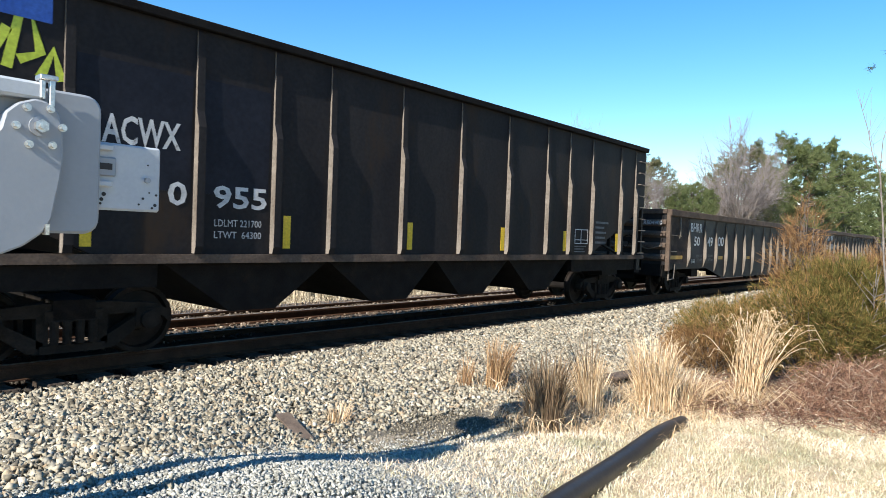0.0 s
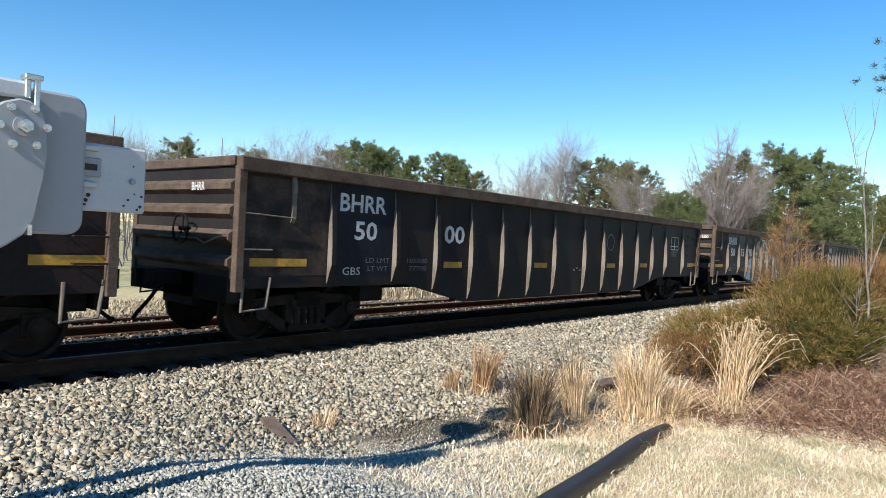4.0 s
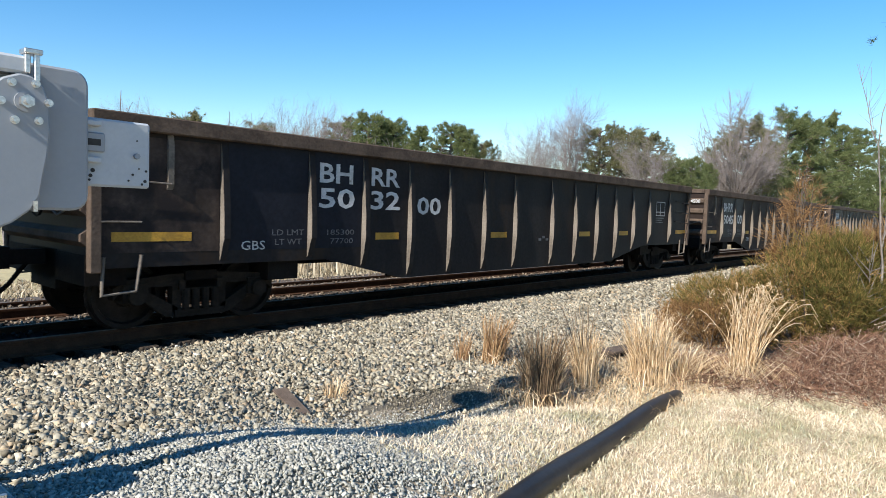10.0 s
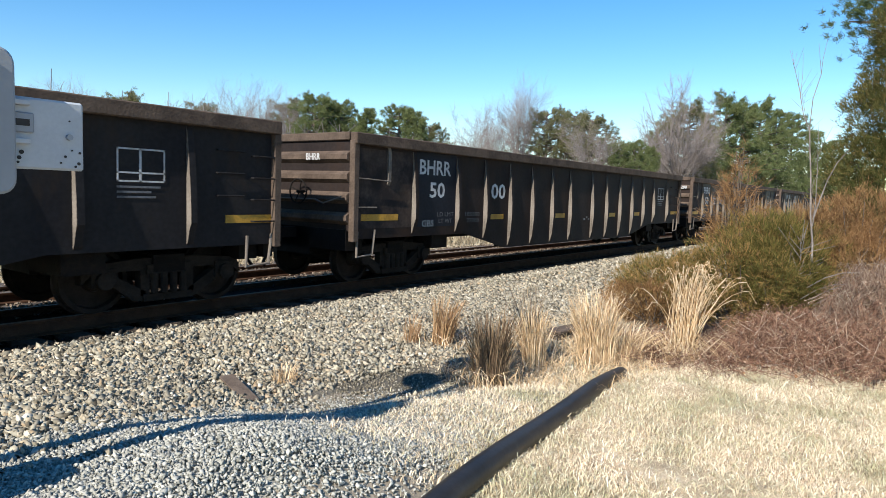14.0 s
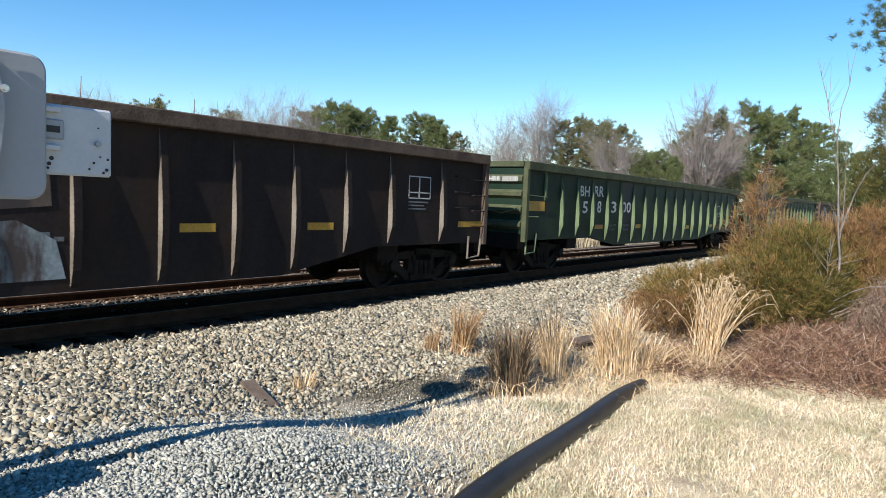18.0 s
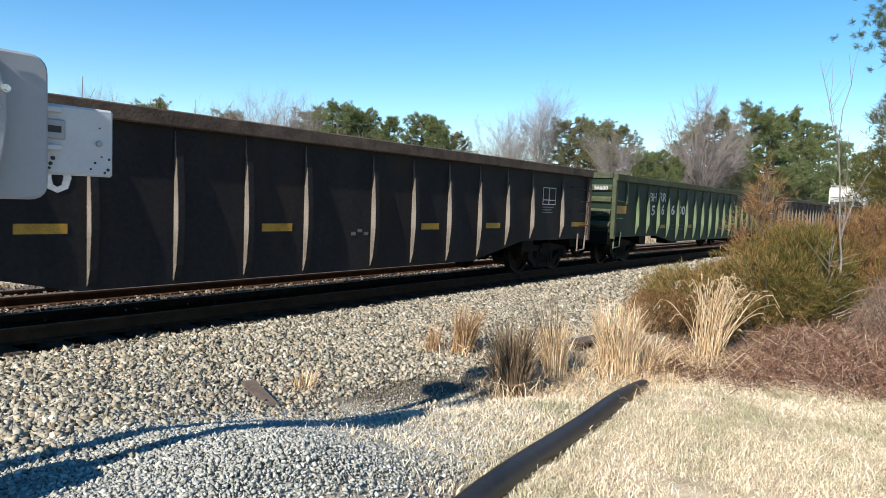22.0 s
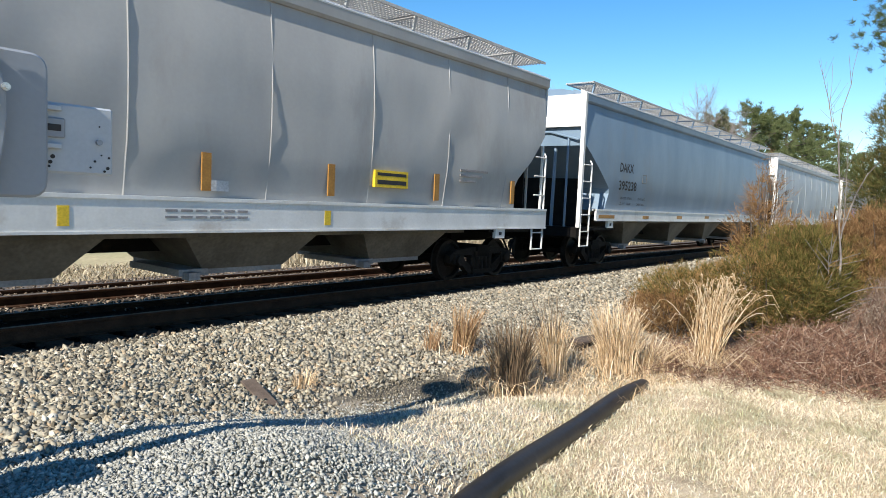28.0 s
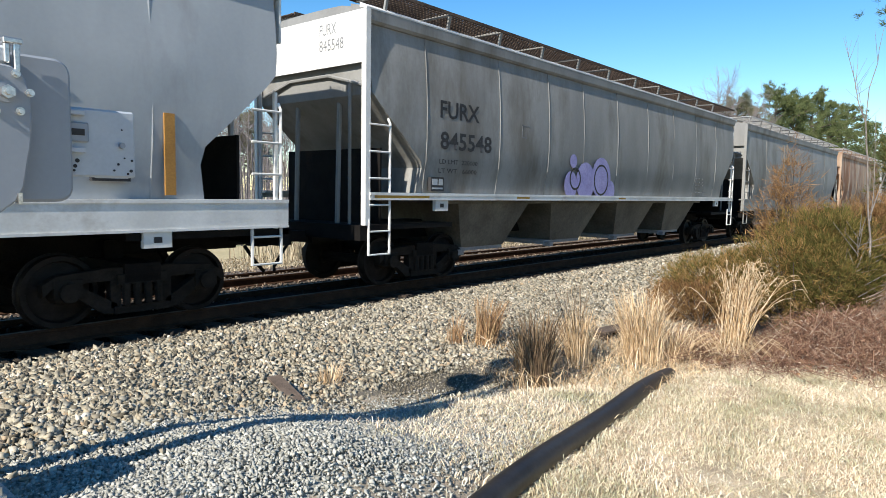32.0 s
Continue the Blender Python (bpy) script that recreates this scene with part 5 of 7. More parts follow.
    for x in (0.0, L):
        s = 1 if x else -1
        m = pose(x, 0, 0, 0, 0, 0 if s < 0 else 180)
        part("end_platform", shared("hop_platform", lambda: boxes((-0.05, 2.2, -1.44, 1.44, 1.02, 1.1), (-0.05, 0.12, -1.44, 1.44, 0.86, 1.1))), M["steel_dark"], car, at=m)
        for w in (-1, 1):
            part("corner_post", boxes((0.0, 0.10 if s < 0 else 0.045, -0.05, 0.0 if s > 0 else 0.05, 1.1, 4.42 if s < 0 else 2.95)), sill, car, at=m @ Matrix.Translation((0.02 if s < 0 else 0.12, w * 1.43, 0)))
            part("end_strut", shared("hop_strut", lambda: tube(bmesh.new(), [(0.25, 0, 1.1), (0.3, 0, 3.3)], 0.045, 6)), end_paint, car, at=m @ Matrix.Translation((0, w * 0.55, 0)))
            part("end_plate", boxes((0.03, 0.06, -0.70, 0.70, 3.62, 4.42)), sill, car, "pale end panel", at=m @ Matrix.Translation((0.0, w * 0.70, 0)))
            x1 = 0.56 if s < 0 else 0.10
            part("ladder_rail", shared("hop_ladder_rail", lambda: tube(bmesh.new(), [(0, 0, 0.62), (0, 0, 2.72), (0.0, 0.05, 2.80)], 0.022, 6)), sill, car, "side ladder", at=(x - s * x1, w * 1.47, 0))
            part("ladder_rail", shared("hop_ladder_foot", lambda: tube(bmesh.new(), [(0, 0, 0.62), (0, 0, 1.2)], 0.022, 6)), sill, car, "side ladder", at=(x - s * (0.66 - x1), w * 1.47, 0))
            for i, zr in enumerate((0.63, 1.0, 1.42, 1.84, 2.26, 2.68)):
                part("rung", shared("hop_rung", lambda: tube(bmesh.new(), [(0, 0, 0), (0.46, 0, 0)], 0.016, 6)), sill, car, at=(x - s * 0.10 - (0.46 if s > 0 else 0), w * 1.48, zr))
        # added near-black sheet that stands for the shade between two cars
        part("end_shade_sheet", shared("hop_shade_sheet", lambda: boxes((0.58, 0.62, -1.22, 1.22, 1.1, 2.35))), M["steel_dark"], car, "dark sheet added for the shade between cars", at=m)
        # end walkway with its slanted railing
        part("end_railing", shared("hop_rail", lambda: tube(tube(tube(bmesh.new(), [(0.1, -1.3, 3.3), (0.1, -0.5, 3.5), (0.1, 0.5, 3.5), (0.1, 1.3, 3.3)], 0.03, 6), [(0.12, -1.0, 1.1), (0.12, -1.0, 3.4)], 0.03, 6), [(0.12, 1.0, 1.1), (0.12, 1.0, 3.4)], 0.03, 6)), end_paint, car, at=m)
        coupler(car, x - s * 0.02, s)
        truck(car, x - s * 1.85)
        pad = part("jacking_pad", boxes((-0.17, 0.17, -1.49, -1.42, sill_z[0] - 0.19, sill_z[0])), sill, car, at=(x - s * 1.85, 0, 0))
        part("pad_hole", boxes((-0.05, 0.05, -1.494, -1.489, sill_z[0] - 0.13, sill_z[0] - 0.06)), M["black_text"], pad)
    for x in seams:
        rows_ = [(z, -y - 0.012) for z, y, _ in levels if z <= 4.26]
        rod("seam", [(x, y + 0.006, z) for z, y in rows_], 0.008, paint, car, label="welded seam strip")
    for x, z, w, h, m in tapes:
        y = skin(z + h, dents) if z > sill_z[1] else 1.503
        part("reflector", boxes((x, x + w, -y - 0.003, -y + 0.02, z, z + h)), m, car, "reflective tape")
    for text, x0, x1, z0, z1 in marks:
        stencil(text, x0, x1, z0, z1, -max(skin(z0), skin(z1)) - 0.001, car, M["black_text"])
    return car


OR, BT = M["orange_tape"], M["black_text"]
f19, f20, f21, f22, f23 = 357.15, 376.45, 397.70, 420.15, 440.0
h19 = covered_hopper(f19, 17.6, M["hop_white"], 4.62, "white-grey covered hopper car with dented smooth sides", seams=[2.07 + 1.976 * i for i in range(8)], tapes=[(1.59, 1.60, 0.14, 1.0, OR)] + [(x, 1.62, 0.13, 0.48, OR) for x in (4.12, 6.67, 8.93, 11.02, 13.55, 16.10)] + [(9.05, 1.62, 0.30, 0.14, M["white_paint"])], marks=[("ACFX", 2.13, 3.09, 2.55, 2.79), ("39231", 2.13, 3.13, 2.19, 2.43), ("LD LMT 200200 LBS", 2.12, 3.30, 1.92, 1.99), ("LT WT   67800 LBS", 2.10, 3.28, 1.76, 1.83)], dents=0.07, sill_z=(1.09, 1.52))
part("warning_label", boxes((12.01, 12.81, -1.490, -1.43, 1.80, 2.08)), M["yellow_bright"], h19, "yellow placard with dark lines")
part("placard_stencil", boxes((12.06, 12.76, -1.493, -1.490, 1.99, 2.04), (12.06, 12.76, -1.493, -1.490, 1.85, 1.92)), BT, h19, "illegible dark lines")
for x in (3.88, 7.24, 10.95):
    part("reflector", boxes((x, x + 0.12, -1.506, -1.501, 1.18, 1.40)), M["yellow_bright"], h19, "yellow mark")
tagged(part("stencil_block", boxes(*[(8.44 + 0.2 * j, 8.60 + 0.2 * j, -1.505, -1.501, 1.35 - 0.08 * i, 1.38 - 0.08 * i) for i in range(2) for j in range(6)], *[(14.3, 15.2 - 0.2 * i, -1.49, -1.47, 2.2 - 0.1 * i, 2.24 - 0.1 * i) for i in range(3)]), M["roof_dark"], h19, "illegible stencilled lines"), kind="stuff")
part("builder_mark", boxes(*[(4.36 + 0.125 * j, 4.45 + 0.125 * j, -1.505, -1.501, 1.31, 1.41) for j in range(12) if j != 3]), BT, h19, "dark lettering bars on the sill")
h20 = covered_hopper(f20, 19.85, M["hop_blue"], 4.62, "blue-grey covered hopper car with smooth sides", bay_plan=(4.15, 3.85, 1.10, 0.24), tapes=[(1.07, 1.34, 0.98, 0.09, OR), (4.07, 1.34, 0.46, 0.09, OR), (7.03, 1.36, 0.50, 0.09, OR), (10.04, 1.38, 0.48, 0.09, OR), (13.0, 1.36, 0.48, 0.09, OR), (16.0, 1.33, 0.51, 0.10, OR), (18.53, 1.34, 0.98, 0.10, OR)], marks=[("DAKX", 2.31, 3.23, 2.64, 2.88), ("395238", 2.31, 3.53, 2.14, 2.39), ("LD LMT 187500", 2.54, 3.34, 1.88, 1.95), ("LT WT   63600", 2.54, 3.34, 1.72, 1.79), ("100400 KG", 3.78, 4.32, 1.88, 1.95), ("28800 KG", 3.78, 4.32, 1.72, 1.79)], sill_z=(1.27, 1.57), cut=(1.18, 0.84), sill_x=(0.92, 0.28))
h21 = covered_hopper(f21, 21.0, M["hop_grey"], 4.62, "pale grey covered hopper car with dented sides and white ends", seams=[2.25 + 1.875 * i for i in range(10)], tapes=[(1.80, 1.58, 0.12, 0.9, OR)] + [(x, 1.54, 0.12, 0.48, OR) for x in (4.24, 7.2, 10.3, 13.76, 16.77)] + [(19.25, 1.55, 0.13, 0.96, OR)], marks=[("MLLX", 2.29, 3.03, 2.72, 2.95), ("11205", 2.32, 2.99, 2.22, 2.46), ("LD LMT", 2.25, 2.85, 1.84, 1.91), ("LT WT", 2.25, 2.85, 1.70, 1.77)], dents=0.05, sill_z=(1.12, 1.49), sill_x=(0.45, 0.0))
h22 = covered_hopper(f22, 18.5, M["hop_dirty"], 4.62, "dirty grey covered hopper car with stained ribs and graffiti", seams=(1.45, 3.6, 5.44, 7.0, 8.8, 10.7, 12.6, 14.5, 16.4), tapes=[(0.2, 1.51, 1.3, 0.08, YEL), (4.2, 1.51, 0.47, 0.09, YEL), (8.9, 1.51, 0.4, 0.08, YEL)], marks=[("FURX", 1.80, 2.90, 2.94, 3.23), ("845548", 1.81, 3.31, 2.40, 2.70), ("LD LMT  220000", 1.8, 2.9, 2.14, 2.22), ("LT WT   66000", 1.8, 2.9, 1.98, 2.06)], dents=0.02, sill_z=(1.50, 1.61), walk_paint=M["chord_rust"], cut=(0.92, 0.84), sill_x=(0.1, 0.1))
covered_hopper(f23, 18.8, M["hop_dirty"], 4.6, "brown-grey grimy covered hopper car", seams=(3, 6, 9, 12, 15), dents=0.02, sill=M["hop_dirty"], bays=4)
covered_hopper(f23 + 19.9, 17.0, M["hop_rusty"], 4.6, "rust-streaked covered hopper car", seams=(3, 6, 9, 12), dents=0.02, sill=M["hop_rusty"])
covered_hopper(f23 + 38.0, 17.0, M["hop_dirty"], 4.6, "grimy covered hopper car far down the line", dents=0.02, sill=M["hop_grey"])
for car_, x, z in ((h20, 16.87, 2.25), (h21, 17.35, 2.76), (h22, 14.6, 2.2)):
    tagged(part("stencil_block", boxes(*[(x + 0.3 * j, x + 0.3 * j + 0.24 - 0.05 * ((i + j) % 3), -skin(z, 0.03), -skin(z, 0.03) + 0.012, z - 0.11 * i, z + 0.028 - 0.11 * i) for i in range(5) for j in range(3)]), M["stencil_grey"], car_, "illegible stencilled lines"), kind="stuff")
part("stencil_block", boxes((16.34, 16.60, -1.452, -1.42, 1.80, 2.0)), M["hop_dirty"], h20, "faint grey square patch")
for car_, x, z, w in ((h21, 18.43, 1.70, 0.42), (h22, 1.55, 1.66, 0.34)):
    part("stencil_box", boxes((x, x + w, -1.490, -1.42, z, z + 0.24)), BT, car_, "dark outlined stencil box")
    part("box_lines", boxes((x + 0.03, x + w * 0.5, -1.493, -1.490, z + 0.10, z + 0.21), (x + w * 0.6, x + w - 0.03, -1.493, -1.490, z + 0.10, z + 0.21), (x + 0.03, x + w - 0.03, -1.493, -1.490, z + 0.03, z + 0.06)), M["hop_grey"], car_)
for car_, x, z in ((h19, 3.74, 2.22), (h20, 3.95, 2.38), (h22, 4.36, 2.77)):
    y = skin(z + 0.12, 0.03 if car_ == h19 else 0.01) + 0.004
    part("stencil_box", boxes((x, x + 0.29, -y, -y + 0.01, z, z + 0.02), (x, x + 0.29, -y, -y + 0.01, z + 0.24, z + 0.26), (x, x + 0.02, -y, -y + 0.01, z, z + 0.26), (x + 0.27, x + 0.29, -y, -y + 0.01, z, z + 0.26)), M["stencil_grey"], car_, "thin dark outlined box")
    part("letter", lettering("C", 0.13), M["stencil_grey"], car_, at=(x + 0.09, -y, z + 0.05))
for car_, text in ((h21, ("MLLX", "11205")), (h22, ("FURX", "845548"))):
    for line, z, w in ((text[0], 4.13, 0.42), (text[1], 3.88, 0.60)):
        me = lettering(line, 1.0)
        far = max(v.co.x for v in me.vertices)
        tagged(part("small_lettering", me, M["stencil_grey"], car_, at=pose(0.028, -0.35, z, 0, 0, -90) @ Matrix.Diagonal((w / far, 1, 0.26, 1))), kind="stuff")
# purple throw-up on the dirty hopper: plain overlapping shapes
for x, z, r, sx in ((6.4, 1.85, 0.32, 0.9), (7.1, 1.95, 0.45, 1.0), (7.9, 2.05, 0.5, 1.0), (6.5, 2.4, 0.16, 1), (8.4, 1.75, 0.25, 1)):
    blob(ring(x, z, r, 18, sx), M["lilac_spray"], h22, -1.490 - 0.002 * r, "lilac sprayed shape")
for x, z, r in ((6.6, 2.0, 0.24), (7.9, 2.0, 0.36)):
    stroke(ring(x, z, r) + [(x + r, z)], 0.05, BT, h22, -1.494, "dark sprayed outline")


# ---- vegetation ----
def segments(pairs, sides=4):
    """Tapered bars as arrays: pairs of (start, end, radius at start, radius at end)."""
    p = np.array([a for a, _, _, _ in pairs], float)
    q = np.array([b for _, b, _, _ in pairs], float)
    r0 = np.array([c for _, _, c, _ in pairs])[:, None, None]
    r1 = np.array([c for _, _, _, c in pairs])[:, None, None]
    d = q - p
    d /= np.linalg.norm(d, axis=1, keepdims=True) + 1e-9
    ref = np.where(np.abs(d[:, 2:3]) > 0.9, np.array([[1.0, 0, 0]]), np.array([[0, 0, 1.0]]))
    a = np.cross(d, ref)
    a /= np.linalg.norm(a, axis=1, keepdims=True)
    b = np.cross(d, a)
    ang = np.arange(sides) * math.tau / sides
    off = a[:, None] * np.cos(ang)[None, :, None] + b[:, None] * np.sin(ang)[None, :, None]
    v = np.concatenate([p[:, None] + off * r0, q[:, None] + off * r1], 1)
    k = np.arange(sides)
    f = np.stack([k, (k + 1) % sides, sides + (k + 1) % sides, sides + k], 1)
    faces = (f[None] + (np.arange(len(pairs)) * 2 * sides)[:, None, None]).reshape(-1, 4)
    return v.reshape(-1, 3), faces


def branching(rng, base, way, length, radius, depth, spread, out, kids=4, droop=0.0):
    """Grows limbs: each is a bent line of bars with side shoots."""
    p, d = np.array(base, float), np.array(way, float)
    n = 4 if depth > 1 else 3
    for i in range(n):
        d = d + rng.normal(0, 0.10 + 0.04 * (3 - min(depth, 3)), 3) + np.array([0, 0, 0.05 - droop])
        d /= np.linalg.norm(d)
        q = p + d * length / n
        ra, rb = radius * (1 - 0.75 * i / n), radius * (1 - 0.75 * (i + 1) / n)
        out[min(depth, 2)].append((p, q, ra, rb))
        if depth > 0 and i >= (1 if depth > 2 else 0):
            for _ in range(kids):
                s = d + rng.normal(0, spread, 3)
                s[2] = s[2] * 0.7 + 0.22
                s /= np.linalg.norm(s)
                branching(rng, p + (q - p) * rng.random(), s, length * rng.uniform(0.4, 0.62), rb * 0.55, depth - 1, spread, out, max(2, kids - 1), droop)
        p = q


def bare_tree(name, height, seed, label, bark, spread=0.6, trunk_part=0.4, kids=4, twig_r=0.012, at=(0, 0, 0)):
    rng = np.random.default_rng(seed)
    t = thing(name, label, "tree", at, group="bare trees of the wood edge")
    out = {0: [], 1: [], 2: []}
    trunk = []
    p = np.array([0, 0, -0.3])
    for i in range(5):
        q = p + np.array([rng.normal(0, 0.10), rng.normal(0, 0.10), height * trunk_part / 5 + 0.06])
        trunk.append((p, q, height * 0.0125 * (1 - 0.09 * i), height * 0.0125 * (1 - 0.09 * (i + 1))))
        p = q
        if i > 1:
            for _ in range(2):
                s = np.array([rng.normal(), rng.normal(), 1.0])
                branching(rng, p, s / np.linalg.norm(s), height * 0.28, height * 0.004, 2, spread, out, kids)
    for k in range(5):
        s = np.array([rng.normal(0, spread * 0.6), rng.normal(0, spread * 0.6), 1.0])
        branching(rng, p, s / np.linalg.norm(s), height * (1 - trunk_part) * rng.uniform(0.72, 0.95), height * 0.0068, 3, spread, out, kids)
    k = height / max(b[2] for _, b, _, _ in out[0] + out[1] + out[2])
    v, f = segments(trunk, 8)
    part("trunk", mesh_arrays("trunk", v * k, f, bark, True), bark, t)
    v, f = segments(out[2], 5)
    tagged(part("branchwork", mesh_arrays("branchwork", v * k, f, bark, True), bark, t), kind="stuff")
    fine = [(a, b, max(c, twig_r), max(d, twig_r * 0.6)) for a, b, c, d in out[1] + out[0]]
    v, f = segments(fine, 3)
    v = v * k
    tagged(part("crown", mesh_arrays("crown", v, f, M["twig"]), M["twig"], t, "fine leafless twigs"), kind="stuff")
    return t


def oval_tree(name, height, seed, label, bark):
    """A leafless hardwood whose limbs fan out of a short trunk into an even oval crown."""
    rng = np.random.default_rng(seed)
    t = thing(name, label, "tree", (0, 0, 0), group="bare trees of the wood edge")
    trunk = [(np.array([0, 0, -0.3]), np.array([0.05, 0, height * 0.14]), height * 0.017, height * 0.014), (np.array([0.05, 0, height * 0.14]), np.array([0.0, 0.05, height * 0.30]), height * 0.014, height * 0.011)]
    mid, rad = np.array([0, 0, height * 0.62]), np.array([height * 0.29, height * 0.29, height * 0.36])
    limbs, twigs = [], []
    for k in range(72):
        u = rng.normal(size=3)
        u /= np.linalg.norm(u)
        u[2] = max(u[2], -0.55)
        tip = mid + u * rad * rng.uniform(0.82, 0.92)
        root = np.array([0.0, 0.0, height * rng.uniform(0.16, 0.34 + 0.16 * max(u[2], 0.0))])
        bow = root + (tip - root) * 0.5 + np.array([u[0], u[1], 0.3]) * height * 0.05 + rng.normal(0, 0.012 * height, 3)
        way = [root, (root + bow) / 2 + rng.normal(0, 0.006 * height, 3), bow, (bow + tip) / 2 + rng.normal(0, 0.008 * height, 3), tip]
        for i, (a, b) in enumerate(zip(way, way[1:])):
            limbs.append((a, b, height * (0.0040 - 0.0009 * i), height * (0.0031 - 0.0009 * i)))
            for _ in range(5 if i else 1):
                c = a + (b - a) * rng.random()
                d = (b - a) / np.linalg.norm(b - a) + rng.normal(0, 0.6, 3) + np.array([0, 0, 0.2])
                e = c + d / np.linalg.norm(d) * height * rng.uniform(0.06, 0.13)
                limbs.append((c, e, height * 0.0012, height * 0.0006))
                for _ in range(9):
                    g = c + (e - c) * rng.uniform(0.2, 1.0)
                    w = d / np.linalg.norm(d) + rng.normal(0, 0.5, 3)
                    twigs.append((g, g + w / np.linalg.norm(w) * height * rng.uniform(0.02, 0.055), height * 0.0005, height * 0.0003))
    v, f = segments(trunk, 8)
    part("trunk", mesh_arrays("trunk", v, f, bark, True), bark, t)
    v, f = segments(limbs, 4)
    tagged(part("branchwork", mesh_arrays("branchwork", v, f, bark), bark, t), kind="stuff")
    v, f = segments(twigs, 3)
    tagged(part("twigwork", mesh_arrays("twigwork", v, f, M["twig"]), M["twig"], t, "fine grey twigs"), kind="stuff")
    return t


def needles(centres, ways, length, width, per, rng, fan=0.7, flat=0.0):
    """Bunches of thin pointed leaves: one triangle each."""
    n = len(centres) * per
    c = np.repeat(centres, per, 0) + rng.normal(0, 0.25, (n, 3)) * np.repeat(length, per)[:, None]
    d = np.repeat(ways, per, 0) + rng.normal(0, fan, (n, 3)) * np.array([1, 1, 1 - flat])
    d /= np.linalg.norm(d, axis=1, keepdims=True) + 1e-9
    s = np.cross(d, rng.normal(size=(n, 3)))
    s /= np.linalg.norm(s, axis=1, keepdims=True) + 1e-9
    L = (np.repeat(length, per) * rng.uniform(0.6, 1.25, n))[:, None]
    w = (np.repeat(width, per) * rng.uniform(0.7, 1.3, n))[:, None]
    v = np.stack([c - s * w, c + s * w, c + d * L], 1)
    return v.reshape(-1, 3), np.arange(n * 3).reshape(-1, 3)


def pine_tree(name, height, seed, label, leaf, at=(0, 0, 0), low=0.35, wide=0.24, tufts=1340, group="pines of the wood edge", size=0.26):
    rng = np.random.default_rng(seed)
    t = thing(name, label, "tree", at, group=group)
    trunk = [((0, 0, -0.3), (0.05, 0, height * 0.5), height * 0.016, height * 0.011), ((0.05, 0, height * 0.5), (0, 0.05, height * 0.97), height * 0.011, 0.03)]
    limbs, cs, ws = [], [], []
    n = 84
    for i in range(n):
        h = height * (low + (0.97 - low) * (i + rng.random()) / n)
        u = (h / height - low) / (1 - low)
        r = height * wide * (0.35 + 0.65 * math.sin(math.pi * min(1, 0.25 + 0.75 * u)) ** 0.8) * rng.uniform(0.45, 1.15)
        a = rng.uniform(0, math.tau)
        tip = np.array([r * math.cos(a), r * math.sin(a), h + r * rng.uniform(-0.05, 0.45)])
        root = np.array([0, 0, h])
        limbs.append((root, tip, 0.05 + 0.004 * height * (1 - u), 0.02))
        for _ in range(tufts // n):
            k = rng.uniform(0.35, 1.05) ** 0.7
            cs.append(root + (tip - root) * k + rng.normal(0, 0.08 * r + 0.09, 3))
            w = (tip - root) / (np.linalg.norm(tip - root) + 1e-6) + np.array([0, 0, 0.5]) + rng.normal(0, 0.3, 3)
            ws.append(w)
    v, f = segments(trunk, 8)
    part("trunk", mesh_arrays("trunk", v, f, M["bark"], True), M["bark"], t)
    v, f = segments(limbs, 4)
    tagged(part("branchwork", mesh_arrays("branchwork", v, f, M["bark"]), M["bark"], t), kind="stuff")
    cs, ws = np.array(cs), np.array(ws)
    v, f = needles(cs, ws, np.full(len(cs), size), np.full(len(cs), size * 0.05), 34, rng, 0.8)
    tagged(part("crown", mesh_arrays("crown", v, f, leaf), leaf, t, "needle clumps"), kind="stuff")
    return t


def scaled(x, y, s, turn):
    return Matrix.Translation((x, y, float(ground_z(x, y)))) @ pose(0, 0, 0, 0, 0, turn) @ Matrix.Diagonal((s, s, s, 1))


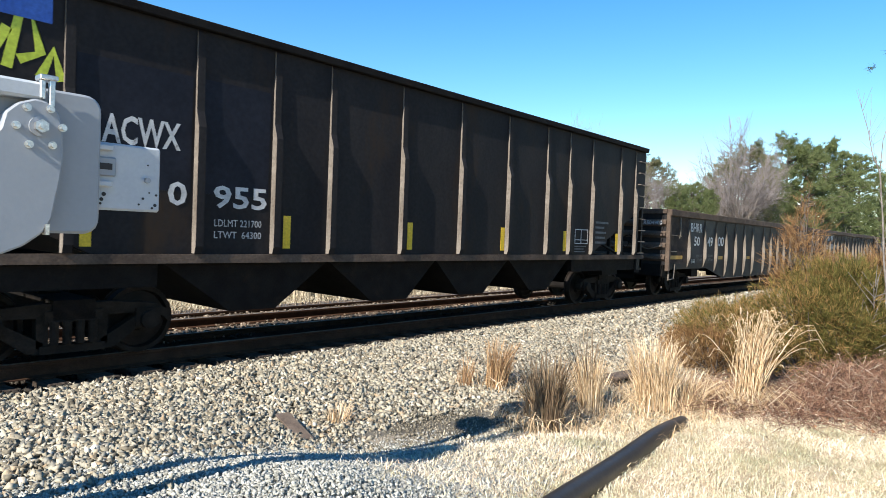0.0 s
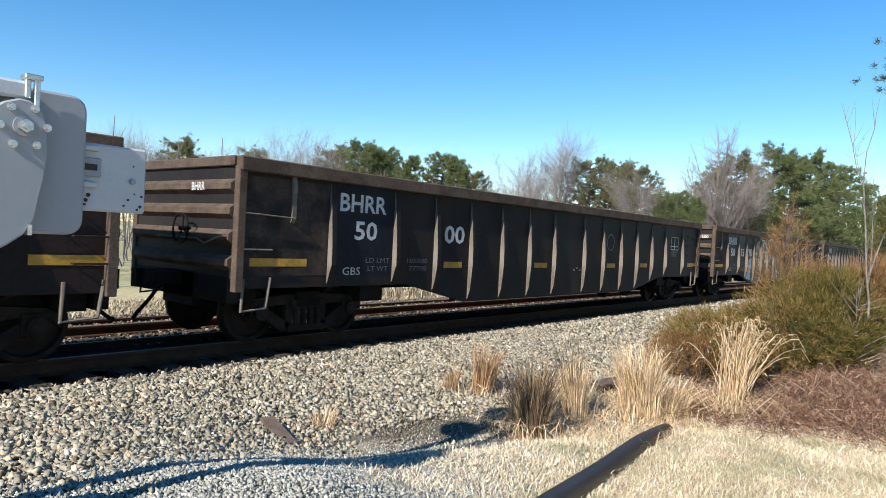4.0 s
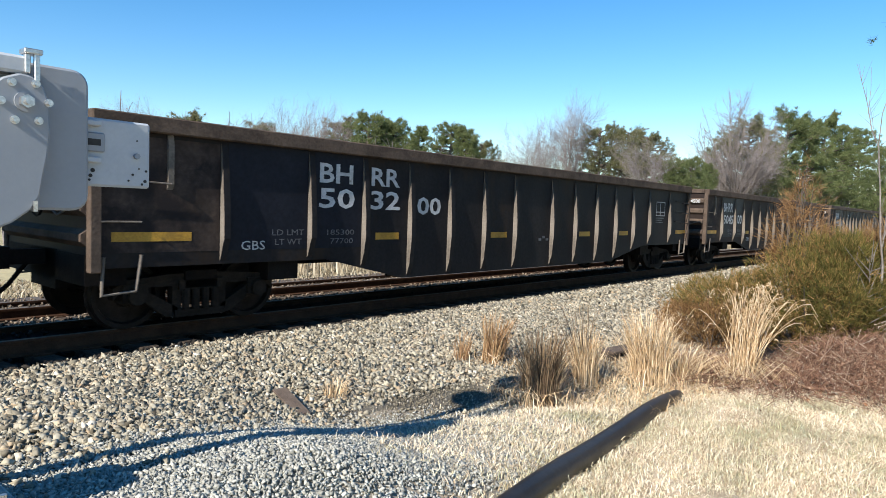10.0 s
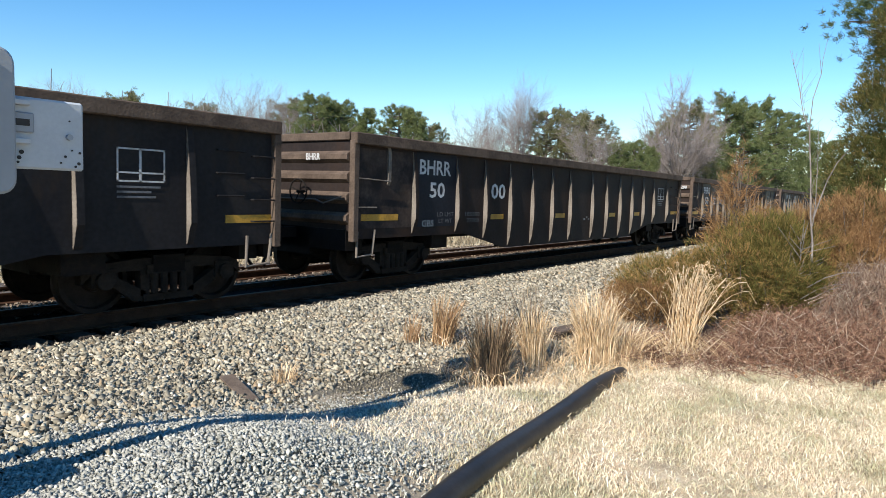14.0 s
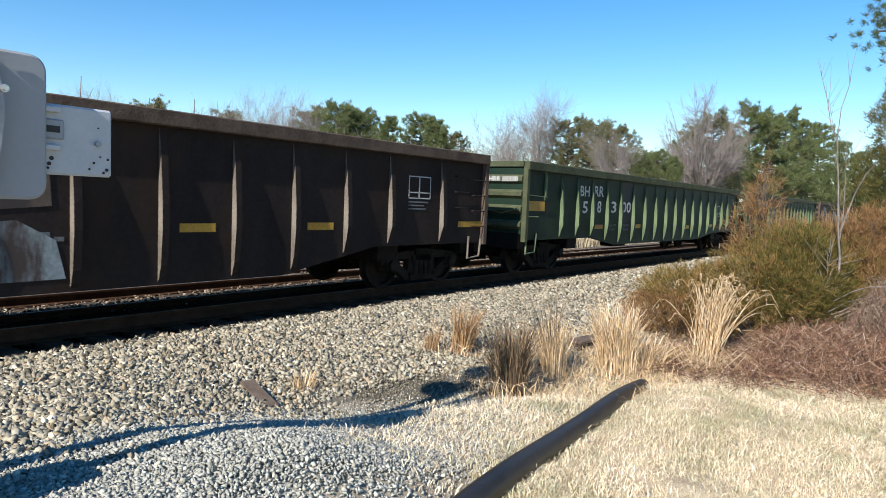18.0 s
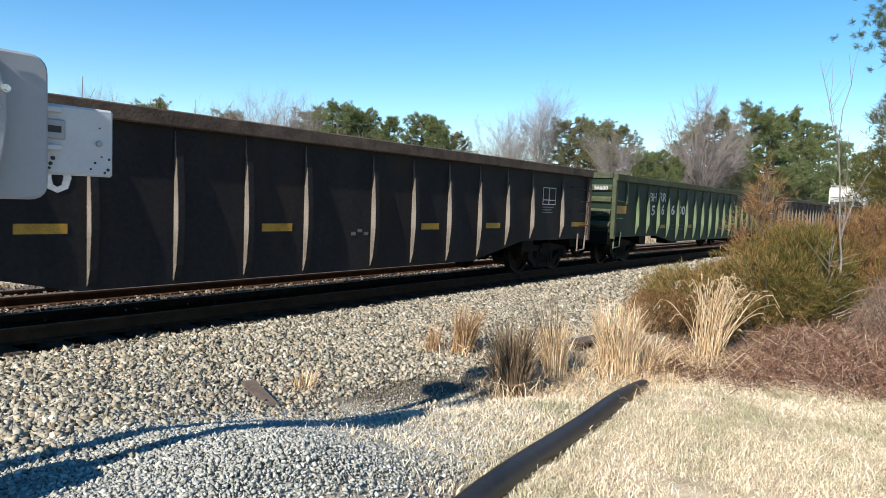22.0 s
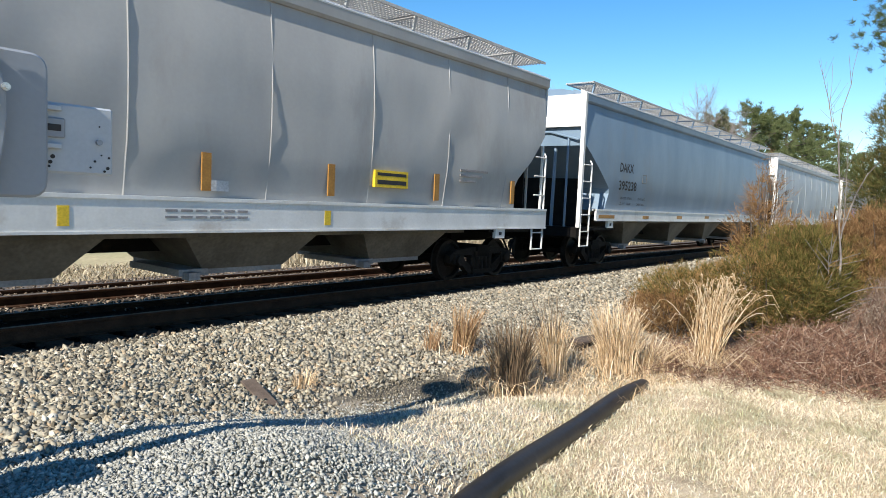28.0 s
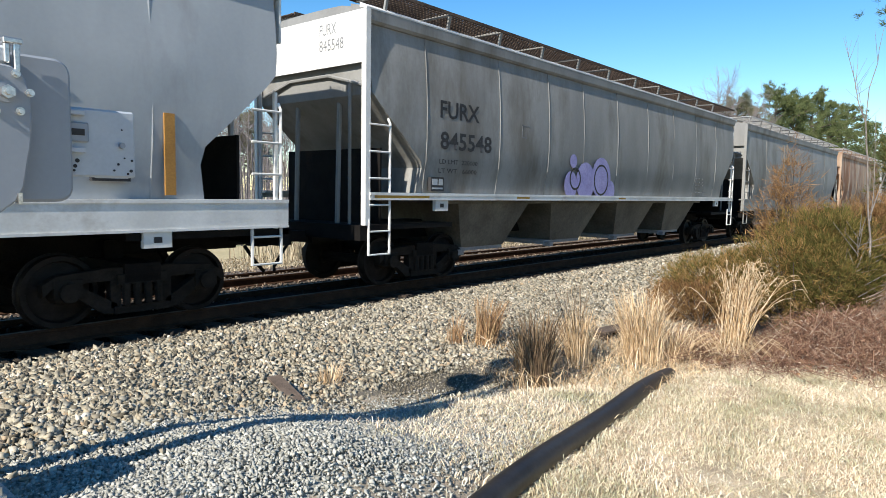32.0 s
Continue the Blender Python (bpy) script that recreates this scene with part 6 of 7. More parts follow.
def wood_edge():
    """Leafless hardwoods and pines behind the far track."""
    rng = random.Random(4)
    protos = {
        "bare": [bare_tree("bare_tree", 10, s, "leafless grey-brown hardwood with fine twigs", M["bark_pale"], 0.30, 0.34, 4, twig_r=0.0045) for s in (1, 2, 3)],
        "round": [oval_tree("bare_tree", 10, 9, "broad oval-crowned leafless hardwood", M["bark_pale"])],
        "pine": [pine_tree("pine_tree", 10, s, "green pine with clumped needles", M["pine"]) for s in (5, 6)] + [pine_tree("pine_tree", 10, 8, "slender pointed young pine", M["pine"], low=0.2, wide=0.15)],
        "full": [pine_tree("pine_tree", 10, s, "broad green pine with boughs down to the ground", M["pine"], low=0.04, wide=0.22, tufts=1500) for s in (21, 22)],
        "olive": [pine_tree("pine_tree", 10, s, "dull olive evergreen in thin foliage", M["pine_olive"], wide=0.26) for s in (7, 11)],
    }
    first = {}
    for kind, x, y, top in WOOD:
        h = (top - float(ground_z(x, y))) * {"bare": 1.03, "round": 1.0}.get(kind, 1.0)
        pick = rng.choice(protos[kind])
        m = scaled(x, y, h / 10.0, rng.uniform(0, 360))
        if pick.name in first:
            copy_thing(pick, m)
        else:
            first[pick.name] = m
    for kind_of in protos.values():
        for k, o in enumerate(kind_of):
            o.matrix_basis = first.get(o.name, scaled(75 + 6 * k, 42, 0.9, 40))
    # far undergrowth: saplings and brown scrub below the crowns
    r = np.random.default_rng(6)
    bars = []
    for i in range(3600):
        y = r.uniform(24, 62) if i < 2400 else r.uniform(19, 34)
        x = r.uniform(65, 260) if i >= 2400 else y * r.uniform(0.1, 4.2) if r.random() < 0.6 else r.uniform(5, 150)
        h = r.uniform(2.5, 7.0) * (0.7 + y / 120)
        z = float(ground_z(x, y))
        p, q = np.array([x, y, z]), np.array([x + r.normal(0, 0.3), y + r.normal(0, 0.3), z + h])
        bars.append((p, q, r.uniform(0.03, 0.09), 0.015))
        for _ in range(5):
            k = r.uniform(0.2, 0.95)
            b = p + (q - p) * k
            bars.append((b, b + np.array([r.normal(0, 0.6), r.normal(0, 0.6), r.uniform(0.3, 1.3)]), 0.02, 0.008))
    v, f = segments(bars, 3)
    tagged(new("undergrowth", mesh_arrays("undergrowth", v, f, M["twig"])), "grey-brown leafless saplings and scrub", "undergrowth", kind="stuff")


def blade_patch(roots, heights, ways, width, rng, bend=0.6):
    """Grass blades of three joints that arch over."""
    n = len(roots)
    up = np.array([0, 0, 1.0])
    a = np.stack([np.cos(ways), np.sin(ways), np.zeros(n)], 1)
    s = np.stack([-np.sin(ways), np.cos(ways), np.zeros(n)], 1)
    s = s * np.cos(rng.uniform(0, 3.1, n))[:, None] + a * np.sin(rng.uniform(0, 3.1, n))[:, None]
    w = (width * rng.uniform(0.6, 1.4, n))[:, None]
    h = heights[:, None]
    b = np.asarray(bend)
    b = (b * rng.uniform(0.5, 1.5, n))[:, None] if b.ndim == 0 else b[:, None]
    p1 = roots + up * h * 0.45 + a * h * 0.10 * b
    p2 = roots + up * h * (0.85 - 0.10 * b) + a * h * 0.42 * b
    p3 = roots + up * h * (1.0 - 0.38 * b) + a * h * 0.85 * b
    v = np.stack([roots - s * w, roots + s * w, p1 - s * w * 0.9, p1 + s * w * 0.9, p2 - s * w * 0.6, p2 + s * w * 0.6, p3], 1)
    f = np.array([[0, 1, 3], [0, 3, 2], [2, 3, 5], [2, 5, 4], [4, 5, 6]])
    return v.reshape(-1, 3), (f[None] + (np.arange(n) * 7)[:, None, None]).reshape(-1, 3)


def grass_clump(name, label, x, y, height, radius, n, mat_, bend, seed, group="dry grass clumps on the ballast slope", lean=None, width=0.006):
    rng = np.random.default_rng(seed)
    a = rng.uniform(0, math.tau, n)
    r = radius * np.sqrt(rng.uniform(0, 1, n)) * 0.55
    rx, ry = r * np.cos(a), r * np.sin(a)
    z = ground_z(x + rx, y + ry) - ground_z(x, y)
    ways = a + rng.normal(0, 0.7, n) if lean is None else np.where(rng.random(n) < 0.6, lean + rng.normal(0, 0.6, n), a)
    b = (bend + 0.22) * rng.uniform(0.1, 1.0, n) ** 1.2
    t = thing(name, label, "grass", (x, y, float(ground_z(x, y))), group=group)
    hs = height * (0.3 + 0.85 * rng.beta(1.7, 1.5, n))
    tilt = rng.uniform(-0.14, 0.14, 2)
    v, f = blade_patch(np.stack([rx, ry, z - 0.02], 1), hs, ways, width * 0.8, rng, b)
    v[:, 0] += tilt[0] * v[:, 2]
    v[:, 1] += tilt[1] * v[:, 2]
    tagged(part("foliage", mesh_arrays("foliage", v, f, mat_), mat_, t), kind="stuff")
    # broken, lying stems round the foot
    m = n // 4
    a2 = rng.uniform(0, math.tau, m)
    rr = radius * rng.uniform(0.2, 1.6, m)
    px, py = rr * np.cos(a2), rr * np.sin(a2)
    pz = ground_z(x + px, y + py) - ground_z(x, y)
    v, f = blade_patch(np.stack([px, py, pz + 0.01], 1), height * rng.uniform(0.15, 0.4, m), rng.uniform(0, math.tau, m), width, rng, 1.5)
    tagged(part("straw", mesh_arrays("straw", v, f, M["straw"]), M["straw"], t), kind="stuff")
    return t


def shrub(name, label, x, y, lobes, leaf, seed, sprays, length=0.10, width=0.008, per=7, category="shrub", fan=0.55, gap=3.6):
    """An evergreen bush: woody stems and sprays of scale leaves, filling rounded lobes (dx, dy, dz, rx, ry, rz)."""
    rng = np.random.default_rng(seed)
    base = float(ground_z(x, y))
    t = thing(name, label, category, (x, y, base))
    cs, ws, stems = [], [], []
    vol = np.array([a[3] * a[4] * a[5] for a in lobes]) ** 0.75
    pick = rng.choice(len(lobes), sprays, p=vol / vol.sum())
    for i in pick:
        dx, dy, dz, rx, ry, rz = lobes[i]
        u = rng.normal(size=3)
        u /= np.linalg.norm(u)
        k = rng.uniform(0.25, 1.0) ** 0.45
        k *= 1 + 0.34 * noise.noise((u[0] * 4 + seed, u[1] * 4, u[2] * 4 + i))
        c = np.array([dx, dy, dz]) + u * k * np.array([rx, ry, rz])
        if c[2] < 0.03 or noise.noise((c[0] * gap + seed, c[1] * gap, c[2] * gap * 0.8)) < -0.16 + 0.1 * rng.random():
            continue
        cs.append(c)
        ws.append(u * 0.8 + np.array([0, 0, 0.65]) + rng.normal(0, 0.25, 3))
    for i, (dx, dy, dz, rx, ry, rz) in enumerate(lobes):
        for _ in range(9):
            u = rng.normal(size=3)
            u /= np.linalg.norm(u)
            stems.append((np.array([dx * 0.3, dy * 0.3, 0.0]), np.array([dx, dy, dz]) + u * 0.85 * np.array([rx, ry, rz]), 0.018, 0.005))
    v, f = segments(stems, 4)
    tagged(part("branchwork", mesh_arrays("branchwork", v, f, M["bark"]), M["bark"], t), kind="stuff")
    cs, ws = np.array(cs), np.array(ws)
    v, f = needles(cs, ws, np.full(len(cs), length), np.full(len(cs), width), per, rng, fan)
    tagged(part("foliage", mesh_arrays("foliage", v, f, leaf), leaf, t), kind="stuff")
    return t


def bramble(name, label, x0, x1, y0, y1, high, n, seed, tone=None, reach=1.0):
    tone = tone or M["brush"]
    rng = np.random.default_rng(seed)
    bars, leaves = [], []
    for _ in range(n):
        x, y = rng.uniform(x0, x1), rng.uniform(y0, y1)
        edge = min(1.0, (x - x0) / 0.9 + 0.25) * min(1.0, (y1 - y) / 0.8 + 0.35)
        h = high * edge * rng.uniform(0.35, 1.0)
        a = rng.uniform(0, math.tau)
        L = rng.uniform(0.4, 1.1) * reach
        p = np.array([x, y, float(ground_z(x, y))])
        pts = [p, p + np.array([0.25 * L * math.cos(a), 0.25 * L * math.sin(a), h * 0.8]), p + np.array([0.6 * L * math.cos(a), 0.6 * L * math.sin(a), h]), p + np.array([1.0 * L * math.cos(a), 1.0 * L * math.sin(a), h * rng.uniform(0.3, 0.9)])]
        for q, s in zip(pts, pts[1:]):
            bars.append((q, s, 0.0045, 0.003))
            b = q + (s - q) * rng.random()
            bars.append((b, b + rng.normal(0, 0.11, 3) + np.array([0, 0, 0.05]), 0.003, 0.0015))
            bars.append((s, s + rng.normal(0, 0.09, 3), 0.0026, 0.0012))
            for _ in range(2):
                leaves.append(q + (s - q) * rng.random() + rng.normal(0, 0.04, 3))
    t = thing(name, label, "brush", (0, 0, 0))
    v, f = segments(bars, 3)
    tagged(part("tangle", mesh_arrays("tangle", v, f, tone), tone, t, "thin arching brown canes"), kind="stuff")
    c = np.array(leaves)
    v, f = needles(c, rng.normal(size=c.shape), np.full(len(c), 0.035), np.full(len(c), 0.007), 3, rng, 1.0)
    tagged(part("leaf_litter", mesh_arrays("leaf_litter", v, f, tone), tone, t, "small dead brown leaves"), kind="stuff")
    return t


def litter(name, label, n, x0, x1, y0, y1, h, mat_, seed, keep, width=0.004, bend=1.0):
    rng = np.random.default_rng(seed)
    x, y = rng.uniform(x0, x1, n), rng.uniform(y0, y1, n)
    k = keep(x, y, rng)
    x, y = x[k], y[k]
    m = len(x)
    v, f = blade_patch(np.stack([x, y, ground_z(x, y) - 0.004], 1), h * rng.uniform(0.4, 1.5, m), rng.uniform(0, math.tau, m), width, rng, bend)
    tagged(new(name, mesh_arrays(name, v, f, mat_)), label, "grass", kind="stuff")

WOOD = [
    ("bare", 22.1, 66.8, 9.5), ("bare", 26.3, 68.1, 10.8), ("bare", 27.1, 63.9, 11.0), ("bare", 27.9, 59.6, 10.9), ("olive", 32.1, 60.7, 9.8), 
    ("bare", 34.0, 61.5, 10.2), ("bare", 35.1, 56.9, 10.4), ("olive", 38.7, 58.7, 9.6), ("bare", 37.4, 51.0, 11.8), ("bare", 37.7, 47.3, 11.2), 
    ("olive", 41.3, 48.9, 9.7), ("pine", 40.1, 44.0, 9.8), ("pine", 42.9, 43.7, 9.6), ("pine", 42.1, 39.7, 8.8), ("pine", 47.7, 40.8, 9.6), 
    ("pine", 43.1, 35.2, 8.6), ("olive", 52.6, 41.0, 8.5), ("bare", 57.1, 41.8, 9.0), ("bare", 52.5, 34.9, 10.7), ("bare", 56.7, 36.0, 10.8), 
    ("bare", 51.5, 30.0, 13.0), ("olive", 54.6, 28.9, 9.5), ("olive", 58.0, 27.8, 9.7), ("olive", 55.2, 24.7, 8.8), ("bare", 51.7, 22.7, 8.8), 
    ("bare", 64.8, 25.6, 9.0), ("bare", 69.6, 26.0, 9.3), ("pine", 52.7, 21.2, 6.2), ("pine", 55.5, 20.9, 6.6), ("pine", 62.4, 21.8, 6.7), 
    ("round", 70.9, 21.8, 14.8), ("olive", 77.6, 22.8, 12.8), ("olive", 77.8, 25.5, 10.7), ("full", 95.4, 23.3, 16.2), ("full", 101.2, 22.4, 15.9), 
    ("full", 111.6, 22.3, 17.5), ("full", 124.5, 22.2, 17.5), ("full", 135.4, 21.4, 18.2), ("full", 151.5, 20.2, 16.7), ("full", 178.0, 19.1, 17.0), 
    ("full", 89.4, 23.9, 11.5), ("full", 84.0, 22.4, 8.5), ("full", 106.0, 21.2, 9.0), ("full", 118.0, 20.6, 10.0), ("full", 145.0, 19.4, 11.0), ("full", 165.0, 18.6, 11.0), ("full", 200.0, 18.0, 15.0), ("full", 240.0, 17.6, 16.0), ("full", 300.0, 17.0, 17.0), ("bare", 26.6, 74.1, 10.0), ("bare", 32.9, 66.2, 10.7), ("bare", 38.3, 65.8, 10.4), ("bare", 39.6, 57.6, 10.2), 
    ("pine", 45.1, 47.4, 9.5), ("bare", 43.9, 52.3, 10.7), 
]


wood_edge()

# the near right: cedars, pampas-like grass, brambles
shrub("cedar_shrub", "olive and russet juniper shrub spreading low", 11.3, 2.3, [(0, 0.0, 0.85, 1.1, 1.0, 0.8), (-0.1, 1.0, 0.72, 0.95, 0.9, 0.5), (0.6, -0.6, 1.0, 0.95, 0.9, 0.75), (0.3, 1.55, 0.62, 0.75, 0.75, 0.36), (0.9, 0.0, 1.35, 0.8, 0.7, 0.6)], M["cedar"], 31, 9000, 0.10, 0.0042, 12)
shrub("cedar_shrub", "green-olive juniper in the middle of the thicket", 11.15, 1.75, [(0, 0, 0.85, 0.75, 0.7, 0.62), (0.3, 0.2, 1.35, 0.6, 0.55, 0.5)], M["cedar_green"], 35, 4200, 0.10, 0.0042, 12)
shrub("cedar_shrub", "russet-brown young juniper with a thin pointed top", 12.5, 2.75, [(0, 0, 1.1, 0.7, 0.7, 0.7), (0, 0, 1.8, 0.5, 0.55, 0.55), (0, 0, 2.35, 0.32, 0.36, 0.5), (0.05, 0.05, 2.85, 0.1, 0.12, 0.45)], M["cedar_red"], 32, 1150, 0.17, 0.0042, 9)
shrub("cedar_shrub", "russet juniper among brambles", 12.1, 0.9, [(0, 0, 0.9, 0.95, 0.8, 0.75), (0.4, 0.3, 1.5, 0.8, 0.8, 0.65), (0.4, 0.8, 1.45, 0.8, 0.7, 0.6), (0.2, -0.8, 1.2, 0.8, 0.8, 0.85), (0.5, -0.2, 1.85, 0.6, 0.9, 0.45)], M["cedar_red"], 33, 6000, 0.12, 0.004, 10)
shrub("cedar_tree", "tall dense olive cedar tree", 16.6, 0.55, [(0, 0, 1.0, 1.9, 1.7, 1.3), (0, 0, 2.4, 1.7, 1.5, 1.3), (0, 0, 3.8, 1.35, 1.2, 1.3), (0, 0, 5.2, 0.95, 0.9, 1.3), (0, 0, 6.6, 0.55, 0.5, 1.2)], M["cedar_tall"], 34, 24000, 0.13, 0.0065, 10, category="tree", gap=1.9)
shrub("cedar_shrub", "russet low juniper on the ballast edge", 10.6, 3.5, [(0, 0, 0.42, 0.62, 0.8, 0.42), (0.3, 0.4, 0.4, 0.6, 0.6, 0.32)], M["cedar_red"], 36, 1500, 0.11, 0.0042, 11)
pine_tree("pine_tree", 15.5, 41, "tall dark pine with long limbs", M["pine_dark"], (21.2, -1.0, -0.4), low=0.27, wide=0.222, tufts=8400, group="", size=0.15)


def sapling():
    t = thing("sapling", "thin leafless pale sapling with forked upright stems", "tree", (11.05, 1.5, float(ground_z(11.05, 1.5))))
    r = np.random.default_rng(2)
    lines = (([(0, -0.18, 0), (0, -0.15, 0.8), (0, -0.14, 1.43), (0, -0.085, 1.85), (0.02, -0.04, 2.48), (0, 0.02, 3.1)], 0.019, 0.008), ([(0, 0.02, 3.1), (0.02, 0.12, 3.36), (0.05, 0.20, 3.73), (0.04, 0.28, 4.02), (0.06, 0.37, 4.32)], 0.008, 0.002), ([(0, 0.02, 3.12), (-0.03, 0.0, 3.56), (-0.02, -0.08, 3.91), (-0.05, -0.09, 4.1), (-0.04, -0.13, 4.4)], 0.007, 0.002), ([(0.04, 0.18, 3.57), (0.08, 0.175, 3.94), (0.08, 0.19, 4.25)], 0.004, 0.002), ([(0, -0.12, 1.7), (0.05, -0.13, 2.05), (0.07, -0.12, 2.42), (0.06, -0.09, 3.2)], 0.009, 0.003), ([(0, -0.12, 1.8), (-0.04, -0.20, 2.11), (-0.06, -0.27, 2.37), (-0.08, -0.38, 2.63), (-0.09, -0.52, 2.82)], 0.011, 0.005), ([(0.02, -0.08, 2.6), (0.0, -0.19, 2.94), (0.0, -0.28, 3.16)], 0.004, 0.002))
    for pts, r0, r1 in lines:
        part("stem", tube(bmesh.new(), pts, r0, 6, r1), M["bark_sapling"], t)
    side = [((-0.02, -0.08, 3.91), (-0.02, -0.02, 4.35), 0.004, 0.002)]
    for _ in range(26):
        k = r.uniform(0, 1)
        a = np.array([0.0, -0.10 + 0.12 * k, 1.8 + 1.4 * k]) if r.random() < 0.5 else np.array([0.03, 0.05 + 0.25 * k, 3.2 + 0.9 * k])
        side.append((a, a + np.array([r.normal(0, 0.08), r.normal(0, 0.10), r.uniform(0.15, 0.40)]), 0.003, 0.0012))
    for _ in range(14):
        z = r.uniform(0.9, 1.5)
        side.append(((0, 0, z), (r.normal(0, 0.2), r.normal(0, 0.3), z + r.uniform(0.1, 0.5)), 0.007, 0.003))
    v, f = segments(side, 5)
    tagged(part("branchwork", mesh_arrays("branchwork", v, f, M["bark_sapling"]), M["bark_sapling"], t), kind="stuff")
    canes = []
    for _ in range(9):
        y0 = r.uniform(-0.7, 0.0)
        a = r.uniform(-2.4, -0.8)
        p = np.array([-0.3, y0, 0.45 + r.uniform(0, 0.4)])
        for k in range(3):
            q = p + np.array([0.05, 0.22 * math.sin(a), 0.16 - 0.07 * k])
            canes.append((p, q, 0.008, 0.006))
            p = q
    v, f = segments(canes, 4)
    tagged(part("dead_wood", mesh_arrays("dead_wood", v, f, M["bark_sapling"]), M["bark_sapling"], t, "bleached arching canes"), kind="stuff")


sapling()


def pampas():
    """Tall stems that rise nearly upright and droop at the tips, more of them towards one side."""
    r = np.random.default_rng(51)
    x, y = 8.5, 2.42
    t = thing("grass_clump", "tall pale pampas-like grass clump with drooping tips", "grass", (x, y, float(ground_z(x, y))), group="dry grass clumps on the ballast slope")
    stems, tips = [], []
    for i in range(150):
        a = r.uniform(0, math.tau) if r.random() < 0.38 else r.normal(-0.95, 0.45)
        out = r.uniform(0.03, 0.48) ** 1.3 if i % 5 else r.uniform(0.35, 0.95)
        h = r.uniform(0.75, 1.36) * (1 - 0.32 * max(0, out - 0.35))
        d = np.array([math.cos(a), math.sin(a), 0])
        p = np.array([*(r.normal(0, 0.075, 2)), -0.02])
        line = [(0.0, 0.0), (0.08, 0.2), (0.2, 0.42), (0.36, 0.63), (0.53, 0.80), (0.7, 0.92), (0.85, 0.98), (0.98, 0.985), (1.1, 0.94 - 0.1 * out)]
        pts = [p + d * out * u * h * 0.8 + np.array([0, 0, h * z]) + r.normal(0, 0.005, 3) for u, z in line]
        for k, (q, s) in enumerate(zip(pts, pts[1:])):
            stems.append((q, s, 0.0054 - 0.0004 * k, 0.0050 - 0.0004 * k))
        for k in range(3):
            u = r.random()
            tips.append(pts[6] + (pts[8] - pts[6]) * u)
    for i in range(150):
        a = r.uniform(0, math.tau)
        d = np.array([math.cos(a), math.sin(a), 0])
        p = np.array([*(r.normal(0, 0.12, 2)), 0.0])
        h = r.uniform(0.2, 0.7)
        stems.append((p, p + d * h * 0.5 + np.array([0, 0, h * 0.6]), 0.004, 0.003))
        stems.append((p + d * h * 0.5 + np.array([0, 0, h * 0.6]), p + d * h * 0.95 + np.array([0, 0, h * 0.35]), 0.003, 0.001))
    v, f = segments(stems, 3)
    tagged(part("foliage", mesh_arrays("foliage", v, f, M["straw"]), M["straw"], t), kind="stuff")
    c = np.array(tips)
    v, f = needles(c, np.tile([0, 0, -0.2], (len(c), 1)) + r.normal(0, 0.5, c.shape), np.full(len(c), 0.045), np.full(len(c), 0.0035), 2, r, 0.5)
    tagged(part("seed_head", mesh_arrays("seed_head", v, f, M["straw"]), M["straw"], t, "thin drooping seed tips"), kind="stuff")


pampas()
grass_clump("grass_clump", "reddish dry broom grass clump", 6.9, 5.05, 0.72, 0.26, 420, M["straw_red"], 0.45, 52, width=0.0042)
grass_clump("grass_clump", "thin reddish dry grass tuft", 6.62, 5.35, 0.46, 0.18, 110, M["straw_red"], 0.5, 53, width=0.0035)
# backlit clump: its shade is put into the dark straw colour
grass_clump("grass_clump", "brown grass clump with shade painted into its colour", 5.95, 3.66, 0.95, 0.28, 520, M["straw_dark"], 0.45, 54, width=0.0045)
grass_clump("grass_clump", "russet grass clump behind the dark one", 6.25, 3.92, 0.85, 0.34, 420, M["straw_red"], 0.7, 55, width=0.004)
grass_clump("grass_clump", "upright golden dry grass clump", 7.05, 3.75, 0.82, 0.24, 520, M["straw"], 0.4, 56, width=0.0045)
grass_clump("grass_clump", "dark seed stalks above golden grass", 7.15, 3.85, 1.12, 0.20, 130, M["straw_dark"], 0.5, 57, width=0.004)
grass_clump("grass_clump", "broad golden dry grass clump", 7.9, 3.3, 1.0, 0.42, 760, M["straw"], 0.6, 58, width=0.0045)
grass_clump("grass_clump", "low golden grass beside the tall clump", 8.3, 3.15, 0.6, 0.5, 520, M["straw"], 1.0, 59, width=0.004)
grass_clump("weed_tuft", "small yellow-green weed tuft in the ballast", 4.39, 5.21, 0.24, 0.22, 170, M["straw"], 0.9, 60, group="", width=0.0035)
bramble("bramble_patch", "low tangle of red-brown brambles and dead leaves", 8.55, 13.5, -1.0, 2.1, 0.62, 2300, 61, None, 0.6)
bramble("bramble_patch", "brown bramble tangle at the foot of the cedar", 9.6, 14.0, -2.0, 1.2, 1.05, 1700, 62, None, 0.6)
bramble("bramble_patch", "grey-brown twiggy thicket beside the juniper", 9.9, 12.2, -0.6, 1.25, 1.25, 2000, 64, M["brush_grey"], 0.42)
bramble("bramble_patch", "thin dry stems at the foot of the grass", 8.2, 9.6, 1.7, 3.3, 0.28, 420, 63)


def on_lawn(x, y, rng):
    return (lawn_side(x, y) + rng.normal(0, 0.05, len(x)) > 0.06) & (x < 9.3 + rng.normal(0, 0.15, len(x)))


def on_verge(x, y, rng):
    d = -lawn_side(x, y)
    return (d > 0.05) & (d < 1.35 + 0.3 * rng.normal(size=len(x))) & (rng.random(len(x)) < np.clip((x - 2.7) / 1.5, 0, 1) * np.clip(1.6 - 0.7 * d, 0.12, 1))


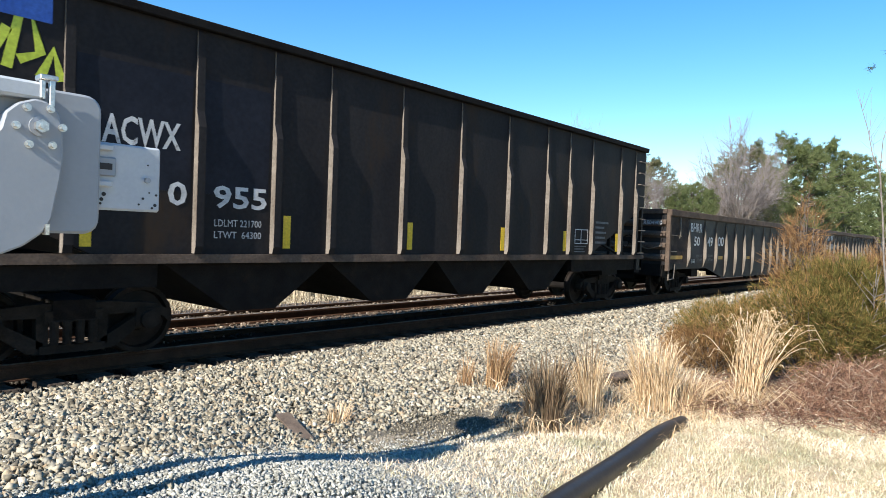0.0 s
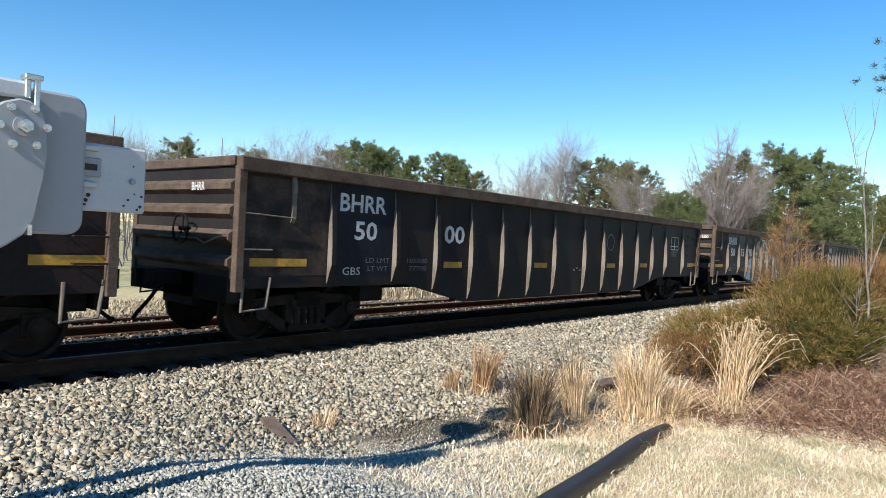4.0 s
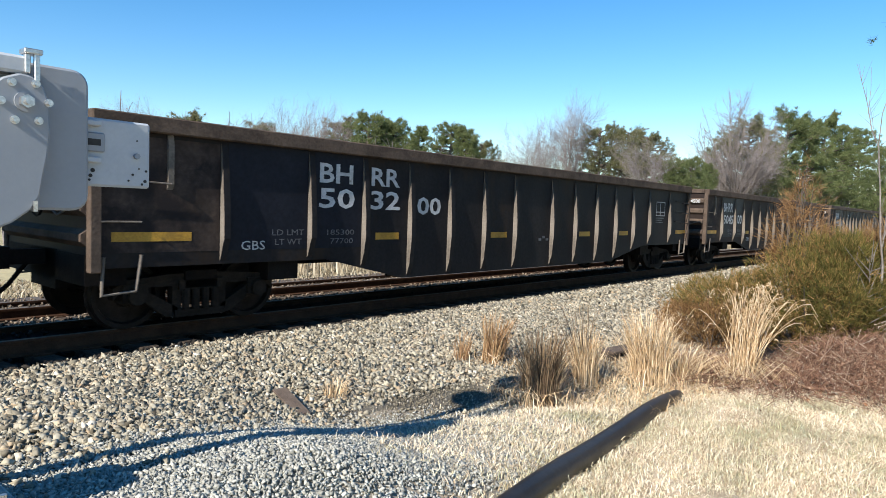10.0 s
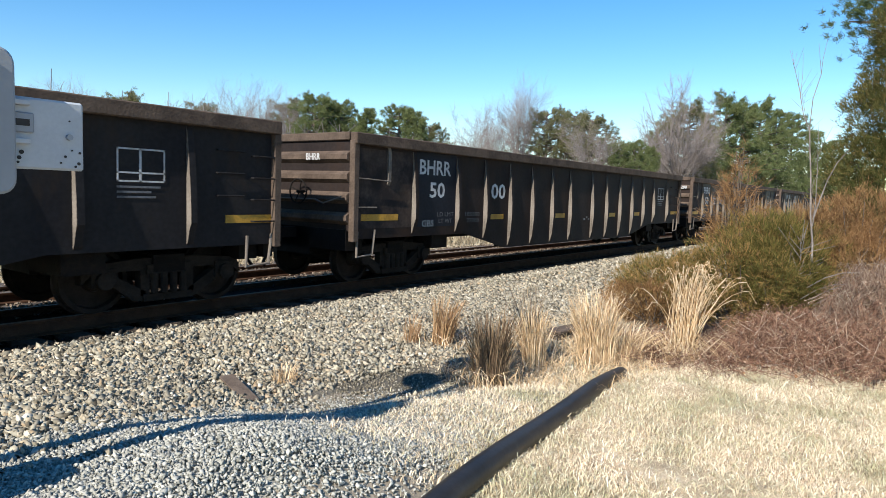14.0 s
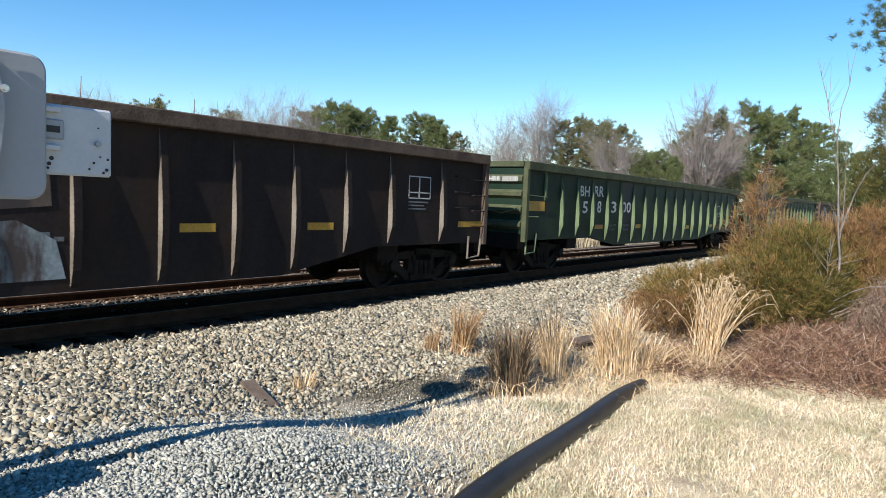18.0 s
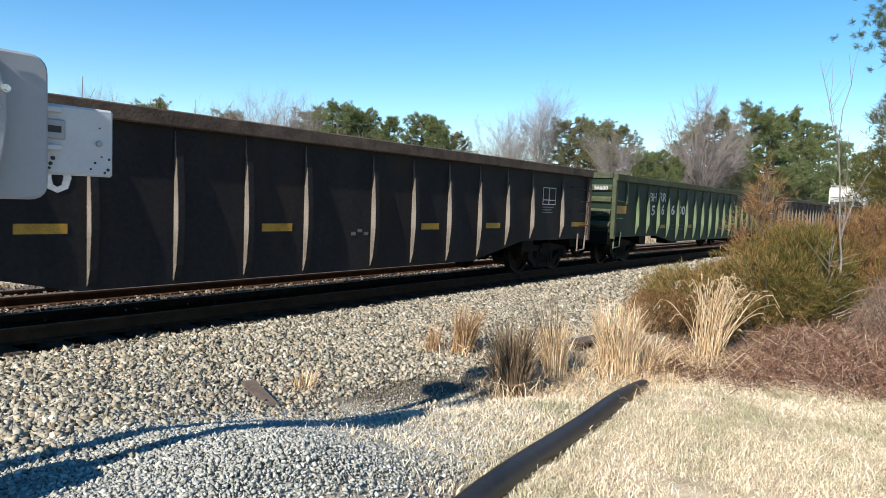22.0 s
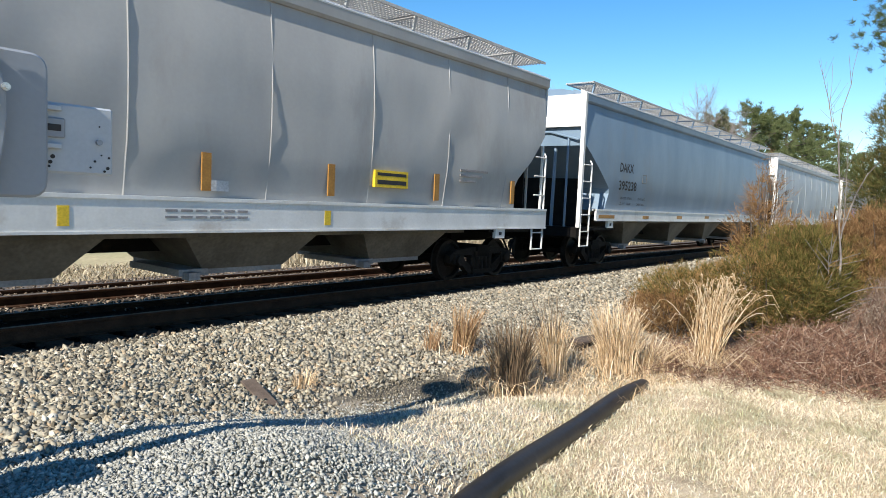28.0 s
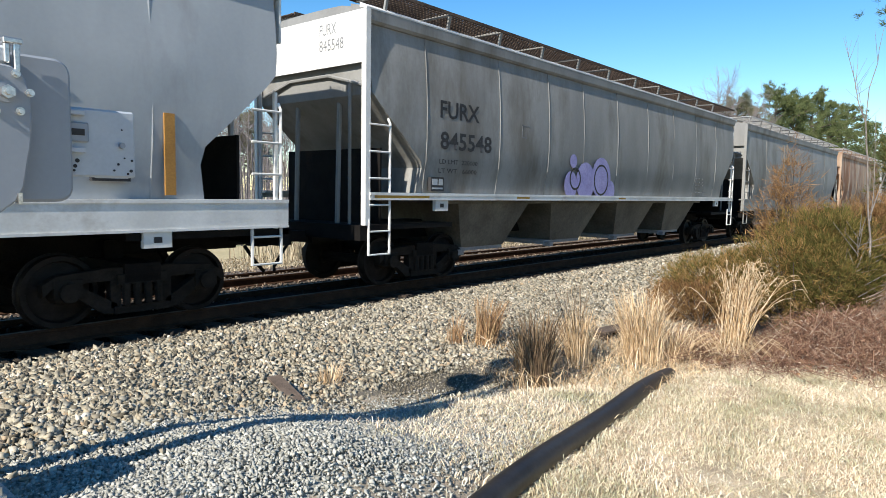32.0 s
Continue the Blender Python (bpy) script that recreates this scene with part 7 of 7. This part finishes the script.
litter("lawn_grass", "short straw-coloured dormant lawn grass", 120000, 1.9, 9.4, -0.6, 3.2, 0.048, M["lawn_blade"], 71, on_lawn, 0.0030, 1.2)
litter("lawn_tufts", "taller loose straw blades in the lawn", 9000, 1.9, 9.3, -0.6, 3.0, 0.11, M["lawn_blade"], 75, lambda x, y, rng: on_lawn(x, y, rng) & (np.sin(x * 5.3 + 2 * np.sin(y * 4.1)) * np.sin(y * 6.7 + x) + rng.normal(0, 0.3, len(x)) > 0.25), 0.0032, 1.4)
litter("verge_grass", "sparse dry grass between gravel and pipe", 52000, 2.4, 8.8, 2.2, 4.6, 0.06, M["lawn_blade"], 72, on_verge, 0.003, 1.0)
litter("straw_litter", "loose dry stems round the grass clumps", 5200, 6.0, 9.6, 2.4, 4.6, 0.14, M["straw"], 73, lambda x, y, rng: rng.random(len(x)) < 0.6, 0.004, 1.7)
litter("reed_strip", "tall tan grass beyond the far track", 22000, 12, 70, 16.2, 21.0, 0.80, M["reed"], 74, lambda x, y, rng: rng.random(len(x)) < np.clip((x - 12.5) / 4, 0.02, 1), 0.016, 0.5)
litter("bank_grass", "short matted tan grass on the far bank", 16000, 1, 26, 15.4, 20.0, 0.16, M["reed"], 76, lambda x, y, rng: x > 0, 0.014, 1.2)


def fallen_leaves():
    rng = np.random.default_rng(77)
    n = 420
    x, y = rng.uniform(7.4, 9.4, n), rng.uniform(0.2, 2.9, n)
    keep = np.abs(x - 8.75 + 0.1 * (y - 1.5)) < rng.exponential(0.25, n)
    x, y = x[keep], y[keep]
    c = np.stack([x, y, ground_z(x, y) + 0.02], 1)
    v, f = needles(c, rng.normal(size=c.shape) * np.array([1, 1, 0.3]), np.full(len(c), 0.06), np.full(len(c), 0.03), 2, rng, 0.3)
    tagged(new("fallen_leaves", mesh_arrays("fallen_leaves", v, f, M["dead_leaf"])), "rust-brown fallen leaves along the lawn edge", "leaves", kind="stuff")


fallen_leaves()


# ---- things beside the track ----
def pipe():
    pts = [(0.8, 1.76), (2.2, 1.99), (3.21, 2.15), (3.88, 2.255), (4.78, 2.39), (5.97, 2.55), (6.7, 2.65), (7.35, 2.74)]
    fine = []
    for (x0, y0), (x1, y1) in zip(pts, pts[1:]):
        for k in range(6):
            x, y = x0 + (x1 - x0) * k / 6, y0 + (y1 - y0) * k / 6
            fine.append((x, y, sum(float(ground_z(x + s, y + 0.17 * s)) for s in (-0.4, -0.2, 0, 0.2, 0.4)) / 5 + 0.055 - 0.012 * max(0, x - 6)))
    t = thing("drain_pipe", "black plastic drain pipe lying along the lawn edge", "pipe", fine[0])
    o = Vector(fine[0])
    part("pipe_wall", tube(bmesh.new(), [Vector(p) - o for p in fine], 0.088, 18), M["black_pipe"], t, smooth=True)
    return t


pipe()


def steel_plate():
    z = float(ground_z(3.75, 5.1))
    t = thing("tie_plate_scrap", "brown rusty steel plate lying on the ballast", "metal scrap", pose(3.75, 5.1, z + 0.06, 3, 7, -105))
    part("plate", finish(boxes((-0.32, 0.32, -0.07, 0.07, -0.012, 0.012)), "plate", 0.004), M["rust_plate"], t)


steel_plate()


def culvert():
    t = thing("culvert_slab", "weathered plank over a dark drain hole", "culvert", pose(8.8, 4.1, float(ground_z(8.8, 4.1)), 0, 0, -8))
    part("plank", finish(boxes((-0.45, 0.45, -0.12, 0.12, 0.12, 0.165)), "plank", 0.01), M["rust_plate"], t)
    part("side_stone", finish(boxes((-0.45, -0.33, -0.12, 0.12, -0.15, 0.12)), "stone", 0.01), M["tie"], t)
    part("side_stone", finish(boxes((0.33, 0.45, -0.12, 0.12, -0.15, 0.12)), "stone", 0.01), M["tie"], t)
    part("back_board", boxes((-0.33, 0.33, 0.08, 0.11, -0.1, 0.12)), M["tie"], t)


culvert()


def crossing_gate():
    """The gate machine on its mast; the hub's centre is at (0.93, 3.16, 2.01)."""
    gx, gy, gz = 0.93, 3.16, 2.01
    t = thing("crossing_gate", "silver-grey level crossing gate machine on a steel mast", "crossing gate", (gx, gy, float(ground_z(0.62, 3.3))))
    dz = gz - float(ground_z(0.62, 3.3))
    G, P = M["gate_grey"], M["gate_pale"]

    def outline(cx, cz, w, h, r, n=5):
        pts = []
        for sx, sz, a0 in ((1, 1, 0), (-1, 1, 90), (-1, -1, 180), (1, -1, 270)):
            for k in range(n):
                a = radians(a0 + 90 * k / (n - 1))
                pts.append((cx + sx * (w / 2 - r) + r * math.cos(a), cz + sz * (h / 2 - r) + r * math.sin(a)))
        return pts
    house = slab(outline(0.0, -0.135 + dz, 0.56, 0.63, 0.065), "y", 0.05, 0.42)
    part("housing", finish(house, "housing", 0.012), G, t, "rounded cast machine housing")
    part("housing_lid", finish(boxes((-0.32, 0.02, -0.02, 0.44, 0.115 + dz, 0.19 + dz)), "lid", 0.012), P, t, "cover with a clasp")
    part("clasp", finish(boxes((0.034, 0.056, -0.035, -0.01, 0.09 + dz, 0.205 + dz), (-0.005, 0.066, -0.04, 0.03, 0.2 + dz, 0.222 + dz), (0.0, 0.022, -0.03, 0.0, 0.12 + dz, 0.2 + dz)), "clasp", 0.004), M["bolt_steel"], t)
    arm = [(-0.14, -0.02), (-0.125, 0.045), (-0.08, 0.09), (-0.02, 0.115), (0.03, 0.11), (0.07, 0.075), (0.09, 0.01), (0.095, -0.12), (0.085, -0.22), (0.07, -0.30), (0.055, -0.39), (0.02, -0.45), (-0.05, -0.505), (-0.13, -0.54), (-0.30, -0.57), (-0.42, -0.5), (-0.42, -0.2), (-0.2, -0.12)]
    part("hub_arm", finish(slab([(a, b + dz) for a, b in arm], "y", -0.03, 0.03), "hub_arm", 0.008), G, t, "bolted crank plate")
    part("washer", disc(bmesh.new(), (0, -0.034, dz), "y", 0.042, 0.012, 24), G, t)
    part("shaft_nut", disc(disc(bmesh.new(), (0, -0.052, dz), "y", 0.028, 0.03, 6), (0, -0.072, dz), "y", 0.014, 0.02, 10), M["bolt_steel"], t, "large hexagonal shaft nut")
    for k in range(6):
        a = radians(4 + 60 * k)
        part("bolt", disc(disc(bmesh.new(), (0.088 * math.cos(a), -0.034, dz + 0.088 * math.sin(a)), "y", 0.017, 0.008, 14), (0.088 * math.cos(a), -0.045, dz + 0.088 * math.sin(a)), "y", 0.0115, 0.018, 6), M["bolt_steel"], t)
    part("clip", boxes((0.028, 0.042, -0.045, 0.0, -0.455 + dz, -0.41 + dz)), M["bolt_steel"], t)
    # counterweight bracket with its slots
    plate = part("weight_plate", finish(boxes((0.20, 0.585, 0.10, 0.125, -0.335 + dz, -0.015 + dz)), "weight_plate", 0.010), P, t, "pale scuffed counterweight plate")
    part("slot_frame", finish(boxes((0.25, 0.365, 0.085, 0.10, -0.175 + dz, -0.085 + dz)), "slot_frame", 0.006), G, plate)
    part("slot", boxes((0.265, 0.345, 0.083, 0.0865, -0.145 + dz, -0.115 + dz)), M["black_text"], plate, "dark slot")
    part("lug", finish(boxes((0.25, 0.345, 0.07, 0.10, -0.055 + dz, -0.03 + dz)), "lug", 0.004), P, plate)
    part("lug", finish(boxes((0.25, 0.345, 0.07, 0.10, -0.225 + dz, -0.20 + dz)), "lug", 0.004), P, plate)
    part("bolt", disc(bmesh.new(), (0.515, 0.09, -0.18 + dz), "y", 0.014, 0.02, 8), G, plate)
    for x, z, r in ((0.50, -0.27, 0.006), (0.56, -0.30, 0.008), (0.48, -0.30, 0.005), (0.315, -0.26, 0.010), (0.305, -0.285, 0.009), (0.30, -0.305, 0.006), (0.53, -0.24, 0.004), (0.52, -0.105, 0.004), (0.565, -0.25, 0.006), (0.545, -0.315, 0.006)):
        part("chipped_paint", disc(bmesh.new(), (x, 0.0985, z + dz), "y", r, 0.004, 8), M["black_text"], plate, "chipped dark spot")
    # mast, its split base on a concrete foot, and the lights high above that throw the shadow
    mx, my = -0.36, 0.16
    part("mast", disc(bmesh.new(), (mx, my, 2.4), "z", 0.065, 4.7, 20), G, t, "round steel mast", smooth=False)
    base = part("base_casting", finish(slab(outline(mx + 0.02, my, 0.46, 0.40, 0.06), "z", 0.10, 0.50), "base", 0.02), G, t, "cast split base with bolted cover")
    part("base_flange", finish(slab(outline(mx + 0.02, my, 0.60, 0.52, 0.10), "z", 0.03, 0.085), "flange", 0.01), G, base)
    part("base_neck", disc(bmesh.new(), (mx, my, 0.55), "z", 0.16, 0.14, 20, 0.09), G, base)
    for sx in (-1, 1):
        for sy in (-1, 1):
            part("anchor_bolt", disc(disc(bmesh.new(), (mx + 0.02 + sx * 0.25, my + sy * 0.21, 0.11), "z", 0.028, 0.04, 6), (mx + 0.02 + sx * 0.25, my + sy * 0.21, 0.14), "z", 0.014, 0.05, 8), M["bolt_steel"], base)
    part("foundation", finish(boxes((mx - 0.36, mx + 0.40, my - 0.34, my + 0.34, -0.5, 0.03)), "foundation", 0.02), M["concrete"], t)
    part("gate_arm", finish(boxes((-5.5, -0.35, -0.03, 0.03, -0.10 + dz, 0.02 + dz)), "gate_arm", 0.005), M["white_paint"], t, "lowered white gate arm")
    for s in (-1, 1):
        part("crossbuck_board", boxes((-0.6, 0.6, -0.008, 0.008, -0.11, 0.11)), M["white_paint"], t, "white crossbuck board", at=pose(mx, my - 0.1 + 0.02 * s, 4.25, 0, 45 * s, 0))
    for s in (-1, 1):
        for w in (-1, 1):
            part("signal_lamp", disc(bmesh.new(), (mx + s * 0.38, my + w * 0.22, 3.3), "y", 0.28, 0.05, 24), M["black_text"], t, "round black lamp shield")
    part("lamp_bar", tube(tube(bmesh.new(), [(mx - 0.4, my - 0.2, 3.3), (mx + 0.4, my - 0.2, 3.3)], 0.03, 8), [(mx - 0.4, my + 0.2, 3.3), (mx + 0.4, my + 0.2, 3.3)], 0.03, 8), G, t)
    # unseen mast with two discs, added to throw the second prong of shadow
    sy = my + 0.34
    part("signal_mast", disc(bmesh.new(), (mx, sy, 2.0), "z", 0.06, 4.0, 16), G, t, "unseen second mast added for its shadow")
    for z, dy, r in ((3.12, 0.10, 0.20), (3.72, 0.02, 0.17)):
        part("side_lamp", disc(disc(bmesh.new(), (mx - 0.08, sy + dy, z), "x", r, 0.04, 20), (mx - 0.16, sy + dy, z), "x", 0.11, 0.16, 16), M["black_text"], t, "unseen round lamp disc added for its shadow")
    part("bell", disc(bmesh.new(), (mx, my, 4.78), "z", 0.15, 0.14, 20, 0.07), G, t, "warning bell on the mast top")


crossing_gate()


def travel(t):
    """How far the train has gone: it gathers a little speed on the way."""
    return SPEED * t - float(np.interp(t, [0, 4, 8, 12, 16, 20, 25, 32], [0.0, 0.26, 0.47, 0.55, 0.53, 0.33, 0.0, 0.0]))


def motions():
    for car, front in TRAIN:
        walk(car, [(t, pose(front - travel(t), YC, 0)) for t in range(0, 33, 2)])


motions()
